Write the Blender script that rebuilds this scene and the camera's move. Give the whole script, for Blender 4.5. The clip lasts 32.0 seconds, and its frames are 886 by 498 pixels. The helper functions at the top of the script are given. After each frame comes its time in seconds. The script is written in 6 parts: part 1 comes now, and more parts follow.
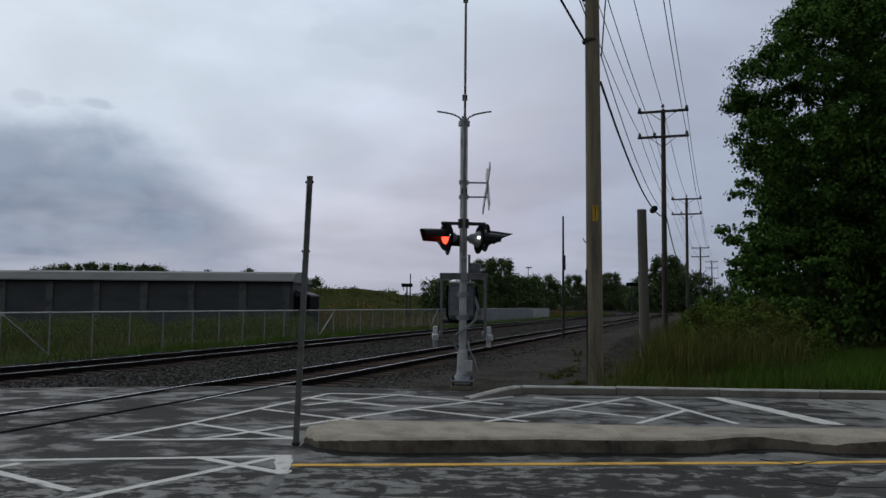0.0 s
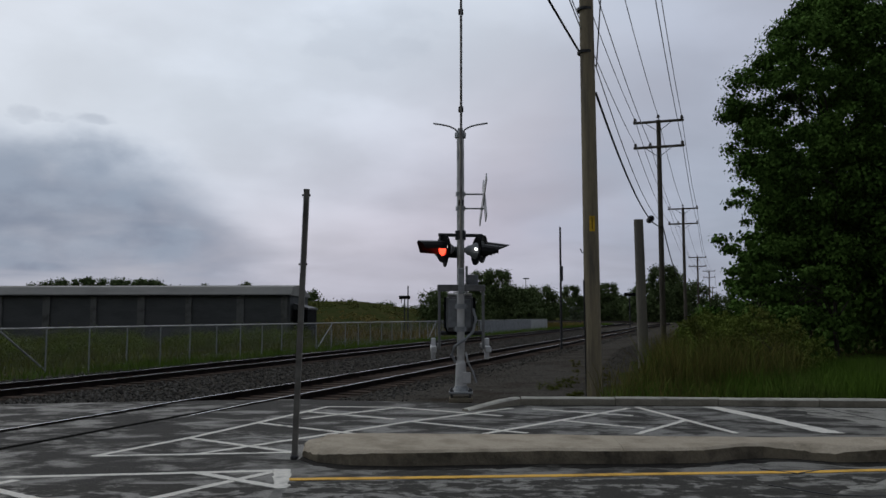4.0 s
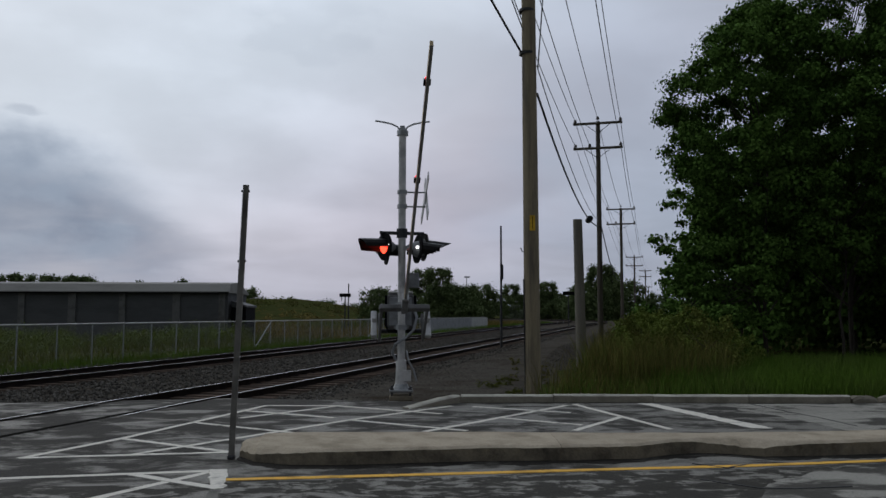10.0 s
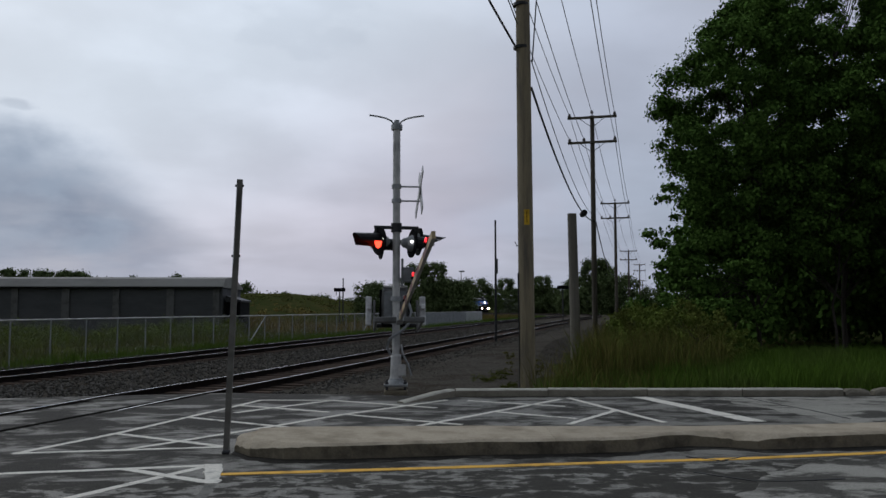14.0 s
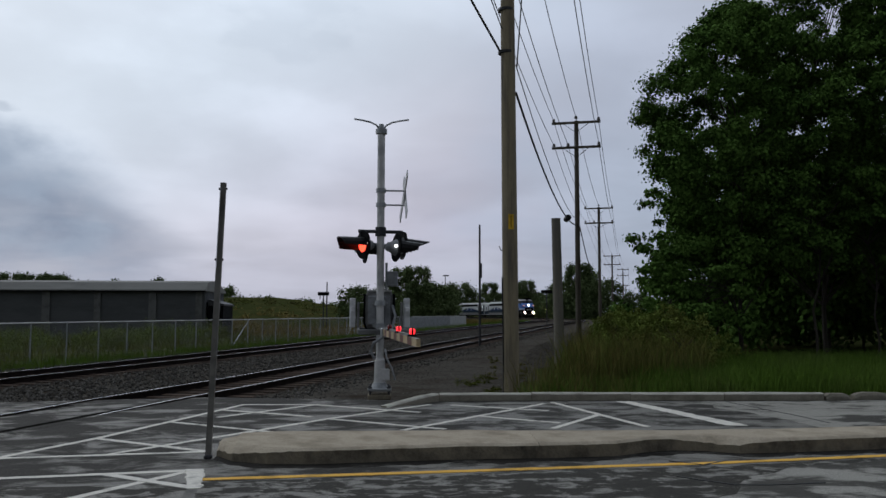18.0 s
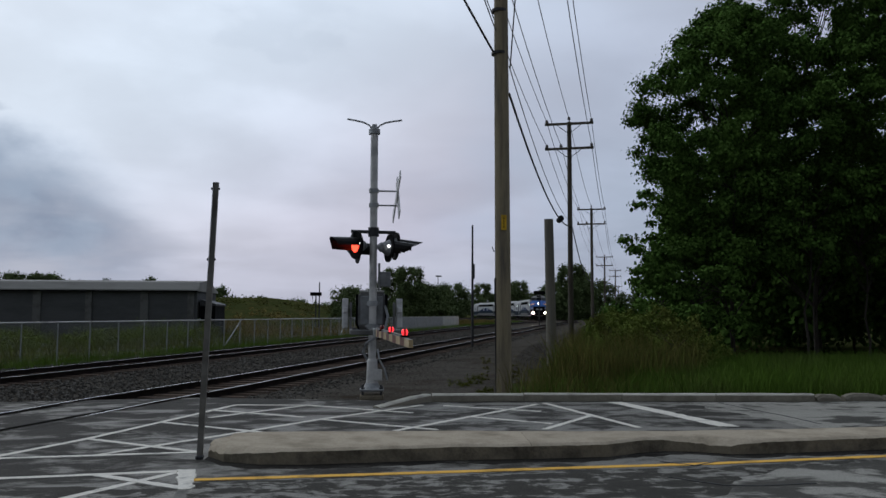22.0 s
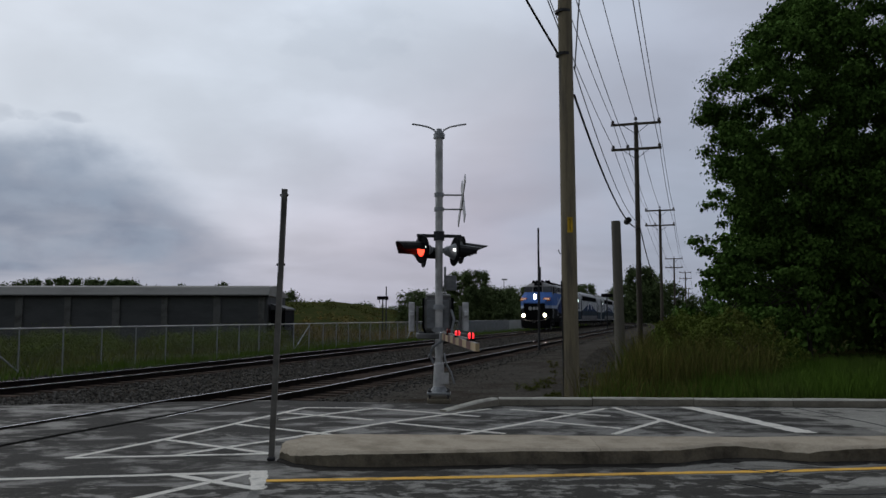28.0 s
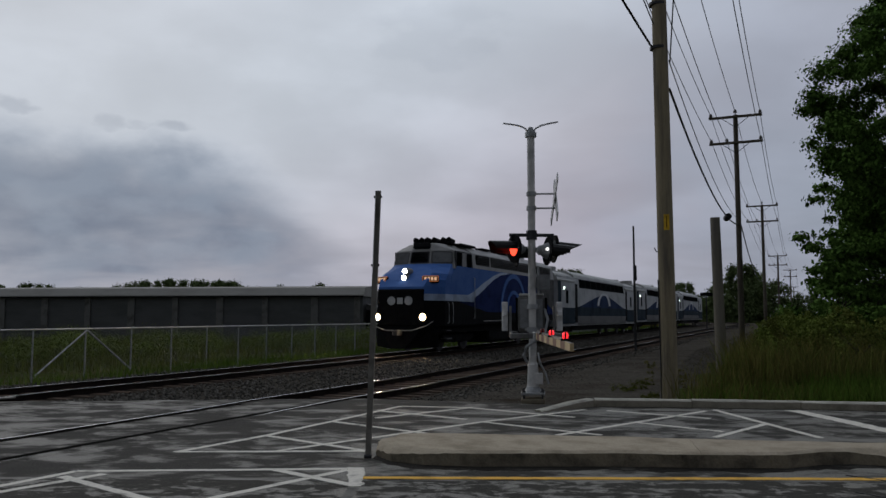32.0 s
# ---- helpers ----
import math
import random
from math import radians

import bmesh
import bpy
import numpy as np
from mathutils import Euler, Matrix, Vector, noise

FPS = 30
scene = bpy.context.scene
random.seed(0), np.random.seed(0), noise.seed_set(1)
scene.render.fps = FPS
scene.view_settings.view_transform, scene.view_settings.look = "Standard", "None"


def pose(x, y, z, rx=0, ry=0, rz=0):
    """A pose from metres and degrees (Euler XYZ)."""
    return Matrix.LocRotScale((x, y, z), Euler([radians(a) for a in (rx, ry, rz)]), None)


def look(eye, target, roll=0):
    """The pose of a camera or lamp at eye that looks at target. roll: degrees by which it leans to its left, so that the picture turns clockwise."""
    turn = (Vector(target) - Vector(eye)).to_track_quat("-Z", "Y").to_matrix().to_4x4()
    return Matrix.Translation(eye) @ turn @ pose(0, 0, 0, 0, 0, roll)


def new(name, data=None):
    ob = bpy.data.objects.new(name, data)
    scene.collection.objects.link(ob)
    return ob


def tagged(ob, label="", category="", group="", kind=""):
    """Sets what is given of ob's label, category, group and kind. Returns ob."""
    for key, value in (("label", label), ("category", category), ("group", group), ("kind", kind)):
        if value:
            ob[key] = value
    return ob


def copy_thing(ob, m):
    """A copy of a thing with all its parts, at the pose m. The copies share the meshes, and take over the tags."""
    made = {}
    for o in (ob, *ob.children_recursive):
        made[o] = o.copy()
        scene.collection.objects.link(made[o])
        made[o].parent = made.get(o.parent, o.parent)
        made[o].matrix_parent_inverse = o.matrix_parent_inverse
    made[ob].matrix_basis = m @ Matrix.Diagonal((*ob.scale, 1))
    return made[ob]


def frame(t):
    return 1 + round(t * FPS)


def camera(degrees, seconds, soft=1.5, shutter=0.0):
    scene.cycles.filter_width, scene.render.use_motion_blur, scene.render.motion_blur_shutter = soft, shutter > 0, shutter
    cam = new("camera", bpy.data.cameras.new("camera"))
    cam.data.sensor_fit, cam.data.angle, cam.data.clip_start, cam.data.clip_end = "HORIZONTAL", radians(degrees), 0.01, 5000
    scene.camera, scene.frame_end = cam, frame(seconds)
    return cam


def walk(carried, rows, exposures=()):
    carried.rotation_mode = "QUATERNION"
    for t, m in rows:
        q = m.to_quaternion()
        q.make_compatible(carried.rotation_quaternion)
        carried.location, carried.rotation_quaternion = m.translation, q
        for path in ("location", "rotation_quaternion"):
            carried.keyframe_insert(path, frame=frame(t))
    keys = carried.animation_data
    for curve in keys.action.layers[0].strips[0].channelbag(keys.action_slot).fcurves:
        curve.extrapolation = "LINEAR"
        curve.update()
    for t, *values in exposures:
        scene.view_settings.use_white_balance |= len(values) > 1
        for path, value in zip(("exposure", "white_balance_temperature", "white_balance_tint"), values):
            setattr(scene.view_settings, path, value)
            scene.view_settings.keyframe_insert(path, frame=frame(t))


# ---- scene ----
cam = camera(57.2, 32.0, soft=1.5)
EYE = 1.6
# seconds, then the turn of the hand-held camera in degrees; the eye stays over one spot
LOOKS = [
    (0.0, 93.92, -0.50, 1.54),
    (0.5, 94.05, -0.61, 1.09),
    (1.0, 94.28, -0.57, 0.55),
    (1.5, 94.75, -0.21, 0.84),
    (2.0, 94.83, -0.21, 0.93),
    (2.5, 94.75, -0.17, 1.13),
    (4.5, 94.75, 0.04, 1.40),
    (5.0, 94.59, 0.03, 0.80),
    (5.5, 94.76, -0.12, 0.04),
    (6.0, 94.77, -0.00, 0.00),
    (6.5, 94.84, 0.17, -0.31),
    (7.0, 94.82, 0.06, -0.93),
    (7.5, 94.87, 0.16, -1.16),
    (8.0, 94.74, 0.14, -1.51),
    (8.5, 94.42, 0.25, -1.65),
    (9.0, 94.18, 0.00, -2.07),
    (9.5, 94.37, -0.13, -2.46),
    (10.0, 94.62, -0.09, -2.77),
    (10.5, 94.66, -0.02, -2.52),
    (11.0, 94.77, -0.11, -2.71),
    (11.5, 94.56, -0.31, -2.57),
    (12.0, 94.75, -0.39, -2.46),
    (12.5, 94.81, -0.50, -2.55),
    (13.0, 94.51, -0.50, -2.81),
    (13.5, 94.27, -0.10, -2.94),
    (14.0, 94.22, 0.04, -3.15),
    (14.5, 94.12, 0.04, -3.65),
    (16.5, 94.28, -0.23, -4.51),
    (17.0, 94.50, -0.09, -4.49),
    (17.5, 94.58, -0.01, -4.47),
    (18.0, 94.52, -0.07, -4.27),
    (18.5, 94.50, -0.09, -4.54),
    (19.0, 94.61, 0.02, -4.69),
    (19.5, 94.55, 0.01, -5.00),
    (20.0, 94.57, -0.04, -5.29),
    (20.5, 94.41, -0.07, -5.23),
    (21.0, 94.57, -0.18, -4.99),
    (21.5, 94.61, -0.23, -4.98),
    (22.0, 94.56, -0.20, -4.79),
    (22.5, 94.64, -0.14, -4.64),
    (23.0, 94.74, -0.05, -4.39),
    (23.5, 94.58, -0.12, -4.03),
    (24.0, 94.72, 0.03, -3.64),
    (24.5, 94.86, -0.03, -3.55),
    (25.0, 94.54, -0.28, -3.07),
    (25.5, 94.49, -0.24, -2.46),
    (27.5, 95.02, -0.16, -0.26),
    (28.0, 94.80, -0.02, -0.14),
    (28.5, 94.89, 0.06, -0.02),
    (29.0, 94.92, 0.12, 0.27),
    (29.5, 94.99, 0.18, 0.66),
    (30.0, 94.91, 0.10, 1.27),
    (30.5, 94.65, -0.03, 2.16),
    (31.0, 94.92, 0.15, 3.12),
    (31.5, 94.95, 0.09, 4.86),
    (32.0, 94.78, 0.02, 6.40),
]
walk(cam, [(t, pose(0, 0, EYE, rx, ry, rz)) for t, rx, ry, rz in LOOKS], exposures=[(0.0, 0.0, 6450, 11.5), (1.0, 0.0, 6450, 11.5), (2.5, 0.0, 6650, 12), (5.0, 0.0, 6700, 13), (10.0, 0.0, 6650, 12), (14.0, 0.06, 6600, 12), (17.0, 0.12, 6550, 11.5), (20.0, 0.13, 6500, 11.5), (22.0, 0.15, 6450, 11.5), (25.0, 0.13, 6450, 11.5), (28.0, -0.04, 6650, 12.5), (30.0, -0.08, 6700, 12.5), (32.0, -0.26, 6750, 13)])

# ---- light ----
world = bpy.data.worlds.new("overcast_dusk")
scene.world = world
world.use_nodes = True
SUN_TILT, SUN_TURN = radians(30.0), radians(-35.0)


def build_sky():
    nt = world.node_tree
    nt.nodes.clear()
    N, K = nt.nodes.new, nt.links.new

    def math_node(op, a, b=None):
        n = N("ShaderNodeMath")
        n.operation = op
        for i, v in enumerate((a, b)):
            if v is None:
                continue
            if isinstance(v, (int, float)):
                n.inputs[i].default_value = v
            else:
                K(v, n.inputs[i])
        return n.outputs[0]

    coord = N("ShaderNodeTexCoord")
    sep = N("ShaderNodeSeparateXYZ")
    K(coord.outputs["Generated"], sep.inputs[0])
    X, Y, Z = sep.outputs
    flat = math_node("ADD", math_node("MAXIMUM", Z, 0.0), 0.16)
    comb = N("ShaderNodeCombineXYZ")
    K(math_node("DIVIDE", X, flat), comb.inputs[0])
    K(math_node("DIVIDE", Y, flat), comb.inputs[1])
    K(math_node("MULTIPLY", Z, 1.5), comb.inputs[2])

    def cloud(scale, detail, rough, distort, shift):
        mp = N("ShaderNodeMapping")
        mp.inputs["Location"].default_value = shift
        K(comb.outputs[0], mp.inputs[0])
        n = N("ShaderNodeTexNoise")
        n.inputs["Scale"].default_value, n.inputs["Detail"].default_value = scale, detail
        n.inputs["Roughness"].default_value, n.inputs["Distortion"].default_value = rough, distort
        K(mp.outputs[0], n.inputs["Vector"])
        return n.outputs["Fac"]

    def smooth(v, lo, hi):
        n = N("ShaderNodeMapRange")
        n.interpolation_type = "SMOOTHSTEP"
        n.inputs["From Min"].default_value, n.inputs["From Max"].default_value = lo, hi
        K(v, n.inputs["Value"])
        return n.outputs[0]

    def mix(f, a, b):
        n = N("ShaderNodeMix")
        n.data_type = "RGBA"
        K(f, n.inputs[0])
        for s, v in ((n.inputs[6], a), (n.inputs[7], b)):
            if isinstance(v, tuple):
                s.default_value = (*v, 1)
            else:
                K(v, s)
        return n.outputs[2]

    def lumps(scale, detail, rough, shift):
        """Billows that keep their shape down to the horizon."""
        mp = N("ShaderNodeMapping")
        mp.inputs["Location"].default_value, mp.inputs["Scale"].default_value = shift, (1.0, 1.0, 1.7)
        K(coord.outputs["Generated"], mp.inputs[0])
        n = N("ShaderNodeTexNoise")
        n.inputs["Scale"].default_value, n.inputs["Detail"].default_value, n.inputs["Roughness"].default_value = scale, detail, rough
        K(mp.outputs[0], n.inputs["Vector"])
        return n.outputs["Fac"]

    def about(v, amount):
        return math_node("MULTIPLY", math_node("SUBTRACT", v, 0.5), amount)

    broad = cloud(0.55, 3, 0.45, 0.3, (3.1, 0.4, 0.0))
    fine = cloud(1.5, 5, 0.45, 0.4, (0.0, 2.3, 1.0))
    puffy, small = lumps(7.0, 5, 0.5, (0.3, 1.7, 0.2)), lumps(19.0, 4, 0.5, (2.0, 0.4, 1.1))
    # mauve-grey deck, paler and bluer high up and towards the west, slate-blue in the east
    deck = mix(smooth(broad, 0.36, 0.66), (0.384, 0.388, 0.480), (0.515, 0.510, 0.602))
    west = math_node("ADD", math_node("MULTIPLY", Z, 1.0), math_node("MULTIPLY", X, -0.45))
    deck = mix(smooth(west, 0.05, 0.42), deck, (0.598, 0.684, 0.785))
    east = math_node("MULTIPLY", smooth(math_node("ADD", X, about(puffy, 0.25)), 0.0, 0.28), math_node("SUBTRACT", 0.85, math_node("MULTIPLY", smooth(Z, 0.10, 0.42), 0.35)))
    deck = mix(east, deck, (0.325, 0.395, 0.500))
    # duller strip on the horizon
    deck = mix(math_node("MULTIPLY", math_node("SUBTRACT", 1.0, smooth(Z, 0.02, 0.13)), 0.6), deck, (0.365, 0.400, 0.490))
    shade = math_node("ADD", 0.90, math_node("MULTIPLY", smooth(fine, 0.32, 0.70), 0.15))
    shade = math_node("MULTIPLY", shade, math_node("ADD", 0.97, math_node("MULTIPLY", smooth(puffy, 0.35, 0.65), 0.08)))
    # the evening sky is duller away from the light
    shade = math_node("MULTIPLY", shade, math_node("ADD", 0.36, math_node("MULTIPLY", smooth(Y, -0.6, 0.35), 0.64)))
    tone = N("ShaderNodeVectorMath")
    tone.operation = "SCALE"
    K(deck, tone.inputs[0])
    K(shade, tone.inputs["Scale"])
    # a heavy slate bank low in the west, billowing on its upper side
    fall = math_node("MAXIMUM", math_node("ADD", X, 0.5), 0.0)
    top = math_node("SUBTRACT", 0.207, math_node("MULTIPLY", math_node("MULTIPLY", fall, fall), 1.35))
    edge = math_node("ADD", math_node("SUBTRACT", top, Z), math_node("ADD", about(puffy, 0.13), about(small, 0.05)))
    foot = math_node("ADD", Z, math_node("ADD", about(puffy, 0.10), about(fine, 0.16)))
    bank = math_node("MULTIPLY", smooth(edge, -0.025, 0.065), smooth(foot, -0.01, 0.11))
    bank = math_node("MULTIPLY", bank, math_node("SUBTRACT", 1.0, smooth(math_node("ADD", X, math_node("ADD", about(puffy, 0.16), about(fine, 0.2))), -0.33, -0.18)))
    bank = math_node("MULTIPLY", bank, math_node("ADD", 0.74, math_node("MULTIPLY", smooth(math_node("ADD", puffy, about(fine, 0.8)), 0.30, 0.64), 0.26)))
    bank = math_node("MULTIPLY", bank, smooth(Y, 0.3, 0.7))
    # torn scraps of cloud over the bank
    for px, pz, rx, rz, weight in ((-0.478, 0.219, 0.016, 0.009, 0.2), (-0.425, 0.2185, 0.028, 0.007, 0.30), (-0.395, 0.207, 0.014, 0.005, 0.25), (-0.555, 0.228, 0.020, 0.010, 0.3), (-0.115, 0.335, 0.060, 0.030, 0.07)):
        dx, dz = math_node("DIVIDE", math_node("SUBTRACT", X, px), rx), math_node("DIVIDE", math_node("SUBTRACT", Z, pz), rz)
        d = math_node("ADD", math_node("ADD", math_node("MULTIPLY", dx, dx), math_node("MULTIPLY", dz, dz)), about(small, 7.0))
        scrap = math_node("MULTIPLY", math_node("MULTIPLY", math_node("SUBTRACT", 1.0, smooth(d, 0.2, 1.8)), weight), smooth(Y, 0.3, 0.7))
        bank = math_node("MAXIMUM", bank, scrap)
    dark = mix(smooth(math_node("ADD", puffy, math_node("ADD", about(small, 0.5), about(fine, 0.5))), 0.34, 0.66), (0.078, 0.128, 0.222), (0.190, 0.258, 0.360))
    tinted = mix(math_node("MULTIPLY", bank, 0.9), tone.outputs[0], dark)
    sky = N("ShaderNodeTexSky")
    sky.sky_type, sky.sun_disc = "NISHITA", False
    sky.sun_elevation, sky.sun_rotation = SUN_TILT, SUN_TURN
    sky.air_density, sky.dust_density = 1.5, 2.5
    clear, cover, both = N("ShaderNodeBackground"), N("ShaderNodeBackground"), N("ShaderNodeAddShader")
    clear.inputs["Strength"].default_value = 0.002
    cover.inputs["Strength"].default_value = 1.04
    K(sky.outputs[0], clear.inputs[0])
    K(tinted, cover.inputs[0])
    K(clear.outputs[0], both.inputs[0])
    K(cover.outputs[0], both.inputs[1])
    K(both.outputs[0], N("ShaderNodeOutputWorld").inputs[0])


build_sky()
sun = new("sun", bpy.data.lights.new("sun", "SUN"))
sun.data.energy, sun.data.angle, sun.data.color = 0.3, radians(40), (1.0, 0.95, 0.9)
sun.matrix_world = look((-42, 60, 42), (0, 0, 0))


# ---- materials ----
def shader(name, base, rough=0.8, metal=0.0, vary=0.25, scale=6.0, fine=60.0, bump=0.15, second=None, stretch=(1, 1, 1), rough_vary=0.15,
           island=0.0, each=0.0, emit=0.0, coat=0.0, second_at=(0.45, 0.7), spec=0.35, local=True, detail=5.0, warp=0.0):
    """A surface with stains at one scale, grain at another, and relief."""
    m = bpy.data.materials.new(name)
    m.use_nodes = True
    nt = m.node_tree
    N, K = nt.nodes.new, nt.links.new
    bsdf = nt.nodes["Principled BSDF"]
    coord, mp = N("ShaderNodeTexCoord"), N("ShaderNodeMapping")
    mp.inputs["Scale"].default_value, mp.inputs["Location"].default_value = stretch, (0.13, 0.41, 0.37)
    if local:
        K(coord.outputs["Object"], mp.inputs[0])
    else:
        geo = N("ShaderNodeNewGeometry")
        K(geo.outputs["Position"], mp.inputs[0])
    stain, grain = N("ShaderNodeTexNoise"), N("ShaderNodeTexNoise")
    stain.inputs["Scale"].default_value, stain.inputs["Detail"].default_value = scale, detail
    stain.inputs["Distortion"].default_value = warp
    stain.inputs["Roughness"].default_value = 0.6
    grain.inputs["Scale"].default_value, grain.inputs["Detail"].default_value = fine, 3
    K(mp.outputs[0], stain.inputs["Vector"])
    K(mp.outputs[0], grain.inputs["Vector"])
    blend = N("ShaderNodeMix")
    blend.data_type = "RGBA"
    other = second or tuple(c * 0.55 for c in base)
    blend.inputs[6].default_value, blend.inputs[7].default_value = (*base, 1), (*other, 1)
    ramp = N("ShaderNodeMapRange")
    ramp.inputs["From Min"].default_value, ramp.inputs["From Max"].default_value = second_at
    K(stain.outputs["Fac"], ramp.inputs["Value"])
    K(ramp.outputs[0], blend.inputs[0])
    hsv = N("ShaderNodeHueSaturation")
    K(blend.outputs[2], hsv.inputs["Color"])
    value = N("ShaderNodeMapRange")
    value.inputs["To Min"].default_value, value.inputs["To Max"].default_value = 1 - vary, 1 + vary
    K(grain.outputs["Fac"], value.inputs["Value"])
    out = value.outputs[0]
    if island or each:
        src = N("ShaderNodeNewGeometry").outputs["Random Per Island"] if island else N("ShaderNodeObjectInfo").outputs["Random"]
        amount = island or each
        rnd, mul = N("ShaderNodeMapRange"), N("ShaderNodeMath")
        rnd.inputs["To Min"].default_value, rnd.inputs["To Max"].default_value = 1 - amount, 1 + amount
        K(src, rnd.inputs["Value"])
        mul.operation = "MULTIPLY"
        K(out, mul.inputs[0])
        K(rnd.outputs[0], mul.inputs[1])
        out = mul.outputs[0]
    K(out, hsv.inputs["Value"])
    K(hsv.outputs[0], bsdf.inputs["Base Color"])
    rr = N("ShaderNodeMapRange")
    rr.inputs["To Min"].default_value, rr.inputs["To Max"].default_value = max(0.03, rough - rough_vary), min(1, rough + rough_vary)
    K(stain.outputs["Fac"], rr.inputs["Value"])
    K(rr.outputs[0], bsdf.inputs["Roughness"])
    bsdf.inputs["Metallic"].default_value = metal
    bsdf.inputs["Coat Weight"].default_value = coat
    bsdf.inputs["Specular IOR Level"].default_value = spec
    if emit:
        K(hsv.outputs[0], bsdf.inputs["Emission Color"])
        bsdf.inputs["Emission Strength"].default_value = emit
    if bump:
        b = N("ShaderNodeBump")
        b.inputs["Strength"].default_value, b.inputs["Distance"].default_value = bump, 0.02
        K(grain.outputs["Fac"], b.inputs["Height"])
        K(b.outputs[0], bsdf.inputs["Normal"])
    return m


def asphalt(name, dark, pale, lo, hi, shift, size=1.9, draw=0.6):
    """Old asphalt: pale stretches and ragged dark ones, speckled with its stone."""
    m = bpy.data.materials.new(name)
    m.use_nodes = True
    nt = m.node_tree
    N, K = nt.nodes.new, nt.links.new
    bsdf = nt.nodes["Principled BSDF"]
    geo = N("ShaderNodeNewGeometry")

    def field(scale, stretch, detail, rough, warp):
        mp, n = N("ShaderNodeMapping"), N("ShaderNodeTexNoise")
        mp.inputs["Scale"].default_value, mp.inputs["Location"].default_value = stretch, shift
        K(geo.outputs["Position"], mp.inputs[0])
        K(mp.outputs[0], n.inputs["Vector"])
        n.inputs["Scale"].default_value, n.inputs["Detail"].default_value = scale, detail
        n.inputs["Roughness"].default_value, n.inputs["Distortion"].default_value = rough, warp
        return n.outputs["Fac"]

    def calc(op, a, b):
        n = N("ShaderNodeMath")
        n.operation = op
        for s, v in zip(n.inputs, (a, b)):
            if isinstance(v, float):
                s.default_value = v
            else:
                K(v, s)
        return n.outputs[0]

    def ranged(v, a, b, c, d):
        n = N("ShaderNodeMapRange")
        for key, q in (("From Min", a), ("From Max", b), ("To Min", c), ("To Max", d)):
            n.inputs[key].default_value = q
        K(v, n.inputs["Value"])
        return n.outputs[0]

    broad = field(0.42, (0.45, 1.0, 1), 3, 0.5, 0.5)
    ragged = field(size, (draw, 1.0, 1), 10, 0.66, 0.35)
    grain = field(70.0, (1, 1, 1), 2, 0.6, 0.0)
    both = calc("ADD", calc("MULTIPLY", broad, 0.3), calc("MULTIPLY", ragged, 0.7))
    # 0 gives the dark tone, 1 the pale tone
    worn = ranged(both, lo, hi, 0.0, 1.0)
    mix = N("ShaderNodeMix")
    mix.data_type = "RGBA"
    mix.inputs[6].default_value, mix.inputs[7].default_value = (*dark, 1), (*pale, 1)
    K(worn, mix.inputs[0])
    hsv = N("ShaderNodeHueSaturation")
    K(mix.outputs[2], hsv.inputs["Color"])
    K(calc("MULTIPLY", ranged(grain, 0.3, 0.7, 0.6, 1.4), ranged(ragged, 0.3, 0.7, 0.8, 1.2)), hsv.inputs["Value"])
    K(hsv.outputs[0], bsdf.inputs["Base Color"])
    K(ranged(both, lo, hi, 0.85, 0.55), bsdf.inputs["Roughness"])
    bsdf.inputs["Specular IOR Level"].default_value = 0.055
    b = N("ShaderNodeBump")
    b.inputs["Strength"].default_value, b.inputs["Distance"].default_value = 0.4, 0.01
    K(grain, b.inputs["Height"])
    K(b.outputs[0], bsdf.inputs["Normal"])
    return m


def lamp_material(name, colour, strength, face=(0.9, 0.9, 0.9)):
    m = bpy.data.materials.new(name)
    m.use_nodes = True
    b = m.node_tree.nodes["Principled BSDF"]
    b.inputs["Base Color"].default_value = (*face, 1)
    b.inputs["Emission Color"].default_value = (*colour, 1)
    b.inputs["Emission Strength"].default_value = strength
    b.inputs["Roughness"].default_value = 0.2
    return m


ASPHALT = asphalt("worn_asphalt", (0.056, 0.053, 0.047), (0.184, 0.176, 0.156), 0.475, 0.545, (5.13, 2.71, 0.43))
PALE_ASPHALT = asphalt("paler_asphalt", (0.085, 0.081, 0.071), (0.285, 0.273, 0.240), 0.44, 0.495, (3.3, 1.2, 0.37))
LANE_ASPHALT = asphalt("patchy_asphalt", (0.054, 0.051, 0.044), (0.195, 0.187, 0.165), 0.500, 0.550, (1.1, 4.2, 0.2), 4.6, 0.7)
GUTTER_DARK = asphalt("dark_gutter", (0.022, 0.020, 0.017), (0.055, 0.051, 0.044), 0.5, 0.62, (2.0, 0.2, 0.3), 3.0, 0.8)
FADED_PAINT = shader("faded_white", (0.19, 0.183, 0.165), 0.7, vary=0.3, scale=3, fine=30, bump=0.1, second=(0.06, 0.06, 0.06), local=False, spec=0.01)
WHITE_PAINT = shader("road_white", (0.70, 0.665, 0.59), 0.6, vary=0.3, scale=3, fine=30, bump=0.1, second=(0.24, 0.23, 0.205), second_at=(0.57, 0.70), local=False, detail=8, spec=0.01)
YELLOW_PAINT = shader("road_yellow", (0.80, 0.46, 0.10), 0.6, vary=0.25, scale=3, fine=30, bump=0.1, second=(0.40, 0.24, 0.07), second_at=(0.52, 0.75), local=False, spec=0.01)
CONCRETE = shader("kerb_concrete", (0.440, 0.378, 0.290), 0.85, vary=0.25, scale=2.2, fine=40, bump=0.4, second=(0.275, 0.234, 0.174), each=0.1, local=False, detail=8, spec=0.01)
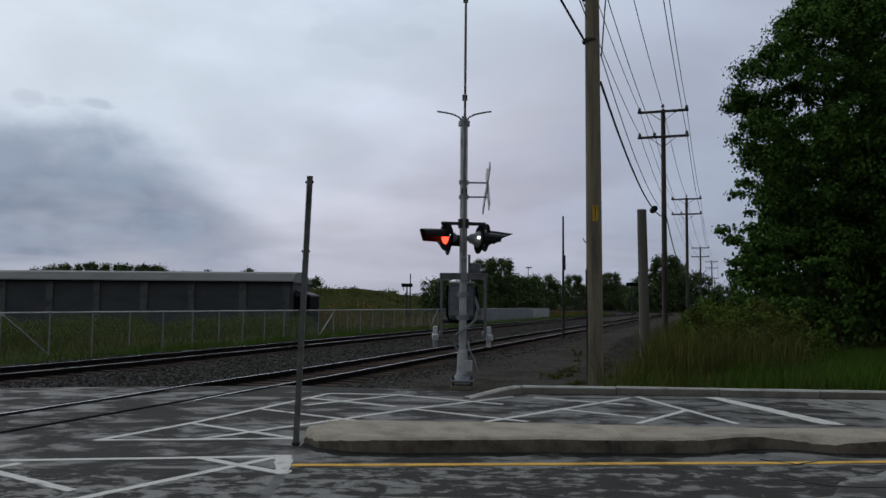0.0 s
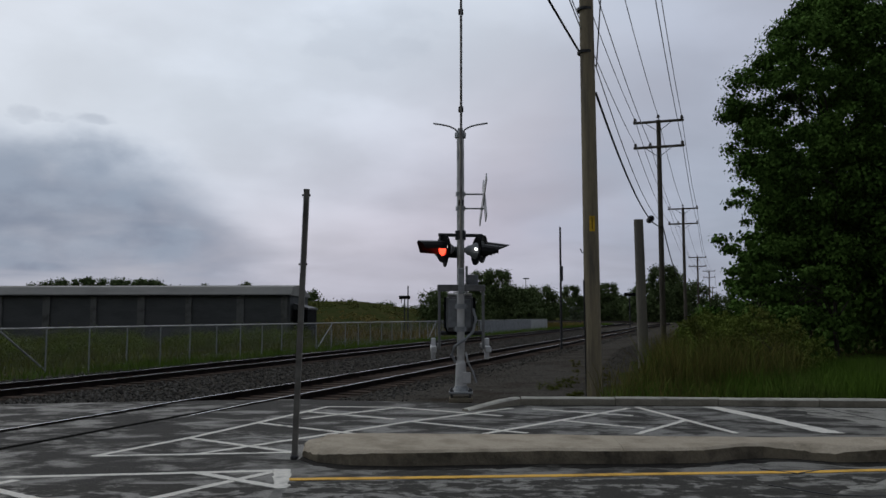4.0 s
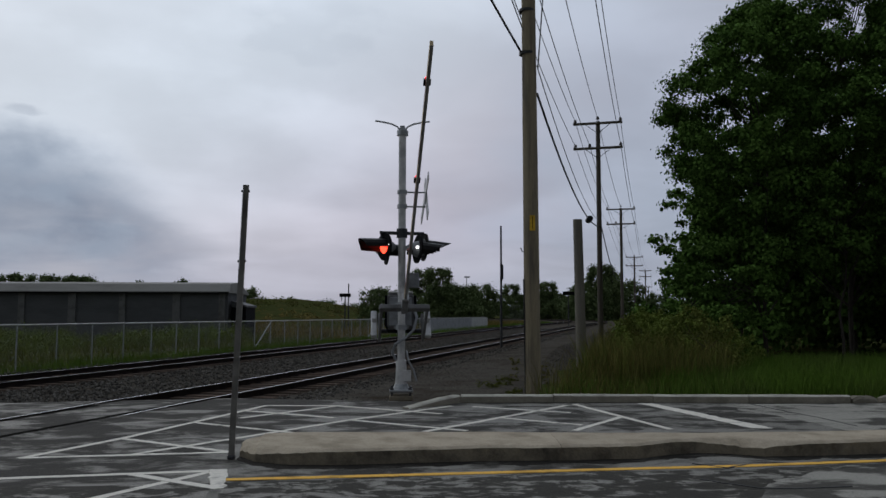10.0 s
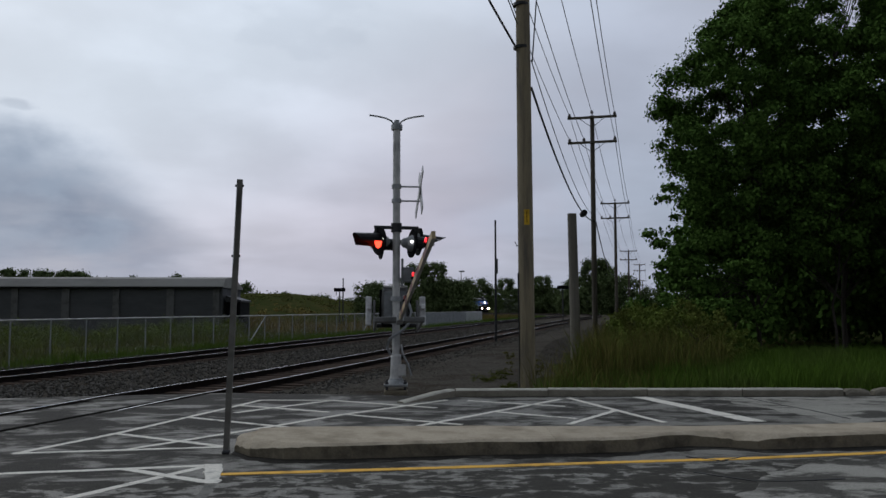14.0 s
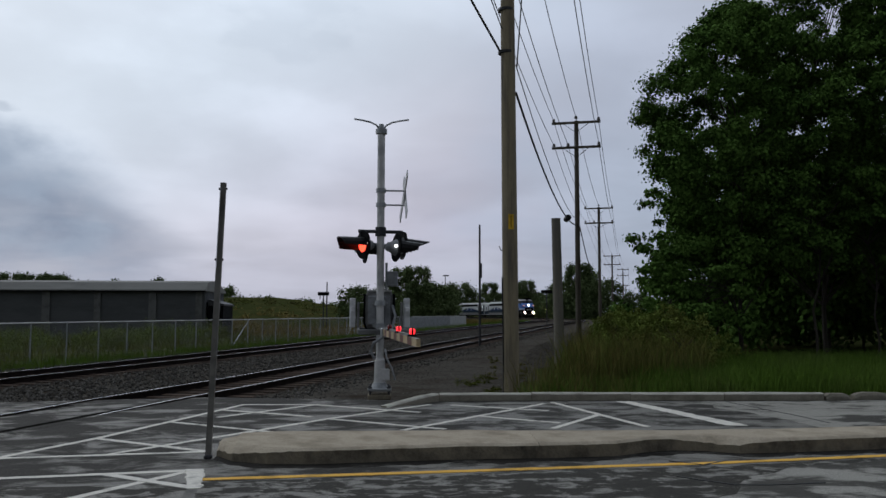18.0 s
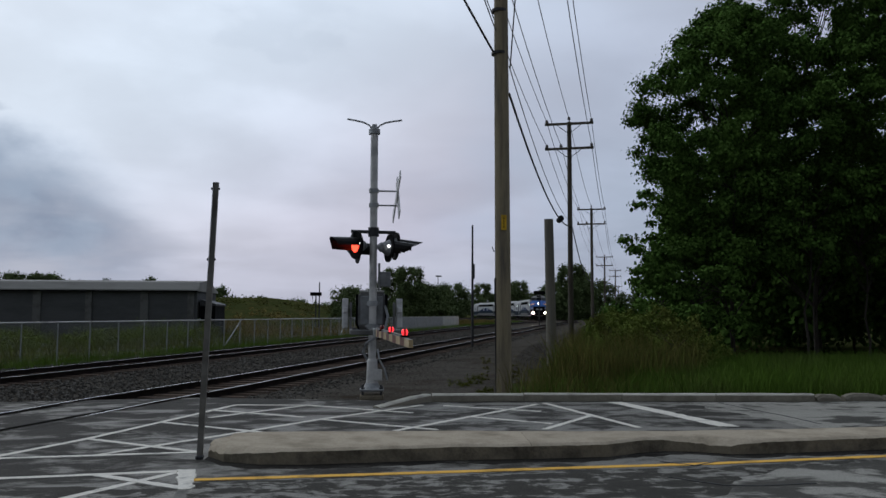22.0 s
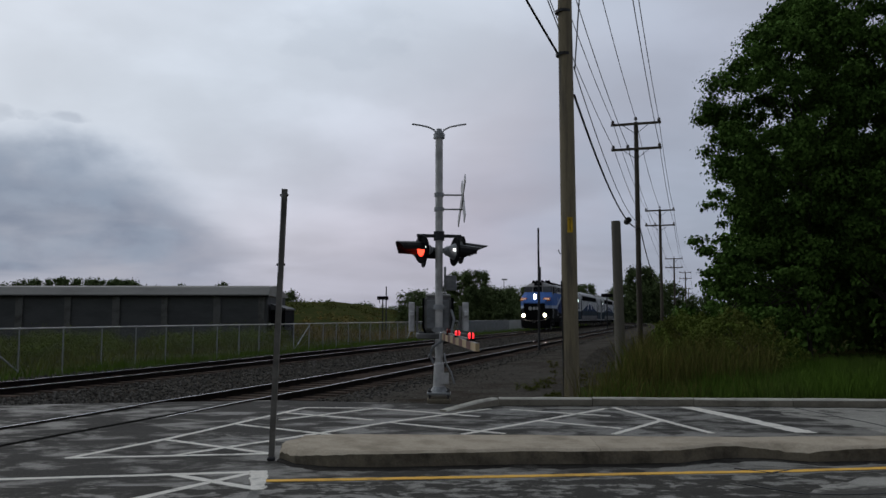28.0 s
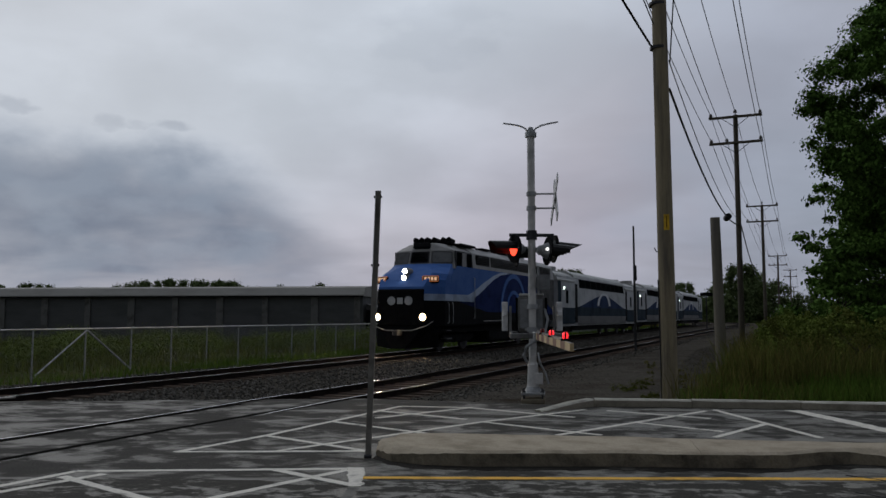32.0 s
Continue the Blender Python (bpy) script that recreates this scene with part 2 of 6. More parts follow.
KERB_TOP = shader("pale_kerb_top", (0.52, 0.50, 0.43), 0.85, vary=0.25, scale=2.5, fine=40, bump=0.4, second=(0.30, 0.28, 0.24), each=0.1, local=False, detail=8, spec=0.01)
KERB_FACE = shader("kerb_face", (0.275, 0.250, 0.200), 0.9, vary=0.3, scale=3.0, fine=35, bump=0.5, second=(0.17, 0.155, 0.12), each=0.1, local=False, detail=8, spec=0.01)
DARK_CONCRETE = shader("dark_concrete", (0.205, 0.175, 0.127), 0.9, vary=0.3, scale=3.0, fine=35, bump=0.5, second=(0.075, 0.066, 0.052), local=False, detail=8, spec=0.01)
BALLAST = shader("ballast", (0.076, 0.069, 0.059), 0.9, vary=0.75, scale=0.9, fine=11, bump=1.0, second=(0.042, 0.034, 0.026), local=False, spec=0.0)
# track bed and its stones: oil stain and shade are both in these colours
BED = shader("oily_shaded_ballast", (0.050, 0.042, 0.034), 0.9, vary=0.7, scale=0.9, fine=11, bump=1.0, second=(0.030, 0.025, 0.020), local=False, spec=0.0)
STONE_DARK = shader("oily_shaded_stone", (0.056, 0.047, 0.039), 0.85, vary=0.2, scale=4, fine=20, bump=0.2, island=0.6, local=False, spec=0.0)
STONE = shader("ballast_stone", (0.092, 0.086, 0.077), 0.85, vary=0.2, scale=4, fine=20, bump=0.2, island=0.6, local=False, spec=0.0)
MEADOW = shader("meadow", (0.042, 0.050, 0.017), 0.95, vary=0.4, scale=0.12, fine=1.6, bump=0.4, second=(0.085, 0.070, 0.028), local=False, spec=0.0)
RAIL_SIDE = shader("rusty_rail", (0.02, 0.015, 0.013), 0.9, spec=0.05, scale=4, fine=40, bump=0.2)
GROOVE = shader("dark_groove", (0.014, 0.013, 0.012), 0.95, scale=5, fine=30, bump=0.2, spec=0.0)
RAIL_TOP = shader("polished_rail", (0.60, 0.60, 0.59), 0.22, metal=1.0, vary=0.1, scale=3, fine=30, bump=0.02)
TIE = shader("creosoted_tie", (0.052, 0.038, 0.030), 0.9, vary=0.35, scale=3, fine=25, bump=0.4, stretch=(1, 6, 1), each=0.35, second=(0.125, 0.082, 0.058), spec=0.05)
SILVER = shader("aluminium_paint", (0.56, 0.55, 0.535), 0.5, metal=0.25, vary=0.1, scale=3, fine=25, bump=0.06, second=(0.30, 0.30, 0.30))
GALV = shader("galvanised_steel", (0.33, 0.34, 0.345), 0.5, metal=0.7, vary=0.15, scale=5, fine=30, bump=0.06)
DULL_STEEL = shader("weathered_steel_post", (0.18, 0.172, 0.155), 0.6, metal=0.5, vary=0.2, scale=4, fine=25, bump=0.1)
MACHINE = shader("machine_grey", (0.16, 0.16, 0.158), 0.6, vary=0.15, scale=3, fine=30, bump=0.08, spec=0.2)
CABINET = shader("cabinet_grey", (0.23, 0.24, 0.25), 0.55, vary=0.12, scale=3, fine=30, bump=0.05)
BLACK = shader("flat_black", (0.006, 0.006, 0.007), 0.8, vary=0.2, scale=6, fine=40, bump=0.05, spec=0.06)
DARK_STEEL = shader("dark_steel", (0.045, 0.045, 0.048), 0.55, metal=0.4, scale=5, fine=30, bump=0.1)
RUBBER = shader("cable_rubber", (0.012, 0.012, 0.013), 0.6, scale=5, fine=30, bump=0.05)
WIRE = shader("bare_wire", (0.09, 0.09, 0.095), 0.5, metal=0.6, scale=5, fine=30, bump=0.0)
POLE_WOOD = shader("weathered_pole", (0.245, 0.204, 0.132), 0.9, vary=0.3, scale=2.2, fine=26, bump=0.5, stretch=(3, 3, 0.25), second=(0.11, 0.095, 0.08))
POLE_DARK = shader("dark_pole", (0.10, 0.085, 0.066), 0.9, vary=0.3, scale=2.2, fine=26, bump=0.5, stretch=(3, 3, 0.25))
POLE_GREY = shader("silvered_stub", (0.165, 0.15, 0.118), 0.9, vary=0.3, scale=2.2, fine=26, bump=0.5, stretch=(3, 3, 0.25), second=(0.13, 0.12, 0.105))
PORCELAIN = shader("insulator", (0.10, 0.085, 0.08), 0.3, scale=5, fine=30, bump=0.0)
TAG_YELLOW = shader("pole_tag", (0.70, 0.42, 0.02), 0.5, vary=0.08, scale=6, fine=30, bump=0.0)
BARK = shader("bark", (0.042, 0.035, 0.028), 0.95, vary=0.4, scale=3, fine=22, bump=0.7, stretch=(2, 2, 0.4))
LEAF = shader("broad_leaf", (0.077, 0.143, 0.030), 0.85, vary=0.1, scale=0.6, fine=8, bump=0.0, second=(0.040, 0.080, 0.018), island=0.55, local=False, spec=0.015)
LEAF_FAR = shader("far_leaf", (0.105, 0.140, 0.058), 0.9, vary=0.1, scale=0.2, fine=4, bump=0.0, second=(0.062, 0.086, 0.036), island=0.4, local=False, spec=0.015)
LEAF_PALE = shader("silvery_leaf", (0.16, 0.19, 0.12), 0.9, vary=0.1, scale=0.2, fine=4, bump=0.0, island=0.3, local=False, spec=0.01)
LEAF_HILL = shader("hill_leaf", (0.10, 0.115, 0.030), 0.9, vary=0.1, scale=0.1, fine=4, bump=0.0, second=(0.10, 0.085, 0.035), island=0.35, local=False, spec=0.01)
LEAF_SHRUB = shader("shrub_leaf", (0.118, 0.158, 0.032), 0.85, vary=0.1, scale=0.6, fine=8, bump=0.0, second=(0.10, 0.105, 0.028), island=0.4, local=False, spec=0.015)
GRASS = shader("grass_blade", (0.078, 0.140, 0.020), 0.85, vary=0.1, scale=0.5, fine=6, bump=0.0, second=(0.085, 0.12, 0.030), island=0.35, local=False, spec=0.015)
WEED_BRIGHT = shader("bright_weed", (0.092, 0.105, 0.022), 0.9, vary=0.1, scale=0.8, fine=6, bump=0.0, island=0.3, local=False, spec=0.015)
WEED = shader("olive_weed", (0.108, 0.135, 0.030), 0.9, vary=0.1, scale=0.8, fine=6, bump=0.0, second=(0.125, 0.11, 0.036), island=0.4, local=False, spec=0.015)
STRAW = shader("dry_weed", (0.155, 0.135, 0.042), 0.9, vary=0.1, scale=0.7, fine=6, bump=0.0, second=(0.08, 0.085, 0.03), island=0.4, local=False, spec=0.015)
DRY_FIELD = shader("dry_field", (0.20, 0.15, 0.05), 0.9, vary=0.1, scale=0.3, fine=4, bump=0.0, second=(0.13, 0.115, 0.04), island=0.35, local=False, spec=0.01)
ROOF_PALE = shader("pale_roof", (0.38, 0.385, 0.375), 0.6, vary=0.08, scale=0.7, fine=8, bump=0.03, second=(0.30, 0.30, 0.29), stretch=(0.3, 1, 1))
SHED_WALL = shader("shed_wall", (0.104, 0.106, 0.108), 0.7, vary=0.1, scale=0.8, fine=9, bump=0.05, second=(0.080, 0.082, 0.084), stretch=(0.3, 1, 1), spec=0.02)
SHED_RIB = shader("shed_rib", (0.150, 0.149, 0.145), 0.7, vary=0.15, scale=1.5, fine=12, bump=0.05, second=(0.085, 0.083, 0.078), spec=0.02)
SHED_ROOF = shader("shed_roof", (0.28, 0.272, 0.252), 0.7, vary=0.08, scale=0.7, fine=8, bump=0.03, second=(0.22, 0.213, 0.197), stretch=(0.3, 1, 1), spec=0.02)
LOCO_BLUE = shader("engine_blue", (0.060, 0.144, 0.390), 0.6, vary=0.06, scale=1.2, fine=14, bump=0.01, second=(0.044, 0.114, 0.34), spec=0.06)
LOCO_NAVY = shader("engine_navy", (0.008, 0.022, 0.11), 0.6, vary=0.08, scale=1.2, fine=14, bump=0.01, spec=0.03)
LOCO_GREY = shader("engine_silver", (0.29, 0.285, 0.28), 0.5, vary=0.10, scale=1.2, fine=14, bump=0.02, second=(0.20, 0.195, 0.19), spec=0.2)
ENGINE_MESH = shader("engine_mesh", (0.10, 0.098, 0.095), 0.7, vary=0.15, scale=2.0, fine=20, bump=0.05, spec=0.05)
LOCO_WHITE = shader("engine_white", (0.55, 0.57, 0.60), 0.45, vary=0.06, scale=1.2, fine=14, bump=0.01)
LOCO_PALE = shader("engine_pale_blue", (0.32, 0.40, 0.54), 0.45, vary=0.06, scale=1.2, fine=14, bump=0.01)
COACH_WHITE = shader("coach_silver", (0.44, 0.45, 0.46), 0.6, vary=0.06, scale=1.0, fine=12, bump=0.01, second=(0.29, 0.30, 0.31), spec=0.08)
COACH_DUSTY = shader("coach_dusty", (0.15, 0.15, 0.15), 0.7, vary=0.08, scale=1.0, fine=12, bump=0.01, second=(0.12, 0.12, 0.12), spec=0.05)
COACH_BLUE = shader("coach_blue", (0.012, 0.03, 0.085), 0.6, vary=0.08, scale=1.0, fine=12, bump=0.01, spec=0.03)
COACH_SLATE = shader("coach_slate", (0.014, 0.028, 0.042), 0.6, vary=0.08, scale=1.0, fine=12, bump=0.01, spec=0.03)
DARK_GLASS = shader("tinted_glass", (0.006, 0.007, 0.008), 0.3, vary=0.05, scale=3, fine=10, bump=0.0, rough_vary=0.03, spec=0.0)
CAB_GLASS_SHEEN = shader("cab_glass_sheen", (0.10, 0.104, 0.108), 0.2, vary=0.12, scale=2, fine=9, bump=0.0, rough_vary=0.05, spec=0.6)
HOOD_BLACK = shader("visor_black", (0.008, 0.007, 0.007), 0.4, vary=0.2, scale=6, fine=40, bump=0.03, spec=0.16)
ARM_WHITE = shader("arm_white", (0.44, 0.335, 0.185), 0.6, vary=0.12, scale=4, fine=20, bump=0.03, second=(0.30, 0.24, 0.15))
ARM_SHADED = shader("arm_shaded", (0.23, 0.225, 0.215), 0.6, vary=0.12, scale=4, fine=20, bump=0.03)
ARM_RED = shader("arm_red", (0.12, 0.04, 0.025), 0.6, vary=0.12, scale=4, fine=20, bump=0.03)
SIGN_WHITE = shader("sign_white", (0.60, 0.60, 0.60), 0.5, vary=0.06, scale=4, fine=20, bump=0.0)
RED_LENS = lamp_material("lit_red_lens", (1.0, 0.06, 0.03), 3.2, (0.6, 0.02, 0.01))
RED_SMALL = lamp_material("lit_small_red", (1.0, 0.03, 0.04), 1.5, (0.6, 0.02, 0.02))
RED_OFF = lamp_material("dark_red_lens", (1.0, 0.05, 0.03), 0.02, (0.12, 0.01, 0.01))
WHITE_DOT = lamp_material("white_side_light", (1.0, 1.0, 1.0), 2.5)
HEADLIGHT = lamp_material("headlight", (1.0, 0.93, 0.80), 22.0)
GLARE_RING = lamp_material("lamp_glare_ring", (1.0, 0.62, 0.24), 3.0)
DITCH = lamp_material("ditch_light", (1.0, 0.80, 0.52), 600.0)
DOOR_LAMP = lamp_material("door_lamp", (0.8, 1.0, 0.9), 3.0)
AMBER_BAR = lamp_material("amber_board", (1.0, 0.62, 0.36), 0.6, (0.5, 0.3, 0.18))
AMBER_RIM = lamp_material("amber_rim", (1.0, 0.30, 0.08), 0.25, (0.5, 0.2, 0.08))


# ---- tools ----
def thing(name, at=(0, 0, 0), label="", category="", group="", kind="", turn=0.0):
    ob = new(name)
    ob.matrix_basis = pose(*at, 0, 0, turn)
    return tagged(ob, label, category, group, kind)


def part(name, bm, material, parent, label=""):
    me = bpy.data.meshes.new(name)
    bm.to_mesh(me)
    bm.free()
    ob = new(name, me)
    for m in material if isinstance(material, (list, tuple)) else [material]:
        me.materials.append(m)
    ob.parent = parent
    return tagged(ob, label)


def solo(name, bm, material, label, category, group="", kind=""):
    return tagged(part(name, bm, material, None), label, category, group, kind)


def box(bm, size, at, rot=None, bevel=0.0):
    r = bmesh.ops.create_cube(bm, size=1.0)
    m = Matrix.Translation(at) @ (rot or Matrix()) @ Matrix.Diagonal((*size, 1))
    bmesh.ops.transform(bm, matrix=m, verts=r["verts"])
    if bevel:
        edges = list({e for v in r["verts"] for e in v.link_edges})
        bmesh.ops.bevel(bm, geom=edges, offset=bevel, segments=1, affect="EDGES")
    return bm


def rod(bm, a, b, r1, r2=None, seg=10):
    a, b = Vector(a), Vector(b)
    d = b - a
    c = bmesh.ops.create_cone(bm, cap_ends=True, segments=seg, radius1=r1, radius2=r1 if r2 is None else r2, depth=d.length)
    bmesh.ops.transform(bm, matrix=Matrix.Translation((a + b) / 2) @ d.to_track_quat("Z", "Y").to_matrix().to_4x4(), verts=c["verts"])
    return bm


def pipe(bm, pts, r, seg=6):
    rings = []
    pts = [Vector(p) for p in pts]
    for i, p in enumerate(pts):
        d = (pts[min(i + 1, len(pts) - 1)] - pts[max(i - 1, 0)]).normalized()
        q = d.to_track_quat("Z", "Y")
        rings.append([bm.verts.new(p + q @ Vector((r * math.cos(k * math.tau / seg), r * math.sin(k * math.tau / seg), 0))) for k in range(seg)])
    for a, b in zip(rings, rings[1:]):
        for k in range(seg):
            bm.faces.new((a[k], a[(k + 1) % seg], b[(k + 1) % seg], b[k]))
    bm.faces.new(rings[0][::-1])
    bm.faces.new(rings[-1])
    return bm


def slab(bm, outline, z0, z1):
    """A flat-topped solid over an outline in plan."""
    lo, hi = [bm.verts.new((x, y, z0)) for x, y in outline], [bm.verts.new((x, y, z1)) for x, y in outline]
    n = len(outline)
    bm.faces.new(hi)
    bm.faces.new(lo[::-1])
    for i in range(n):
        bm.faces.new((lo[i], lo[(i + 1) % n], hi[(i + 1) % n], hi[i]))
    bmesh.ops.recalc_face_normals(bm, faces=bm.faces)
    return bm


def loft(bm, sections):
    """Joins closed rings of equal length, and caps both ends."""
    rings = [[bm.verts.new(p) for p in s] for s in sections]
    n = len(rings[0])
    for a, b in zip(rings, rings[1:]):
        for k in range(n):
            bm.faces.new((a[k], a[(k + 1) % n], b[(k + 1) % n], b[k]))
    bm.faces.new(rings[0][::-1])
    bm.faces.new(rings[-1])
    bmesh.ops.recalc_face_normals(bm, faces=bm.faces)
    return bm


def B():
    return bmesh.new()


def raw_mesh(name, verts, faces, material):
    me = bpy.data.meshes.new(name)
    verts = np.asarray(verts, np.float32).reshape(-1, 3)
    faces = np.asarray(faces, np.int32)
    n, k = faces.shape
    me.vertices.add(len(verts))
    me.vertices.foreach_set("co", verts.ravel())
    me.loops.add(n * k)
    me.loops.foreach_set("vertex_index", faces.ravel())
    me.polygons.add(n)
    me.polygons.foreach_set("loop_start", np.arange(0, n * k, k, dtype=np.int32))
    me.update(calc_edges=True)
    me.validate()
    me.materials.append(material)
    return me


# ---- the line of the railway ----
TRACK_TURN = math.atan(0.3155)
ALONG = Vector((math.sin(TRACK_TURN), math.cos(TRACK_TURN)))
LEFT = Vector((-ALONG.y, ALONG.x))
NEAR_AT, FAR_AT = Vector((-9.38, 0)), Vector((-16.2, 0))
BEND_AT, BEND_R, BEND_END = 139.5, 225.0, 140.0


def line_point(s, off=0.0):
    """A place in plan, s metres up the far track from the level of the eye, off metres to its left, and the heading there."""
    if s <= BEND_AT:
        p, turn = FAR_AT + ALONG * s, 0.0
    else:
        arc = min(s - BEND_AT, BEND_END)
        turn = arc / BEND_R
        p = FAR_AT + ALONG * BEND_AT + ALONG * (BEND_R * math.sin(turn)) + LEFT * (BEND_R * (1 - math.cos(turn)))
        extra = s - BEND_AT - arc
        p = p + (ALONG * math.cos(turn) + LEFT * math.sin(turn)) * extra
    left = LEFT * math.cos(turn) - ALONG * math.sin(turn)
    return p + left * off, turn


TRACK_GAP = (FAR_AT - NEAR_AT).dot(LEFT)


def grade(s):
    """How far the line has climbed above the crossing, s metres up it."""
    return 0.0042 * min(80.0, max(0.0, s - 22.0))


def beside(x, y):
    """Metres to the left of the near track, for a place in plan on the straight."""
    return (Vector((x, y)) - NEAR_AT).dot(LEFT)


def ground_z(x, y):
    n = beside(x, y)
    z = -0.06
    if y > 15.0:
        f = min(1.0, (y - 15.0) / 3.0)
        if n > TRACK_GAP + 2.2:
            z -= f * 0.62 * min(1.0, (n - TRACK_GAP - 2.2) / 3.0)
        elif n < -6.4:
            z -= f * 0.10 * min(1.0, (-6.4 - n) / 2.0)
        else:
            z -= 0.30 * min(1.0, (y - 15.0) / 0.5)
    far = max(0.0, math.hypot(x, y) - 60.0)
    return z + 0.25 * noise.noise((x * 0.05, y * 0.05, 0.0)) * min(1.0, far / 60.0)


# ---- ground ----
def build_ground():
    steps = [-1600, -900, -500, -300, -200, -140, -100, -75, -60] + list(range(-50, 51, 2)) + [60, 75, 100, 140, 200, 300, 500, 900, 1600]
    rows = [-400, -150, -60, -30, -15, 0, 8, 14.5] + [15.5 + i for i in range(0, 45, 1)] + [62, 66, 70, 75, 80, 90, 100, 120, 150, 200, 260, 340, 500, 800, 1300, 2200]
    v = [(x, y, ground_z(x, y)) for y in rows for x in steps]
    w = len(steps)
    f = [(j * w + i, j * w + i + 1, (j + 1) * w + i + 1, (j + 1) * w + i) for j in range(len(rows) - 1) for i in range(w - 1)]
    ob = new("ground", raw_mesh("ground", v, f, MEADOW))
    tagged(ob, "flat grassy ground with dry patches reaching the horizon", "ground", kind="structure")


def build_road():
    bm = B()
    outline = [(-140, -7.0), (140, -7.0), (140, 15.6), (9.5, 14.72), (4.5, 15.0), (1.2, 15.05), (0.2, 15.2), (-3.2, 15.9), (-5.5, 15.5), (-8.0, 15.0), (-11.0, 14.4), (-140, 12.0)]
    slab(bm, outline, -0.3, 0.0)
    solo("road", bm, ASPHALT, "worn damp grey asphalt road with paler streaks", "road", kind="structure")
    near_lane = [(-70, 7.0), (-8, 7.35), (-4.9, 7.75), (-1.75, 7.98), (-0.63, 8.08), (1.05, 8.24), (2.4, 8.38), (3.56, 8.48), (5.8, 8.81), (14, 10.16), (60, 11.4), (60, -6.9), (-70, -6.9)]
    for outline, material, label in (([(5.6, 14.55), (6.2, 11.2), (6.9, 10.4), (60, 12.4), (60, 15.1), (9.5, 14.55)], PALE_ASPHALT, "paler old asphalt stretch of the road"),
                                     ([(2.2, 3.0), (2.9, 7.0), (3.3, 7.5), (3.9, 8.05), (4.6, 8.5), (6.0, 8.72), (14, 10.0), (40, 10.6), (40, 3.0)], PALE_ASPHALT, "pale asphalt stretch of the lane"),
                                     (near_lane, LANE_ASPHALT, "dark damp asphalt lane with pale ragged patches")):
        ragged = []
        for (ax, ay), (bx, by) in zip(outline, outline[1:] + outline[:1]):
            count = max(1, int(min(math.dist((ax, ay), (bx, by)), 8.0) / 0.12))
            for k in range(count):
                f = k / count
                x, y = ax + (bx - ax) * f, ay + (by - ay) * f
                wild = 1.0 if material == PALE_ASPHALT else 0.3
                ragged.append((x + wild * (0.25 * noise.noise((x * 2.1, y * 2.1, 3)) + 0.1 * noise.noise((x * 9, y * 9, 5))), y + wild * (0.10 * noise.noise((x * 1.9, y * 1.9, 8)) + 0.05 * noise.noise((x * 8, y * 8, 1))) * (y < 14)))
        bm = B()
        slab(bm, ragged, -0.1, 0.003 if material == PALE_ASPHALT else 0.002)
        solo("road_patch", bm, material, label, "road", kind="structure")


def worn(outline, step=0.06, amp=0.012):
    """An outline in plan with its edges worn ragged."""
    out = []
    for (ax, ay), (bx, by) in zip(outline, outline[1:] + outline[:1]):
        count = max(1, int(math.dist((ax, ay), (bx, by)) / step))
        for k in range(count):
            x, y = ax + (bx - ax) * k / count, ay + (by - ay) * k / count
            out.append((x + amp * noise.noise((x * 11, y * 11, 2.5)), y + amp * (noise.noise((x * 11, y * 11, 7.5)) + 0.7 * noise.noise((x * 27, y * 27, 4.5)))))
    return out


def stripe(bm, pts, wide, z=0.004):
    for (ax, ay), (bx, by) in zip(pts, pts[1:]):
        a, b = Vector((ax, ay)), Vector((bx, by))
        n = (b - a).normalized().orthogonal() * wide / 2
        slab(bm, worn([tuple(a - n), tuple(b - n), tuple(b + n), tuple(a + n)]), 0.0005, z)


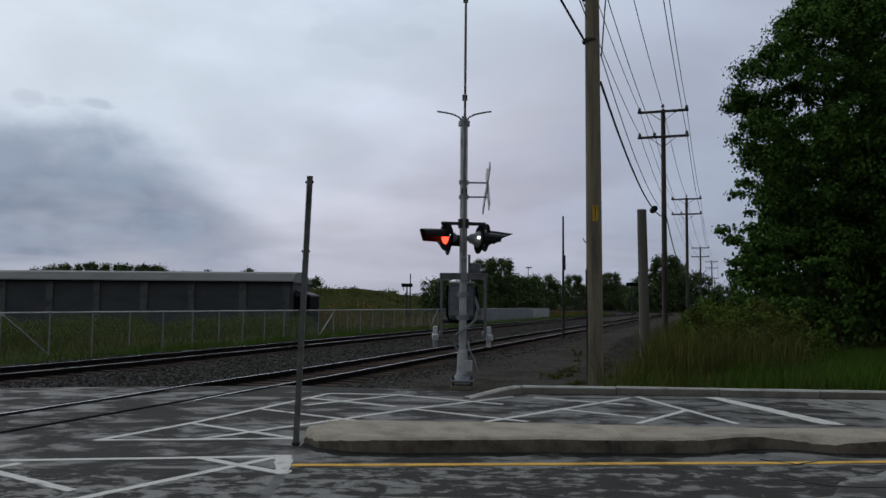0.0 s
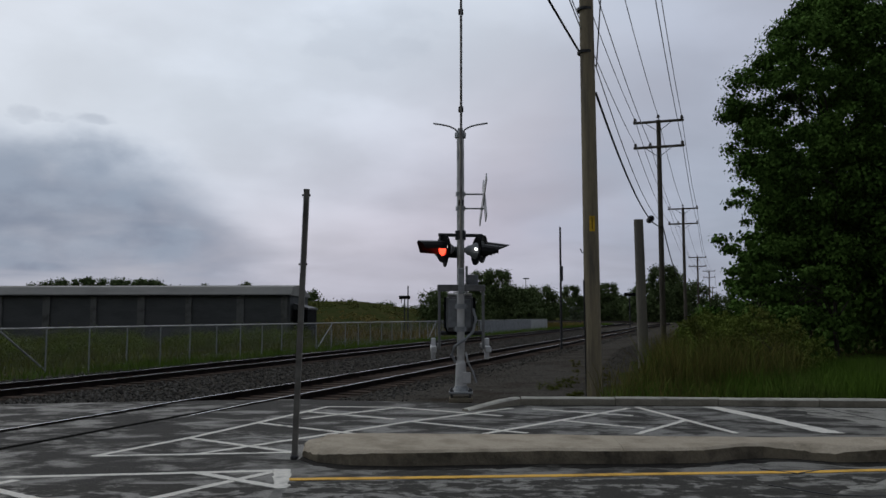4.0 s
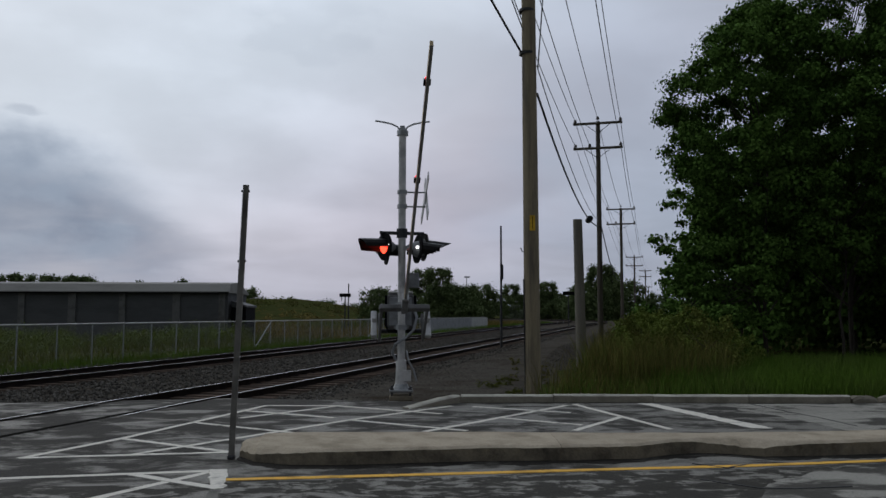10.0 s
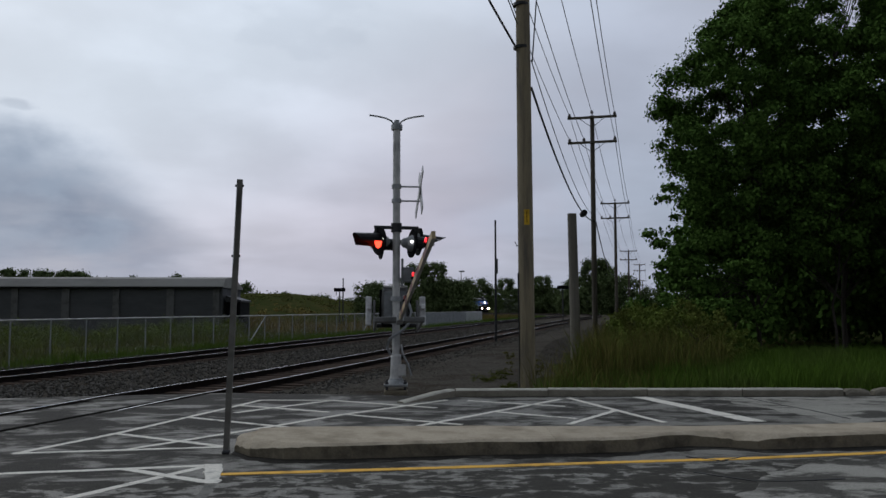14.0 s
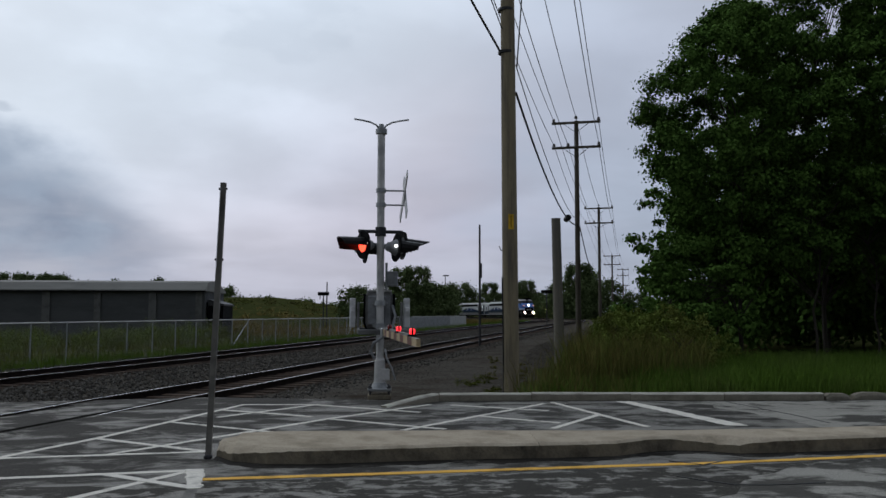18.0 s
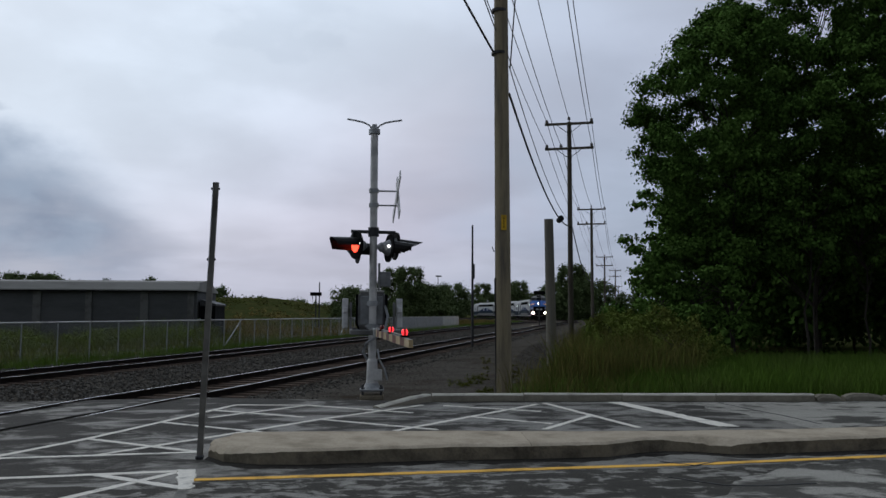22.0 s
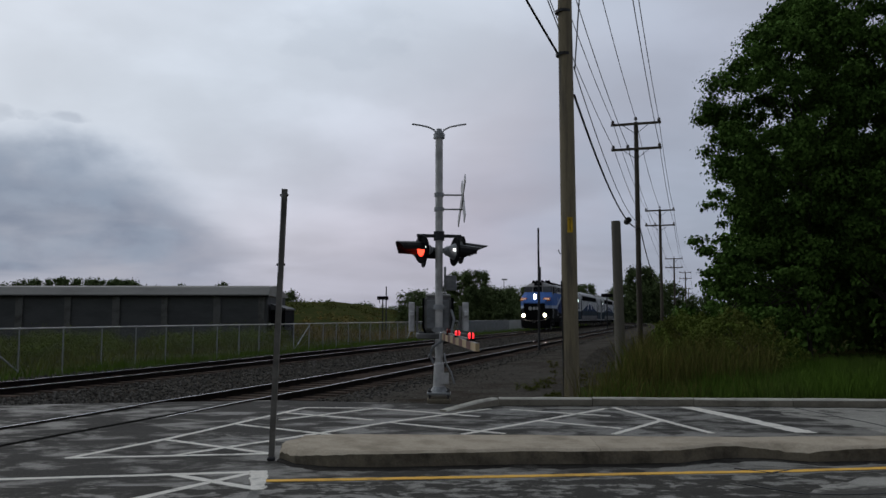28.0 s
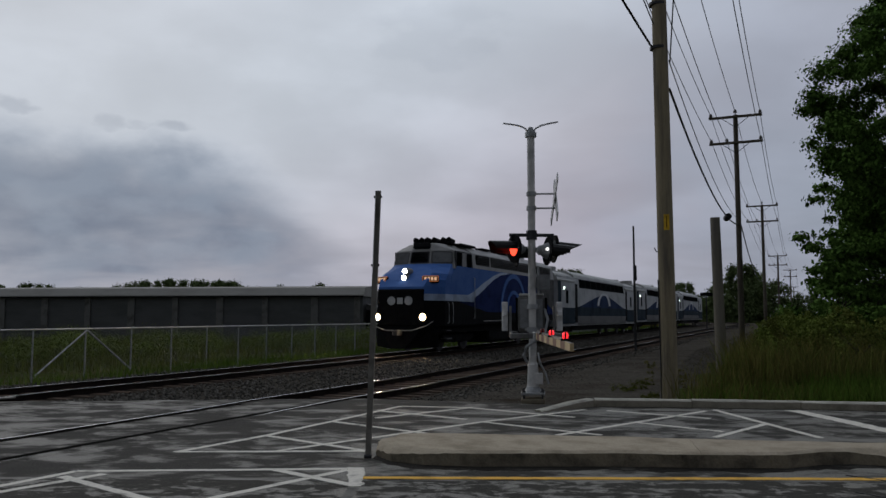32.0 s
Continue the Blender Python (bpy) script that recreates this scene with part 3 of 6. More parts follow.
def build_markings():
    hatch = [
        [(-4.25, 9.4), (-3.61, 10.87), (-3.12, 12.36), (-2.4, 14.62)], [(-2.4, 14.6), (-1.17, 14.5)], [(-1.17, 14.5), (0.62, 13.29)],
        [(-4.25, 9.4), (-2.0, 9.7)], [(-3.58, 10.8), (-2.02, 9.74)], [(-3.06, 9.63), (-1.73, 11.33), (-0.81, 12.58), (0.85, 14.41)],
        [(-3.09, 12.37), (-1.48, 11.24)], [(-2.65, 13.83), (-1.08, 12.84)], [(-2.51, 12.88), (-1.21, 14.42)], [(-0.81, 12.58), (0.88, 11.37)],
        [(1.22, 14.29), (2.74, 13.37)], [(3.06, 14.6), (3.75, 11.4)], [(0.29, 11.3), (2.9, 14.46)], [(1.5, 12.77), (2.6, 11.89)], [(2.37, 11.31), (3.45, 12.82)],
    ]
    z = 0.004
    for n, line in enumerate(hatch):
        bm = B()
        stripe(bm, line, 0.092, z + 0.0012 * (n % 4))
        solo("road_marking", bm, WHITE_PAINT, "worn white hatching line painted on the asphalt", "road marking", "hatching lines", "structure")
    lower = [[(-1.82, 8.6), (-4.75, 8.14), (-5.2, 7.0)], [(-4.38, 8.02), (-5.0, 6.9)], [(-4.74, 7.85), (-3.3, 6.9)], [(-2.72, 8.43), (-1.70, 7.72)], [(-1.97, 8.51), (-2.9, 7.0)], [(-2.9, 7.0), (-3.2, 6.5)]]
    for n, line in enumerate(lower):
        bm = B()
        stripe(bm, line, 0.10, z + 0.0012 * (n % 4))
        solo("road_marking", bm, WHITE_PAINT, "worn white hatching line painted on the asphalt", "road marking", "hatching lines", "structure")
    bm = B()
    slab(bm, worn([(-1.99, 8.63), (-1.80, 8.65), (-1.63, 7.70), (-1.77, 7.69)], 0.035, 0.035), 0.0005, 0.010)
    solo("road_marking", bm, WHITE_PAINT, "white end bar of the painted median", "road marking", "hatching lines", "structure")
    bm = B()
    stripe(bm, [(-1.70, 7.66), (-1.55, 5.5)], 0.10, 0.003)
    solo("faded_marking", bm, FADED_PAINT, "almost worn-off white line on the asphalt", "road marking", kind="structure")
    bm = B()
    slab(bm, worn([(4.27, 14.70), (4.52, 14.72), (5.25, 11.45), (4.95, 11.45)], 0.06, 0.03), 0.0005, 0.005)
    solo("stop_line", bm, WHITE_PAINT, "broad white stop line across the far lane", "road marking", kind="structure")
    bm = B()
    stripe(bm, [(-1.75, 8.12), (-0.63, 8.22), (1.05, 8.38), (2.4, 8.52), (3.56, 8.62), (5.8, 8.95), (14, 10.3)], 0.115, 0.006)
    solo("centre_line", bm, YELLOW_PAINT, "worn yellow line along the median island", "road marking", kind="structure")
    bm = B()
    for line in ([(6.25, 14.5), (6.3, 14.1), (6.39, 13.26), (6.5, 12.65), (6.56, 11.6)], [(2.9, 7.95), (3.05, 7.78), (3.3, 7.53), (3.62, 7.49), (4.2, 7.56)], [(3.12, 8.78), (3.4, 8.52), (3.75, 8.74)], [(0.5, 7.1), (0.9, 6.9), (1.6, 6.86), (2.2, 6.6)]):
        stripe(bm, line, 0.028, 0.0075)
    solo("tar_seam", bm, RUBBER, "thin dark tar seams sealing cracks in the asphalt", "crack seal", kind="structure")


def build_kerbs():
    """The far kerb in cast lengths, and the median island."""
    runs = [(0.1, 13.95), (1.05, 14.93), (2.75, 14.92), (4.57, 14.84), (6.3, 14.70), (8.15, 14.60), (8.75, 14.68), (9.6, 14.72), (12.0, 14.85), (15.0, 15.0), (20.0, 15.2), (26.0, 15.4)]
    kerb = thing("kerb", label="pale concrete kerb edging the grass verge", category="kerb", kind="structure")
    rng = random.Random(11)
    for i, ((ax, ay), (bx, by)) in enumerate(zip(runs, runs[1:])):
        a, b = Vector((ax, ay)), Vector((bx, by))
        d = (b - a).normalized()
        n = Vector((-d.y, d.x)) * 0.16
        broken = i >= 5
        span = (b - a).length
        count = max(2, int(span / (0.11 if broken else 0.4)))
        gap = 0.05 if broken else 0.006
        bm, rings = B(), []
        for k in range(count + 1):
            f = k / count
            p = a + d * (gap + (span - 2 * gap) * f)
            h = 0.14 * min(1, 0.2 + f) if i == 0 else 0.14 + rng.uniform(-0.005, 0.005)
            round_off, push = 0.02 + rng.uniform(0, 0.012), 0.0
            if broken:
                h = 0.125 + 0.035 * noise.noise((p.x * 1.7, 0, 1)) - 0.045 * (1 - min(1, 5 * f, 5 * (1 - f)))
                round_off, push = 0.05, 0.05 * noise.noise((p.x * 2.3, 3, 1))
            q = p + n * push
            rings.append([(q.x, q.y, -0.1), (q.x, q.y, h - round_off), (q.x + n.x * 0.18, q.y + n.y * 0.18, h), (q.x + n.x, q.y + n.y, h), (q.x + n.x, q.y + n.y, -0.1)])
        loft(bm, rings)
        # whole lengths: pale top, darker upright faces; broken ones dark all over
        for fc in bm.faces:
            fc.material_index = 1 if abs(fc.normal.z) < 0.5 and not broken else 0
        part("kerb_length", bm, [KERB_FACE if broken else KERB_TOP, KERB_FACE], kerb)
    island = thing("median_island", label="low worn concrete median island with chipped edges", category="traffic island", kind="structure")
    front = [(-1.84, 9.42), (-1.6, 9.06), (-1.21, 8.88), (-0.68, 8.84), (0.74, 9.0), (1.75, 9.03), (2.64, 9.10), (3.05, 9.33), (3.4, 9.44), (3.75, 9.36), (4.1, 9.17), (4.72, 9.2), (6.05, 9.38), (9.5, 9.95), (14.0, 10.7)]
    back = [(-1.86, 9.7), (-1.66, 10.1), (-1.3, 10.22), (-0.6, 10.2), (0.83, 10.16), (1.8, 10.08), (2.8, 10.02), (3.1, 10.0), (3.4, 10.0), (3.75, 10.0), (4.1, 10.0), (4.75, 10.02), (6.6, 10.2), (10.0, 10.8), (14.5, 11.6)]
    cuts = [(0, 5), (5, 11), (11, 13), (13, 14)]
    for lo, hi in cuts:
        bm, rings = B(), []
        for i in range(lo, hi):
            span = math.dist(front[i], front[i + 1])
            count = max(2, int(span / 0.07)) if i < 12 else 8
            for k in range(count + (1 if i == hi - 1 else 0)):
                f = k / count
                fx, fy = (front[i][0] * (1 - f) + front[i + 1][0] * f, front[i][1] * (1 - f) + front[i + 1][1] * f)
                bx, by = (back[i][0] * (1 - f) + back[i + 1][0] * f, back[i][1] * (1 - f) + back[i + 1][1] * f)
                e = 0.0012 if i == lo and k == 0 and lo else (-0.0012 if i == hi - 1 and k == count and hi < 14 else 0)
                wear = math.exp(-((fx - 3.95) / 0.42) ** 2) + 1.1 * math.exp(-((fx + 1.7) / 0.5) ** 2)
                rough = noise.noise((fx * 9, 1.0, 0.0)) * 0.5 + noise.noise((fx * 23, 2.0, 0.0)) * 0.5
                top = 0.165 + 0.006 * noise.noise((fx * 1.5, 0, 4)) - (0.05 if i == 0 and k == 0 else 0.02 if i == 0 else 0)
                chip = 0.026 + 0.012 * rough + wear * (0.045 + 0.045 * rough)
                reach = 0.045 + 0.03 * rough + wear * (0.13 + 0.10 * rough)
                rings.append([(fx + e, fy - 0.01 * rough, -0.1), (fx + e, fy + 0.012 + 0.01 * rough, top - chip), (fx + e, fy + 0.02 + reach * 0.45, top - chip * 0.4), (fx + e, fy + 0.02 + reach, top), (bx + e, by - 0.05, top), (bx + e, by, top - 0.03), (bx + e, by, -0.1)])
        loft(bm, rings)
        # upright faces get the dark brown concrete, all others the paler one
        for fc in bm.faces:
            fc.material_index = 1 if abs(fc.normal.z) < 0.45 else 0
        part("island_block", bm, [CONCRETE, DARK_CONCRETE], island)
    # a wet gutter strip along the island's foot, a thin dark line along the kerb's
    for line, reach, label in ((front, 0.27, "dark wet gutter strip at the foot of the island"), (runs[1:9], 0.06, "thin dark line at the foot of the kerb")):
        near, far = [], []
        for (ax, ay), (bx, by) in zip(line, line[1:]):
            count = max(2, int(math.dist((ax, ay), (bx, by)) / 0.06))
            for k in range(count):
                x, y = ax + (bx - ax) * k / count, ay + (by - ay) * k / count
                far.append((x, y + 0.03))
                near.append((x, y - reach * (0.75 + 0.35 * noise.noise((x * 2.0, 0, 6)) + 0.3 * noise.noise((x * 9.0, 0, 2)))))
        bm = B()
        slab(bm, near + far[::-1], -0.05, 0.0034)
        solo("gutter", bm, GUTTER_DARK, label, "gutter", kind="structure")


# ---- railway ----
def build_tracks():
    for name, off in (("near_track", -TRACK_GAP), ("far_track", 0.0)):
        track = thing(name, label="railway track of worn steel rails on dark timber ties", category="railway track", kind="structure")
        cuts = [-60 + 2.0 * i for i in range(230)]
        for side in (-0.7525, 0.7525):
            bm = B()
            prof = [(-0.07, -0.17), (0.07, -0.17), (0.07, -0.155), (0.012, -0.14), (0.012, -0.05), (0.036, -0.035), (0.036, -0.006), (0.021, 0.0), (-0.021, 0.0), (-0.036, -0.006), (-0.036, -0.035), (-0.012, -0.05), (-0.012, -0.14), (-0.07, -0.155)]
            rings = []
            for s in cuts:
                lift = grade(s) + (0.0 if s < 17 else 0.02)
                ring = []
                for u, z in prof:
                    p, _ = line_point(s, off + side + u)
                    ring.append((p.x, p.y, z + 0.008 + lift))
                rings.append(ring)
            loft(bm, rings)
            for f in bm.faces:
                if f.normal.z > 0.97 and min(abs(v.co.z - 0.008 - grade(v_s)) for v, v_s in ((v, (v.co.xy - FAR_AT).dot(ALONG)) for v in f.verts)) < 0.03:
                    f.material_index = 1
            part("rail", bm, [RAIL_SIDE, RAIL_TOP], track)
        # ballast shoulder under the ties, starting where the road ends
        bm = B()
        rings = []
        for s in [16.0 + 3.0 * i for i in range(100)]:
            ring = []
            edge = 2.5 if off else 2.4
            for u, z in ((-edge - 0.5, -0.5), (-edge, -0.24), (-1.45, -0.13), (1.45, -0.13), (edge, -0.24), (edge + 0.5, -0.5)):
                p, _ = line_point(s, off + u)
                ring.append((p.x, p.y, z + (grade(s) if z > -0.4 else 0) + 0.02 * noise.noise((s, u, off))))
            rings.append(ring)
        loft(bm, rings)
        part("ballast_bed", bm, BED, track, "dark crushed stone ballast")
        # flat near-black strips stand in for the shaded grooves beside the rails in the road
        for side in (-0.7525, 0.7525):
            bm = B()
            inner = -0.125 if side > 0 else 0.125
            rings = []
            for s in (-30.0, 17.3 if off else 16.6):
                ring = []
                for u, z in ((-0.085, -0.05), (0.085, -0.05), (0.085, 0.003), (-0.085, 0.003)):
                    p, _ = line_point(s, off + side + inner + u)
                    ring.append((p.x, p.y, z))
                rings.append(ring)
            loft(bm, rings)
            part("flangeway", bm, GROOVE, track, "flat dark strip for the shaded groove beside the rail")
        bm = B()
        rings = []
        for s in [-30 + 0.5 * i for i in range(94)]:
            ring = []
            for u, z in ((-0.16, -0.02), (0.012 + 0.012 * noise.noise((s * 2, off, 1)), -0.02), (0.012 + 0.012 * noise.noise((s * 2, off, 1)), 0.0098), (-0.10, 0.0098), (-0.16, 0.001)):
                p, _ = line_point(s, off - 0.7525 + u)
                ring.append((p.x, p.y, z))
            rings.append(ring)
        loft(bm, rings)
        part("asphalt_lip", bm, ASPHALT, track, "asphalt lip run up against the rail")
        bm = B()
        box(bm, (2.6, 0.23, 0.16), (0, 0, 0), bevel=0.015)
        tie = part("tie", bm, TIE, track)
        for i in range(110):
            o = tie if i == 0 else tie.copy()
            if i:
                scene.collection.objects.link(o)
            s = (17.6 if off else 16.9) + 0.56 * i
            p, _ = line_point(s, off)
            o.location = (p.x, p.y, grade(s) - 0.185 + 0.01 * noise.noise((s, off, 0)))
            o.rotation_euler = (0, 0, -TRACK_TURN + 0.03 * noise.noise((s * 3, off, 7)))
    # stones and gravel between and beside the tracks
    bm = B()
    rings = []
    for s in [15.5 + 3.0 * i for i in range(60)]:
        ring = []
        for u, z in ((-TRACK_GAP - 7.6, -0.5), (-TRACK_GAP - 6.0, -0.10), (-TRACK_GAP - 2.2, -0.13), (-TRACK_GAP / 2, -0.16), (2.6, -0.15), (3.2, -0.5)):
            if u < -TRACK_GAP - 5:
                u += 1.9 * min(1.0, max(0.0, (s - 20) / 25))
            p, _ = line_point(s, u)
            ring.append((p.x, p.y, z + (grade(s) + 0.02 * noise.noise((s * 0.7, u, 3.0)) if z > -0.4 else 0)))
        rings.append(ring)
    loft(bm, rings)
    solo("gravel_strip", bm, BALLAST, "dark gravel between and beside the tracks", "gravel", kind="structure")


def build_stones():
    rng = np.random.default_rng(11)
    n = 46000
    s = 15.5 + 75 * rng.random(n) ** 2.2
    u = -TRACK_GAP - 6 + (TRACK_GAP + 9) * rng.random(n)
    ico = [(-0.5, -0.3, 0), (0.5, -0.4, 0.05), (0.35, 0.5, 0), (-0.4, 0.45, 0.05), (0.05, 0.0, 0.55), (0.0, 0.1, -0.3)]
    tri = [(0, 1, 4), (1, 2, 4), (2, 3, 4), (3, 0, 4), (1, 0, 5), (2, 1, 5), (3, 2, 5), (0, 3, 5)]
    ico = np.array(ico)
    tri = np.array(tri)
    heaps = {True: ([], []), False: ([], [])}
    for i in range(n):
        p, _ = line_point(float(s[i]), float(u[i]))
        if p.y < 15.6 or (u[i] < -TRACK_GAP - 2.3 and rng.random() < 0.4):
            continue
        near = min(abs(u[i]), abs(u[i] + TRACK_GAP))
        z = grade(float(s[i])) - (0.155 if near < 1.4 else 0.125)
        a = rng.random() * 6.28
        r = 0.035 + 0.05 * rng.random() if u[i] > -TRACK_GAP - 2.3 else 0.022 + 0.035 * rng.random() ** 2
        c, d = math.cos(a), math.sin(a)
        q = ico * r * (0.7 + 0.6 * rng.random((1, 3)))
        q = np.stack([q[:, 0] * c - q[:, 1] * d + p.x, q[:, 0] * d + q[:, 1] * c + p.y, q[:, 2] + z], 1)
        vs, fs = heaps[bool(near < 1.35)]
        fs.append(tri + 6 * len(vs))
        vs.append(q)
    for inner, (vs, fs) in heaps.items():
        ob = new("ballast_stones", raw_mesh("ballast_stones", np.concatenate(vs), np.concatenate(fs), STONE_DARK if inner else STONE))
        tagged(ob, "ballast stones between the rails, coloured dark for oil and shade" if inner else "loose dark grey ballast stones beside the tracks", "ballast", kind="stuff")


# ---- crossing signal ----
MAST = (-0.04, 16.2)


def signal_head(parent_name, base, face, tilt, lit, parent, beak=0.24, sweep=(-30, 210)):
    """One flashing-light unit: base place, heading in degrees that it faces."""
    m = Matrix.Translation(base) @ pose(0, 0, 0, 0, tilt, face) @ Matrix.Scale(1.12, 4)
    bm = B()
    rod(bm, (-0.012, 0, 0), (0.012, 0, 0), 0.25, seg=28)
    bmesh.ops.transform(bm, matrix=m, verts=bm.verts)
    disc = part(parent_name, bm, BLACK, parent, "round black background plate")
    bm = B()
    rod(bm, (-0.14, 0, 0), (-0.01, 0, 0), 0.08, 0.15, 16)
    rod(bm, (-0.20, 0, 0), (-0.15, 0, 0), 0.05, 0.09, 12)
    bmesh.ops.transform(bm, matrix=m, verts=bm.verts)
    part("housing", bm, CABINET, disc, "grey cone-backed lamp housing")
    bm = B()
    rings = []
    for i in range(9):
        a = radians(sweep[0] + (sweep[1] - sweep[0]) * i / 8)
        far = 0.50 - beak + beak * max(0.0, math.sin(a))
        rings.append([(0.012, 0.142 * math.cos(a), 0.142 * math.sin(a)), (far, 0.125 * math.cos(a), 0.125 * math.sin(a)), (far, 0.117 * math.cos(a), 0.117 * math.sin(a)), (0.012, 0.134 * math.cos(a), 0.134 * math.sin(a))])
    loft(bm, rings)
    bmesh.ops.transform(bm, matrix=m, verts=bm.verts)
    part("hood", bm, HOOD_BLACK, disc, "long black visor")
    bm = B()
    rod(bm, (0.013, 0, 0), (0.03, 0, 0), 0.128, 0.11, 20)
    bmesh.ops.transform(bm, matrix=m, verts=bm.verts)
    part("lens", bm, RED_LENS if lit else RED_OFF, disc, "glowing red lens" if lit else "")
    return disc


def build_signal():
    x, y = MAST
    sig = thing("crossing_signal", (0, 0, 0), "silver railway crossing signal mast with flashing red lights", "crossing signal")
    for px, py in ((-0.18, -0.18), (0.18, -0.18), (0.18, 0.18), (-0.18, 0.18)):
        bm = B()
        rod(bm, (x + px, y + py, -0.1), (x + px, y + py, 0.19), 0.022)
        rod(bm, (x + px, y + py, 0.14), (x + px, y + py, 0.17), 0.045, seg=6)
        part("anchor_bolt", bm, DARK_STEEL, sig)
    bm = B()
    box(bm, (0.46, 0.46, 0.10), (x, y, -0.03), bevel=0.02)
    part("foundation", bm, DARK_CONCRETE, sig, "dirty square concrete foundation")
    bm = B()
    box(bm, (0.46, 0.46, 0.05), (x, y, 0.115), bevel=0.012)
    rod(bm, (x, y, 0.14), (x, y, 0.24), 0.17, 0.125, 16)
    part("base_plate", bm, GALV, sig)
    bm = B()
    rod(bm, (x, y, 0.24), (x, y, 0.66), 0.115, 0.10, 16)
    rod(bm, (x, y, 0.66), (x, y, 0.72), 0.105, 0.08, 16)
    box(bm, (0.17, 0.06, 0.22), (x + 0.11, y - 0.08, 0.4), bevel=0.01)
    part("junction_base", bm, SILVER, sig)
    bm = B()
    rod(bm, (x, y, 0.7), (x, y, 5.22), 0.076, 0.076, 18)
    part("mast", bm, SILVER, sig, "silver-painted steel mast")
    bm = B()
    rod(bm, (x, y, 5.2), (x, y, 5.3), 0.115, 0.115, 16)
    rod(bm, (x, y, 5.3), (x, y, 5.40), 0.07, 0.05, 12)
    part("cap", bm, GALV, sig)
    for sgn in (-1, 1):
        bm = B()
        pts = [(x + sgn * 0.03, y, 5.27), (x + sgn * 0.10, y, 5.38), (x + sgn * 0.22, y, 5.44), (x + sgn * 0.38, y, 5.475), (x + sgn * 0.55, y, 5.50)]
        pipe(bm, pts, 0.018)
        part("top_arm", bm, GALV, sig, "thin curved arm")
    for z in (4.05, 3.76):
        bm = B()
        pipe(bm, [(x + 0.06, y, z), (x + 0.48, y + 0.02, z)], 0.018)
        rod(bm, (x, y, z - 0.04), (x, y, z + 0.04), 0.1, seg=14)
        part("sign_bracket", bm, GALV, sig)
    for n, a in enumerate((48, -48)):
        bm = B()
        box(bm, (0.02, 0.20, 1.22), (0.015 * (1 if n else -1), 0, 0))
        m = Matrix.Translation((x + 0.47, y + 0.02, 3.93)) @ pose(0, 0, 0, 0, 3, 5) @ pose(0, 0, 0, a, 0, 0)
        bmesh.ops.transform(bm, matrix=m, verts=bm.verts)
        part("crossbuck_blade", bm, SIGN_WHITE, sig, "white crossbuck board seen edge-on")
    bm = B()
    rod(bm, (x - 0.44, y - 0.1, 3.22), (x + 0.44, y + 0.06, 3.22), 0.035)
    rod(bm, (x, y, 3.13), (x, y, 3.31), 0.11, seg=14)
    for sx, sy in ((-0.40, -0.09), (0.40, 0.05)):
        rod(bm, (x + sx, y + sy, 3.24), (x + sx, y + sy, 2.96), 0.03)
    part("cross_arm", bm, DARK_STEEL, sig, "dark steel crossarm carrying the lamps")
    signal_head("light_unit", (x - 0.34, y - 0.18, 2.94), 210, 0, True, sig, 0.08, (-6, 222))
    signal_head("light_unit", (x - 0.30, y + 0.22, 2.88), 12, 4, False, sig)
    signal_head("light_unit", (x + 0.45, y + 0.10, 2.95), 14, 4, False, sig)
    signal_head("light_unit", (x + 0.31, y - 0.30, 2.88), 18, 4, False, sig)
    for px, py, pz in ((-0.235, -0.30, 2.97), (0.47, -0.20, 2.98), (0.30, -0.47, 2.90)):
        bm = B()
        rod(bm, (x + px, y + py, pz), (x + px, y + py - 0.05, pz), 0.022, 0.03, 12)
        part("side_light", bm, WHITE_DOT, sig, "tiny white indicator light")
    bm = B()
    box(bm, (0.22, 0.16, 0.30), (x + 0.24, y, 2.28), bevel=0.015)
    rod(bm, (x + 0.06, y, 2.2), (x + 0.2, y, 2.2), 0.02)
    part("bell_box", bm, CABINET, sig, "small grey box on the mast")
    bm = B()
    rod(bm, (x + 0.12, y, 2.05), (x + 0.12, y, 2.6), 0.025)
    part("conduit", bm, GALV, sig)
    # the gate mechanism behind the mast
    bm = B()
    box(bm, (0.56, 0.42, 0.72), (x - 0.02, y + 0.32, 1.66), bevel=0.05)
    case = part("mechanism_case", bm, MACHINE, sig, "grey cast gate mechanism housing")
    bm = B()
    box(bm, (0.46, 0.05, 0.58), (x - 0.02, y + 0.095, 1.66), bevel=0.02)
    part("case_cover", bm, CABINET, case, "bolted cover plate")
    bm = B()
    box(bm, (0.50, 0.40, 0.04), (x - 0.02, y + 0.32, 2.045), bevel=0.015)
    part("case_lid", bm, SILVER, case, "pale top lid")
    bm = B()
    pipe(bm, [(x - 0.31, y + 0.1, 1.98), (x - 0.315, y + 0.09, 1.4), (x - 0.26, y + 0.08, 1.27), (x + 0.22, y + 0.08, 1.27), (x + 0.275, y + 0.09, 1.4), (x + 0.27, y + 0.1, 1.98)], 0.028, 8)
    part("guard_bar", bm, BLACK, sig, "black guard bar bent round the housing")
    bm = B()
    rod(bm, (x - 0.46, y + 0.25, 1.27), (x + 0.46, y + 0.25, 1.27), 0.045, seg=12)
    part("pivot_shaft", bm, DARK_STEEL, sig)
    for z in (1.35, 1.8):
        bm = B()
        rod(bm, (x, y, z - 0.05), (x, y, z + 0.05), 0.115, seg=14)
        box(bm, (0.3, 0.1, 0.05), (x, y + 0.06, z))
        part("clamp", bm, GALV, sig)
    bm = B()
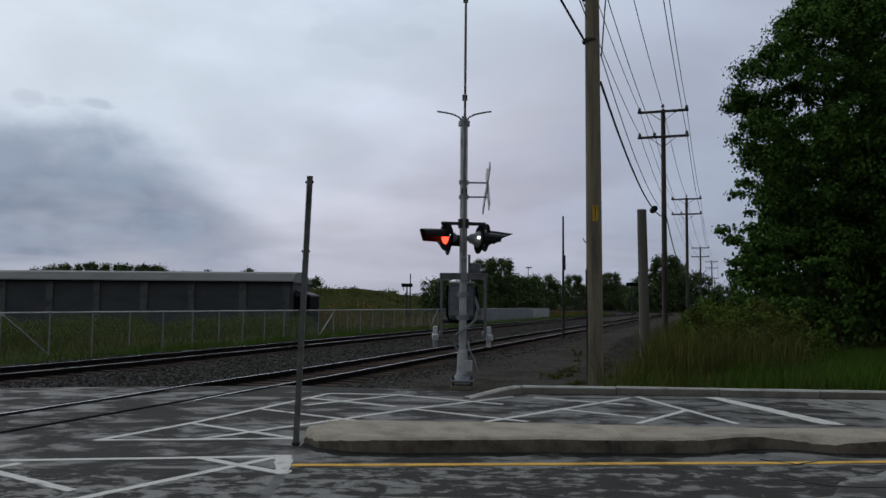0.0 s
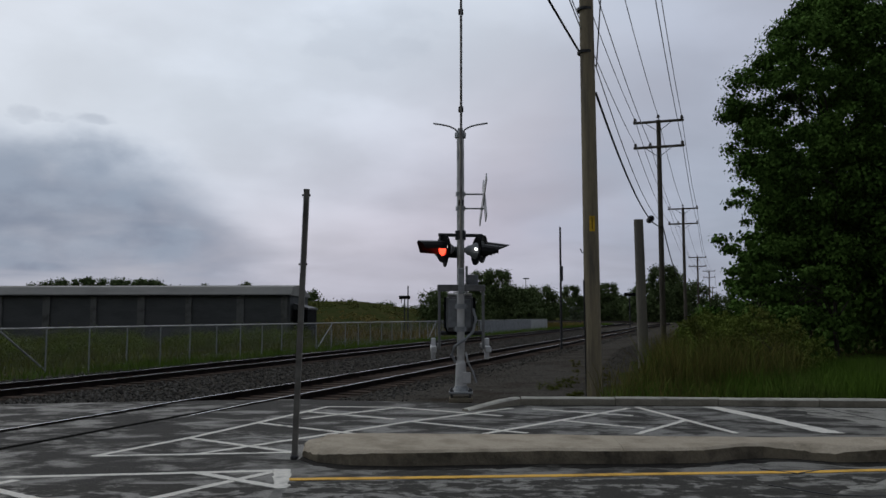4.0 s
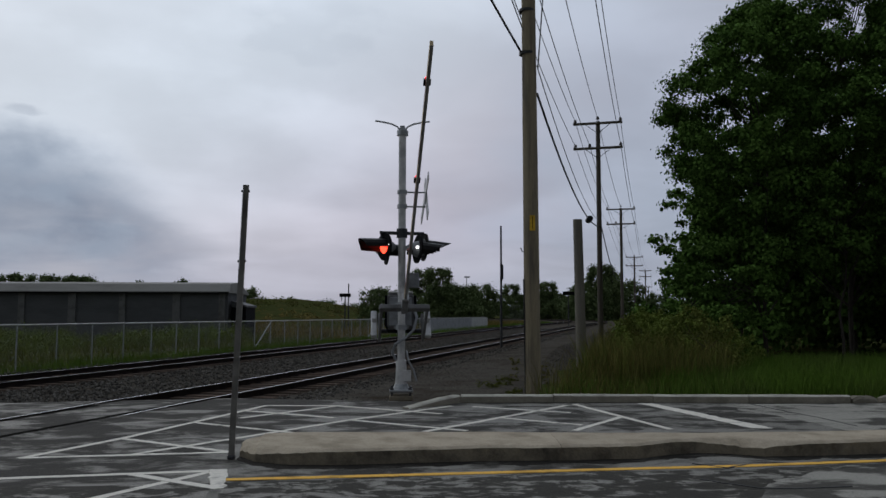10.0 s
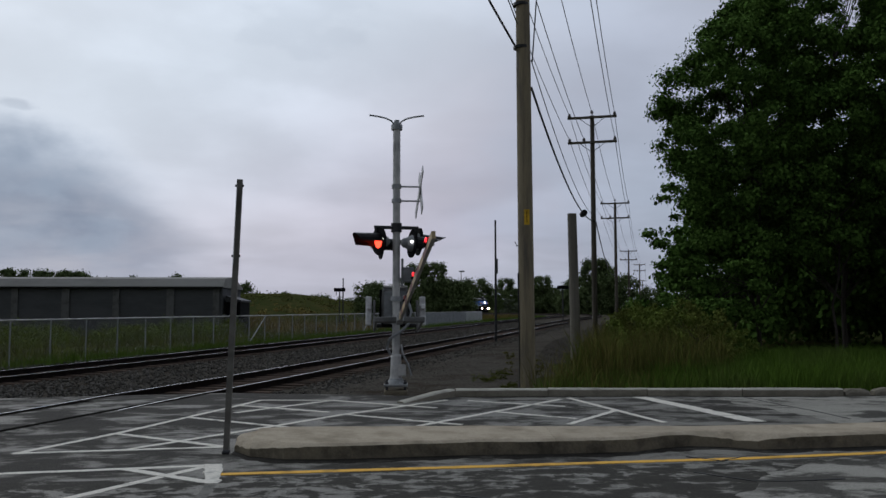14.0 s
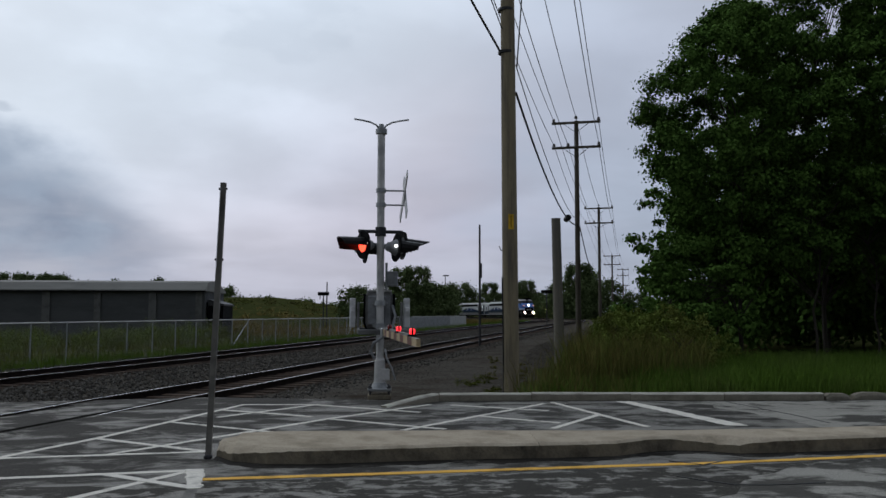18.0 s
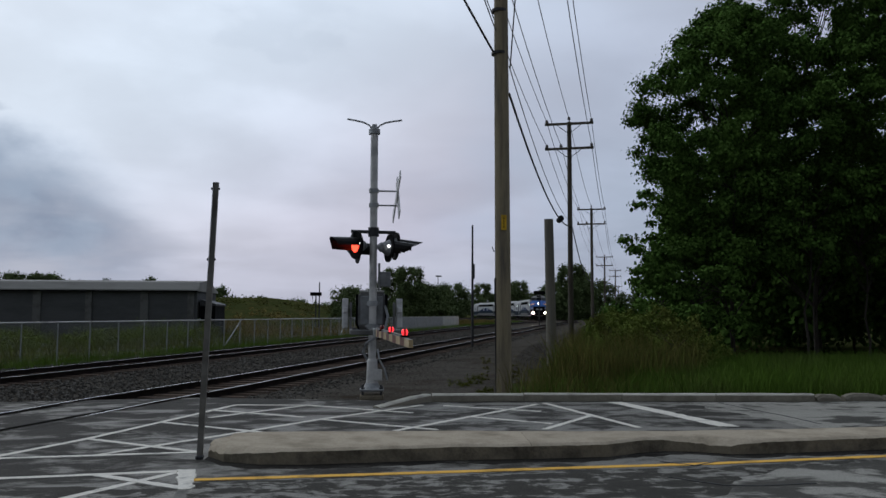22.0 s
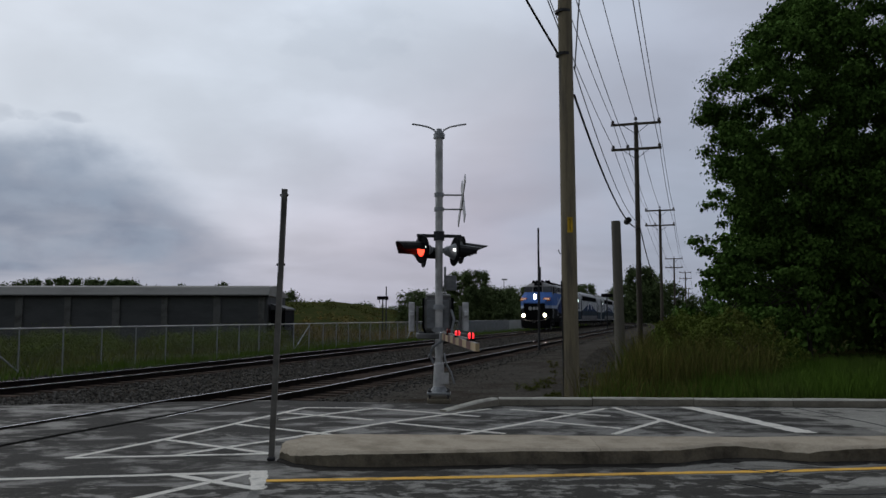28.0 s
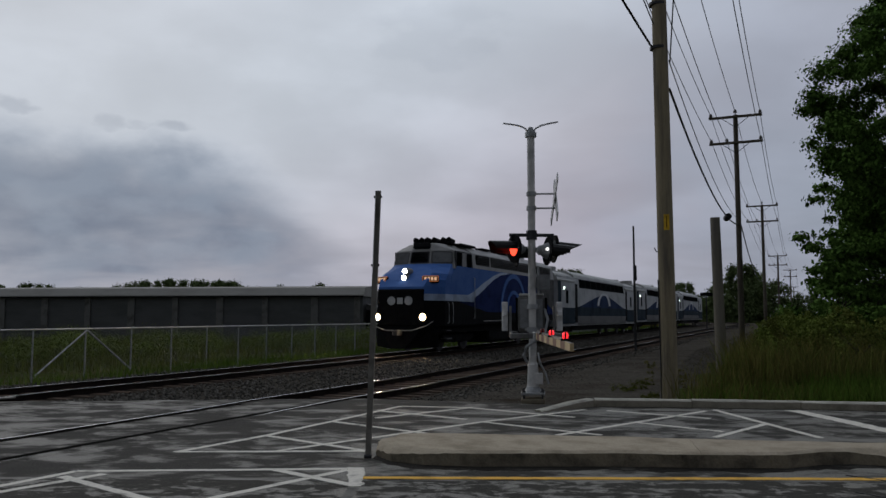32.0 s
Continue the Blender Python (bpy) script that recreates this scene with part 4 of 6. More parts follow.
    pipe(bm, [(x + 0.24, y + 0.05, 1.75), (x + 0.30, y - 0.1, 1.55), (x + 0.24, y - 0.2, 1.3), (x + 0.08, y - 0.2, 1.15), (x - 0.12, y - 0.16, 1.02), (x - 0.18, y - 0.1, 0.85), (x - 0.1, y - 0.05, 0.7)], 0.028, 8)
    part("hose", bm, CABINET, sig, "looped grey flexible conduit")
    bm = B()
    pipe(bm, [(x + 0.10, y - 0.05, 0.9), (x + 0.14, y - 0.1, 0.7), (x + 0.24, y - 0.1, 0.52), (x + 0.3, y - 0.1, 0.3)], 0.02, 6)
    part("ground_cable", bm, GALV, sig)


ARM_PIVOT, ARM_TURN = (-0.03, 16.0, 1.25), -86.6


def build_gate():
    """The arm lies along its own x; its pivot is its origin."""
    arm = thing("gate_arm", ARM_PIVOT, "striped red and white crossing gate arm with red lamps", "crossing gate")
    bm = B()
    box(bm, (0.13, 0.94, 0.10), (0.91, 0, 0), bevel=0.015)
    part("crossbar", bm, MACHINE, arm, "heavy dark grey steel crossbar")
    for sy in (-0.43, 0.43):
        bm = B()
        box(bm, (1.26, 0.05, 0.10), (0.34, sy, 0.0), bevel=0.012)
        box(bm, (0.09, 0.05, 0.60), (-0.24, sy, 0.27), bevel=0.012)
        part("side_arm", bm, MACHINE, arm)
        bm = B()
        box(bm, (0.42, 0.09, 0.10), (-0.30, sy * 1.25, 0.42), bevel=0.015)
        box(bm, (0.12, 0.12, 0.58), (-0.30, sy * 1.25, 0.36), bevel=0.015)
        part("counterweight", bm, SIGN_WHITE, arm, "pale cast counterweight plate")
    bm = B()
    box(bm, (0.5, 0.12, 0.15), (1.05, 0, 0), bevel=0.012)
    part("arm_clamp", bm, GALV, arm)
    x, n = 1.0, 0
    while x < 7.15:
        e = min(x + 0.56, 7.16)
        h0, h1 = 0.125 - 0.006 * (x - 1), 0.125 - 0.006 * (e - 1)
        bm = B()
        w = 0.022
        loft(bm, [[(x, -w, -h0 / 2), (x, w, -h0 / 2), (x, w, h0 / 2), (x, -w, h0 / 2)], [(e, -w, -h1 / 2), (e, w, -h1 / 2), (e, w, h1 / 2), (e, -w, h1 / 2)]])
        # top and bottom faces: the underside's shade is put into their darker grey
        for fc in bm.faces:
            fc.material_index = 0 if abs(fc.normal.y) > 0.5 or fc.normal.x > 0.5 else 1
        part("arm_section", bm, [ARM_RED if n % 2 else ARM_WHITE, ARM_SHADED], arm)
        x, n = e, n + 1
    bm = B()
    pipe(bm, [(1.2, 0.0, 0.09), (3.0, 0, 0.075), (4.6, 0, 0.07), (6.5, 0, 0.065)], 0.012, 5)
    part("lamp_cable", bm, DULL_STEEL, arm)
    for lx in (2.6, 4.47, 6.45):
        bm = B()
        rod(bm, (lx, 0, 0.05), (lx, 0, 0.08), 0.02, 0.02)
        rod(bm, (lx, -0.009, 0.112), (lx, 0.009, 0.112), 0.047, seg=16)
        box(bm, (0.12, 0.10, 0.025), (lx, 0, 0.065), bevel=0.006)
        lamp = part("gate_lamp", bm, BLACK, arm, "round gate lamp")
        for sgn in (-1, 1):
            bm = B()
            for a0, a1, r0, r1 in ((0.010, 0.022, 0.041, 0.037), (0.022, 0.032, 0.037, 0.026), (0.032, 0.037, 0.026, 0.010)):
                rod(bm, (lx, sgn * a0, 0.112), (lx, sgn * a1, 0.112), r0, r1, 16)
            part("lamp_lens", bm, RED_SMALL if lx > 3 else RED_OFF, lamp, "glowing red lens" if lx > 3 else "unlit red lens")
    return arm


# ---- roadside posts and poles ----
def build_sign_post():
    post = thing("sign_post", label="leaning grey steel post at the island nose", category="sign post")
    base, top = Vector((-1.90, 9.27, 0.0)), Vector((-1.80, 9.27, 3.07))
    bm = B()
    d = (top - base).normalized()
    lean = Matrix.Rotation(math.atan2(d.x, d.z), 4, "Y")
    m = Matrix.Translation((base + top) / 2) @ lean
    for sx, sy, w, t in ((0, -0.02, 0.06, 0.006), (-0.028, 0, 0.006, 0.045), (0.028, 0, 0.006, 0.045)):
        r = bmesh.ops.create_cube(bm, size=1.0)
        bmesh.ops.transform(bm, matrix=m @ Matrix.Translation((sx, sy, 0)) @ Matrix.Diagonal((w, t, 3.07, 1)), verts=r["verts"])
    part("post", bm, DULL_STEEL, post)
    bm = B()
    r = bmesh.ops.create_cube(bm, size=1.0)
    q = Matrix.Translation(base + d * 2.55) @ lean
    bmesh.ops.transform(bm, matrix=q @ Matrix.Translation((-0.045, 0.10, 0)) @ pose(0, 0, 0, 0, 0, 10) @ Matrix.Diagonal((0.004, 0.6, 0.9, 1)), verts=r["verts"])
    part("sign_plate", bm, SIGN_WHITE, post, "sign plate seen edge-on")
    for k in (2.2, 3.0):
        bm = B()
        p = base + d * k
        rod(bm, p + Vector((-0.05, 0, 0)), p + Vector((0.045, 0, 0)), 0.014, seg=8)
        part("bolt", bm, DARK_STEEL, post)
    bm = B()
    box(bm, (0.085, 0.085, 0.05), (base.x, base.y, 0.02), bevel=0.015)
    part("foot", bm, DARK_STEEL, post)


def tapered(bm, x, y, top, r0, r1, lean=(0, 0), seg=16):
    rings = []
    for i in range(7):
        f = i / 6
        r = r0 + (r1 - r0) * f
        cx, cy = x + lean[0] * f, y + lean[1] * f
        rings.append([(cx + r * math.cos(k * math.tau / seg), cy + r * math.sin(k * math.tau / seg), -0.4 + (top + 0.4) * f) for k in range(seg)])
    return loft(bm, rings)


POLES = [((2.87, 18.05), 12.4), ((10.0, 41.0), 11.58), ((19.0, 70.0), 10.95), ((34.5, 120.0), 10.35), ((52.4, 174.0), 11.3), ((74.0, 243.0), 10.2)]
ACROSS = Vector((ALONG.y, -ALONG.x))


def arm_slots(n, level):
    """Places of the insulators on a pole's crossarm."""
    (x, y), top = POLES[n]
    z = top - (0.12 if level == 0 else 1.42) + 0.16
    offs = (-1.15, 0.0, 1.15) if level == 0 else (-1.15, -0.42, 1.15)
    up = 0.12 if level == 0 else 0.0
    return [(x + ACROSS.x * o, y + ACROSS.y * o, z + (up if o == 0 and level == 0 else 0)) for o in offs]


def build_poles():
    for n, ((x, y), top) in enumerate(POLES):
        first = n == 0
        pole = thing("utility_pole", label="thick weathered wooden utility pole with a yellow tag" if first else "dark wooden utility pole with two crossarms", category="utility pole", group="" if first else "pole line")
        bm = B()
        if first:
            tapered(bm, x, y, top, 0.185, 0.150, (-0.06, 0.0))
        else:
            tapered(bm, x, y, top, 0.15, 0.11)
        part("shaft", bm, POLE_WOOD if first else POLE_DARK, pole)
        for level in (0, 1):
            z = top - (0.12 if level == 0 else 1.42)
            bm = B()
            a, b = Vector((x, y, z)) - ACROSS.to_3d() * 1.25, Vector((x, y, z)) + ACROSS.to_3d() * 1.25
            q = Matrix.Translation(Vector((x, y, z)) - ALONG.to_3d() * 0.16) @ pose(0, 0, 0, 0, 0, math.degrees(-TRACK_TURN))
            box(bm, (2.5, 0.10, 0.12), (0, 0, 0), bevel=0.008)
            bmesh.ops.transform(bm, matrix=q, verts=bm.verts)
            part("crossarm", bm, POLE_DARK, pole)
            for sgn in (-1, 1):
                bm = B()
                pipe(bm, [q @ Vector((sgn * 0.62, 0.0, -0.06)), q @ Vector((0, 0.03, -0.52))], 0.016, 5)
                part("brace", bm, DARK_STEEL, pole)
            for p in arm_slots(n, level):
                bm = B()
                p = Vector(p) - ALONG.to_3d() * 0.16
                rod(bm, p + Vector((0, 0, -0.14)), p, 0.018, seg=6)
                rod(bm, p + Vector((0, 0, -0.07)), p + Vector((0, 0, 0.07)), 0.092, 0.06, 10)
                part("insulator", bm, PORCELAIN, pole)
        if first:
            bm = B()
            box(bm, (0.12, 0.012, 0.34), (x - 0.035 + 0.02, y - 0.178, 3.64))
            tag = part("tag", bm, TAG_YELLOW, pole, "yellow vertical identification tag")
            bm = B()
            box(bm, (0.016, 0.004, 0.26), (x - 0.015, y - 0.187, 3.645))
            part("tag_mark", bm, BLACK, tag)
            bm = B()
            pipe(bm, [(x - 0.175, y - 0.05, -0.2), (x - 0.19, y - 0.06, 1.2), (x - 0.2, y - 0.05, 2.4)], 0.016, 6)
            part("ground_wire", bm, RUBBER, pole, "black ground wire moulding")
            bm = B()
            pipe(bm, [(x - 0.15, y, 3.05), (x - 0.22, y - 0.02, 3.0), (x - 0.26, y - 0.02, 3.1)], 0.012, 5)
            part("hook", bm, DARK_STEEL, pole)
            for z in (8.55, 7.55):
                bm = B()
                rod(bm, (x - 0.08, y, z - 0.03), (x - 0.08, y, z + 0.03), 0.185, seg=16)
                part("band", bm, DARK_STEEL, pole)
    stub = thing("stub_pole", label="short weathered grey wooden pole cut off flat", category="pole stub")
    bm = B()
    tapered(bm, 5.98, 27.2, 4.83, 0.18, 0.155, (-0.09, 0))
    part("shaft", bm, POLE_GREY, stub)
    thin = thing("thin_mast", label="thin dark mast beside the tracks", category="mast")
    bm = B()
    rod(bm, (4.92, 40.9, -0.3), (4.92, 40.9, 6.1), 0.07, 0.045, 10)
    part("tube", bm, DARK_STEEL, thin)
    bm = B()
    box(bm, (0.08, 0.12, 0.75), (4.985, 40.83, 3.75), bevel=0.01)
    part("small_box", bm, DARK_STEEL, thin)


def sag(a, b, drop, n=14):
    a, b = Vector(a), Vector(b)
    return [a.lerp(b, i / n) - Vector((0, 0, drop * 4 * (i / n) * (1 - i / n))) for i in range(n + 1)]


def build_wires():
    for level in (0, 1):
        for k in range(3):
            bm = B()
            pts = []
            first = Vector(arm_slots(0, level)[k])
            back = first - ALONG.to_3d() * 40
            pts += sag(back, first, 0.5)[:-1]
            for n in range(len(POLES) - 1):
                pts += sag(arm_slots(n, level)[k], arm_slots(n + 1, level)[k], 0.35 + 0.15 * n)[:-1]
            pts.append(Vector(arm_slots(len(POLES) - 1, level)[k]))
            pipe(bm, [p - ALONG.to_3d() * 0.16 for p in pts], 0.015, 4)
            solo("power_line", bm, WIRE, "thin overhead power line running from pole to pole", "overhead wire", "power lines")
    (x, y), _ = POLES[0]
    (x2, y2), _ = POLES[1]
    (x3, y3), _ = POLES[2]
    bm = B()
    pts = sag((x - 6.2, y - 10.0, 13.2), (x - 0.2, y, 7.55), 0.25)
    pts += sag((x + 0.16, y + 0.1, 6.65), (x2 - 0.1, y2 - 0.2, 6.1), 0.7)
    pts += sag((x2 + 0.1, y2 - 0.1, 6.05), (x3 - 0.1, y3, 4.6), 0.9)
    pipe(bm, pts[:15], 0.028, 6)
    pipe(bm, pts[15:], 0.028, 6)
    solo("thick_cable", bm, RUBBER, "thick black sagging communication cable", "overhead cable")
    bm = B()
    pipe(bm, sag((x - 5.0, y - 10.0, 14.6), (x - 0.15, y, 8.05), 0.25), 0.014, 5)
    pipe(bm, sag((x + 0.16, y + 0.1, 7.3), (x2 - 0.1, y2 - 0.2, 6.4), 0.6), 0.013, 5)
    pipe(bm, [(x + 0.16, y - 0.03, 7.2), (x + 0.55, y - 0.4, 13.0)], 0.016, 5)
    solo("support_wire", bm, WIRE, "thin service and guy wires tied to the pole", "overhead wire")
    bm = B()
    q = sag((x + 0.16, y + 0.1, 6.65), (x2 - 0.1, y2 - 0.2, 6.1), 0.7)[10]
    rod(bm, q + Vector((0, -0.2, 0.02)), q + Vector((0, 0.2, -0.02)), 0.13, seg=12)
    solo("splice_case", bm, RUBBER, "black splice case hanging on the cable", "splice case")


# ---- fence ----
FENCE_A, FENCE_TURN, FENCE_STEP, FENCE_Z, FENCE_H = Vector((-15.17, 29.42)), radians(15.86), 2.21, -0.64, 1.83


def fence_at(i):
    return FENCE_A + Vector((math.sin(FENCE_TURN), math.cos(FENCE_TURN))) * FENCE_STEP * i


def build_fence():
    fence = thing("chain_link_fence", label="galvanised chain-link fence along the railway", category="fence")
    lo, hi = -16, 47
    post_bm = B()
    rod(post_bm, (0, 0, -0.2), (0, 0, FENCE_H), 0.029, seg=8)
    rod(post_bm, (0, 0, FENCE_H), (0, 0, FENCE_H + 0.05), 0.042, 0.02, 8)
    post = part("post", post_bm, GALV, fence)
    p = fence_at(lo)
    post.location = (p.x, p.y, FENCE_Z)
    for i in range(lo + 1, hi + 1):
        o = post.copy()
        scene.collection.objects.link(o)
        p = fence_at(i)
        o.location = (p.x, p.y, FENCE_Z)
    # woven wire, one panel between each two posts
    vs, fs = [], []
    w, h, cell, r = FENCE_STEP, FENCE_H - 0.06, 0.085, 0.0016
    def strand(a, b):
        k = len(vs)
        for q in (a, b):
            for dx, dz in ((r, 0), (-r * 0.5, r), (-r * 0.5, -r)):
                vs.append((dx, q[0], q[1] + dz))
        fs.extend([(k, k + 1, k + 4, k + 3), (k + 1, k + 2, k + 5, k + 4), (k + 2, k, k + 3, k + 5)])
    n = int((w + h) / cell)
    for i in range(n):
        c = i * cell
        a = (max(0, c - h), min(c, h))
        b = (min(c, w), max(0, c - w))
        strand(a, b)
        strand((a[0], h - a[1]), (b[0], h - b[1]))
    me = raw_mesh("mesh_panel", vs, fs, GALV)
    for i in range(lo, hi):
        o = new("mesh_panel", me)
        p = fence_at(i)
        o.location, o.rotation_euler = (p.x, p.y, FENCE_Z + 0.03), (0, 0, -FENCE_TURN)
        o.parent = fence
    bm = B()
    a, b = fence_at(lo), fence_at(hi)
    rod(bm, (a.x, a.y, FENCE_Z + FENCE_H), (b.x, b.y, FENCE_Z + FENCE_H), 0.026, seg=6)
    part("top_rail", bm, SILVER, fence)
    for i, sides in ((-1, (-1, 1)), (11, (-1,)), (21, (-1,)), (36, (-1,))):
        for sgn in sides:
            bm = B()
            a, b = fence_at(i), fence_at(i + sgn)
            pipe(bm, [(a.x + 0.05, a.y, FENCE_Z + FENCE_H - 0.05), (b.x + 0.05, b.y, FENCE_Z + 0.25)], 0.03, 6)
            part("brace_rail", bm, GALV, fence, "diagonal brace rail")
    wall = thing("panel_fence", label="pale corrugated privacy panels at the fence end", category="fence")
    for i in range(28, 47):
        a, b = fence_at(i), fence_at(i + 1)
        bm = B()
        q = Matrix.Translation(((a.x + b.x) / 2 + 0.12, (a.y + b.y) / 2, FENCE_Z + 0.92)) @ pose(0, 0, 0, 0, 0, math.degrees(-FENCE_TURN))
        wave = [(0.022 * (k // 2 % 2), (k / 23 - 0.5) * (FENCE_STEP - 0.02)) for k in range(24)]
        loft(bm, [[(x + 0.0, y, z) for x, y in wave] + [(x - 0.012, y, z) for x, y in wave[::-1]] for z in (-0.85, 0.85)])
        bmesh.ops.transform(bm, matrix=q, verts=bm.verts)
        part("panel", bm, ROOF_PALE if i > 40 else CABINET, wall)


# ---- shed, signals and distance ----
def build_shed():
    shed = thing("storage_shed", label="long low grey shed with a pale metal roof", category="shed")
    x0, x1, y = -72.0, -14.9, 70.0
    bm = B()
    slab(bm, [(x0, y), (x1, y), (x1, y + 8), (x0, y + 8)], -0.8, 3.41)
    part("wall", bm, SHED_WALL, shed, "dark grey wall")
    bm = B()
    loft(bm, [[(x, y - 0.35, 3.42), (x, y - 0.35, 3.55), (x, y + 0.3, 4.18), (x, y + 4, 4.45), (x, y + 8.2, 3.6), (x, y + 8.2, 3.42)] for x in (x0, x1 + 0.15)])
    part("roof", bm, SHED_ROOF, shed, "pale metal roof")
    bm = B()
    box(bm, (x1 - x0 + 0.2, 0.06, 0.10), ((x0 + x1) / 2, y - 0.385, 3.41))
    part("gutter", bm, BLACK, shed)
    for k in range(14):
        bm = B()
        x = x1 - 0.5 - 4.15 * k + (0.35 if k in (1,) else 0)
        box(bm, (0.62 if k % 2 else 0.52, 0.16, 4.1), (x, y - 0.09, 1.36))
        part("pilaster", bm, SHED_RIB, shed, "paler wall rib")
    lean = thing("lean_to", label="small dark lean-to at the end of the shed", category="shed")
    bm = B()
    slab(bm, [(x1 + 0.2, y + 0.4), (x1 + 1.4, y + 0.6), (x1 + 1.4, y + 5), (x1 + 0.2, y + 5)], -0.8, 2.2)
    part("wall", bm, BLACK, lean)
    bm = B()
    loft(bm, [[(x1 + 0.2, yy, 2.2), (x1 + 1.5, yy, 2.2), (x1 + 1.5, yy, 2.35), (x1 + 0.2, yy, 2.75)] for yy in (y + 0.3, y + 5.1)])
    part("roof", bm, DARK_STEEL, lean)


def build_board(x, y, z, wide, mast):
    b = thing("line_sign", label="black rectangular railway board on a post", category="railway sign", group="railway boards")
    bm = B()
    rod(bm, (x, y, -0.8), (x, y, z), 0.07)
    part("post", bm, DARK_STEEL, b)
    bm = B()
    box(bm, (wide, 0.1, 0.42), (x, y - 0.1, z + 0.1), bevel=0.02)
    part("board", bm, BLACK, b)
    if mast:
        bm = B()
        rod(bm, (x + wide * 0.3, y, -0.8), (x + wide * 0.3, y, z + 1.5), 0.09, 0.07)
        part("mast", bm, DARK_STEEL, b)
        bm = B()
        for sx in (-0.4, 0.4):
            box(bm, (0.08, 0.08, 0.5), (x + sx, y, z - 0.3))
        part("hanger", bm, DARK_STEEL, b)


def build_street_lamp(x, y):
    lamp = thing("street_lamp", (x, y, -0.6), "thin grey street lamp far across the field", "street lamp")
    bm = B()
    rod(bm, (0, 0, 0), (0, 0, 10.4), 0.12, 0.07, 8)
    part("pole", bm, DULL_STEEL, lamp)
    bm = B()
    box(bm, (1.3, 0.3, 0.3), (0.1, 0, 10.45), bevel=0.06)
    part("lamp_head", bm, CABINET, lamp)


def build_hill():
    rows = []
    xs = [-260 + 10 * i for i in range(40)]
    ys = [215, 230, 250, 275, 305, 340, 380]
    prof = [-0.6, 1.5, 4.0, 6.2, 7.4, 7.0, 3.0]
    v = []
    for y, p in zip(ys, prof):
        for x in xs:
            f = 1.0 if x < -36 else max(0.0, 1 - (x + 36) / 42)
            f *= 1.0 + 0.6 * min(1, max(0, (-x - 60) / 80))
            v.append((x, y, -0.6 + (p + 0.6) * f * (1 + 0.12 * noise.noise((x * 0.03, y * 0.02, 1)))))
    w = len(xs)
    f = [(j * w + i, j * w + i + 1, (j + 1) * w + i + 1, (j + 1) * w + i) for j in range(len(ys) - 1) for i in range(w - 1)]
    ob = new("hill", raw_mesh("hill", v, f, MEADOW))
    tagged(ob, "low green hill beyond the railway", "hill", kind="structure")


# ---- plants ----
def leaf_cloud(rng, centres, radii, count, size, flat=0.75, droop=0.3, reach=0.0, spread=0.45):
    """Folded leaves scattered in the outer part of clumps; reach draws the clumps out, away from the trunk."""
    centres, radii = np.asarray(centres, float), np.asarray(radii, float)
    pick = rng.choice(len(centres), count, p=radii ** 2 / (radii ** 2).sum())
    d = rng.normal(size=(count, 3))
    d /= np.linalg.norm(d, axis=1, keepdims=True)
    if reach:
        away = centres[pick] * (1, 1, 0)
        away /= np.linalg.norm(away, axis=1, keepdims=True) + 1e-6
        d = d + away * (d * away).sum(1, keepdims=True) * reach
    r = radii[pick] * np.minimum(0.9 + spread, np.abs(rng.normal(0.55, spread, count)))
    pos = centres[pick] + d * r[:, None] * (1, 1, flat)
    out = d + rng.normal(scale=0.5, size=(count, 3)) + (0, 0, 0.5)
    out /= np.linalg.norm(out, axis=1, keepdims=True)
    along = np.cross(out, rng.normal(size=(count, 3)))
    along /= np.linalg.norm(along, axis=1, keepdims=True)
    along[:, 2] -= droop
    across = np.cross(out, along)
    across /= np.linalg.norm(across, axis=1, keepdims=True)
    s = size * (0.6 + 0.8 * rng.random(count))[:, None]
    v = np.stack([pos - along * s * 0.5, pos + across * s * 0.38 + out * s * 0.1, pos + along * s * 0.55, pos - across * s * 0.38 + out * s * 0.1], 1)
    f = np.arange(count * 4).reshape(-1, 4)
    f = np.concatenate([f[:, [0, 1, 2]], f[:, [0, 2, 3]]])
    return v.reshape(-1, 3), f


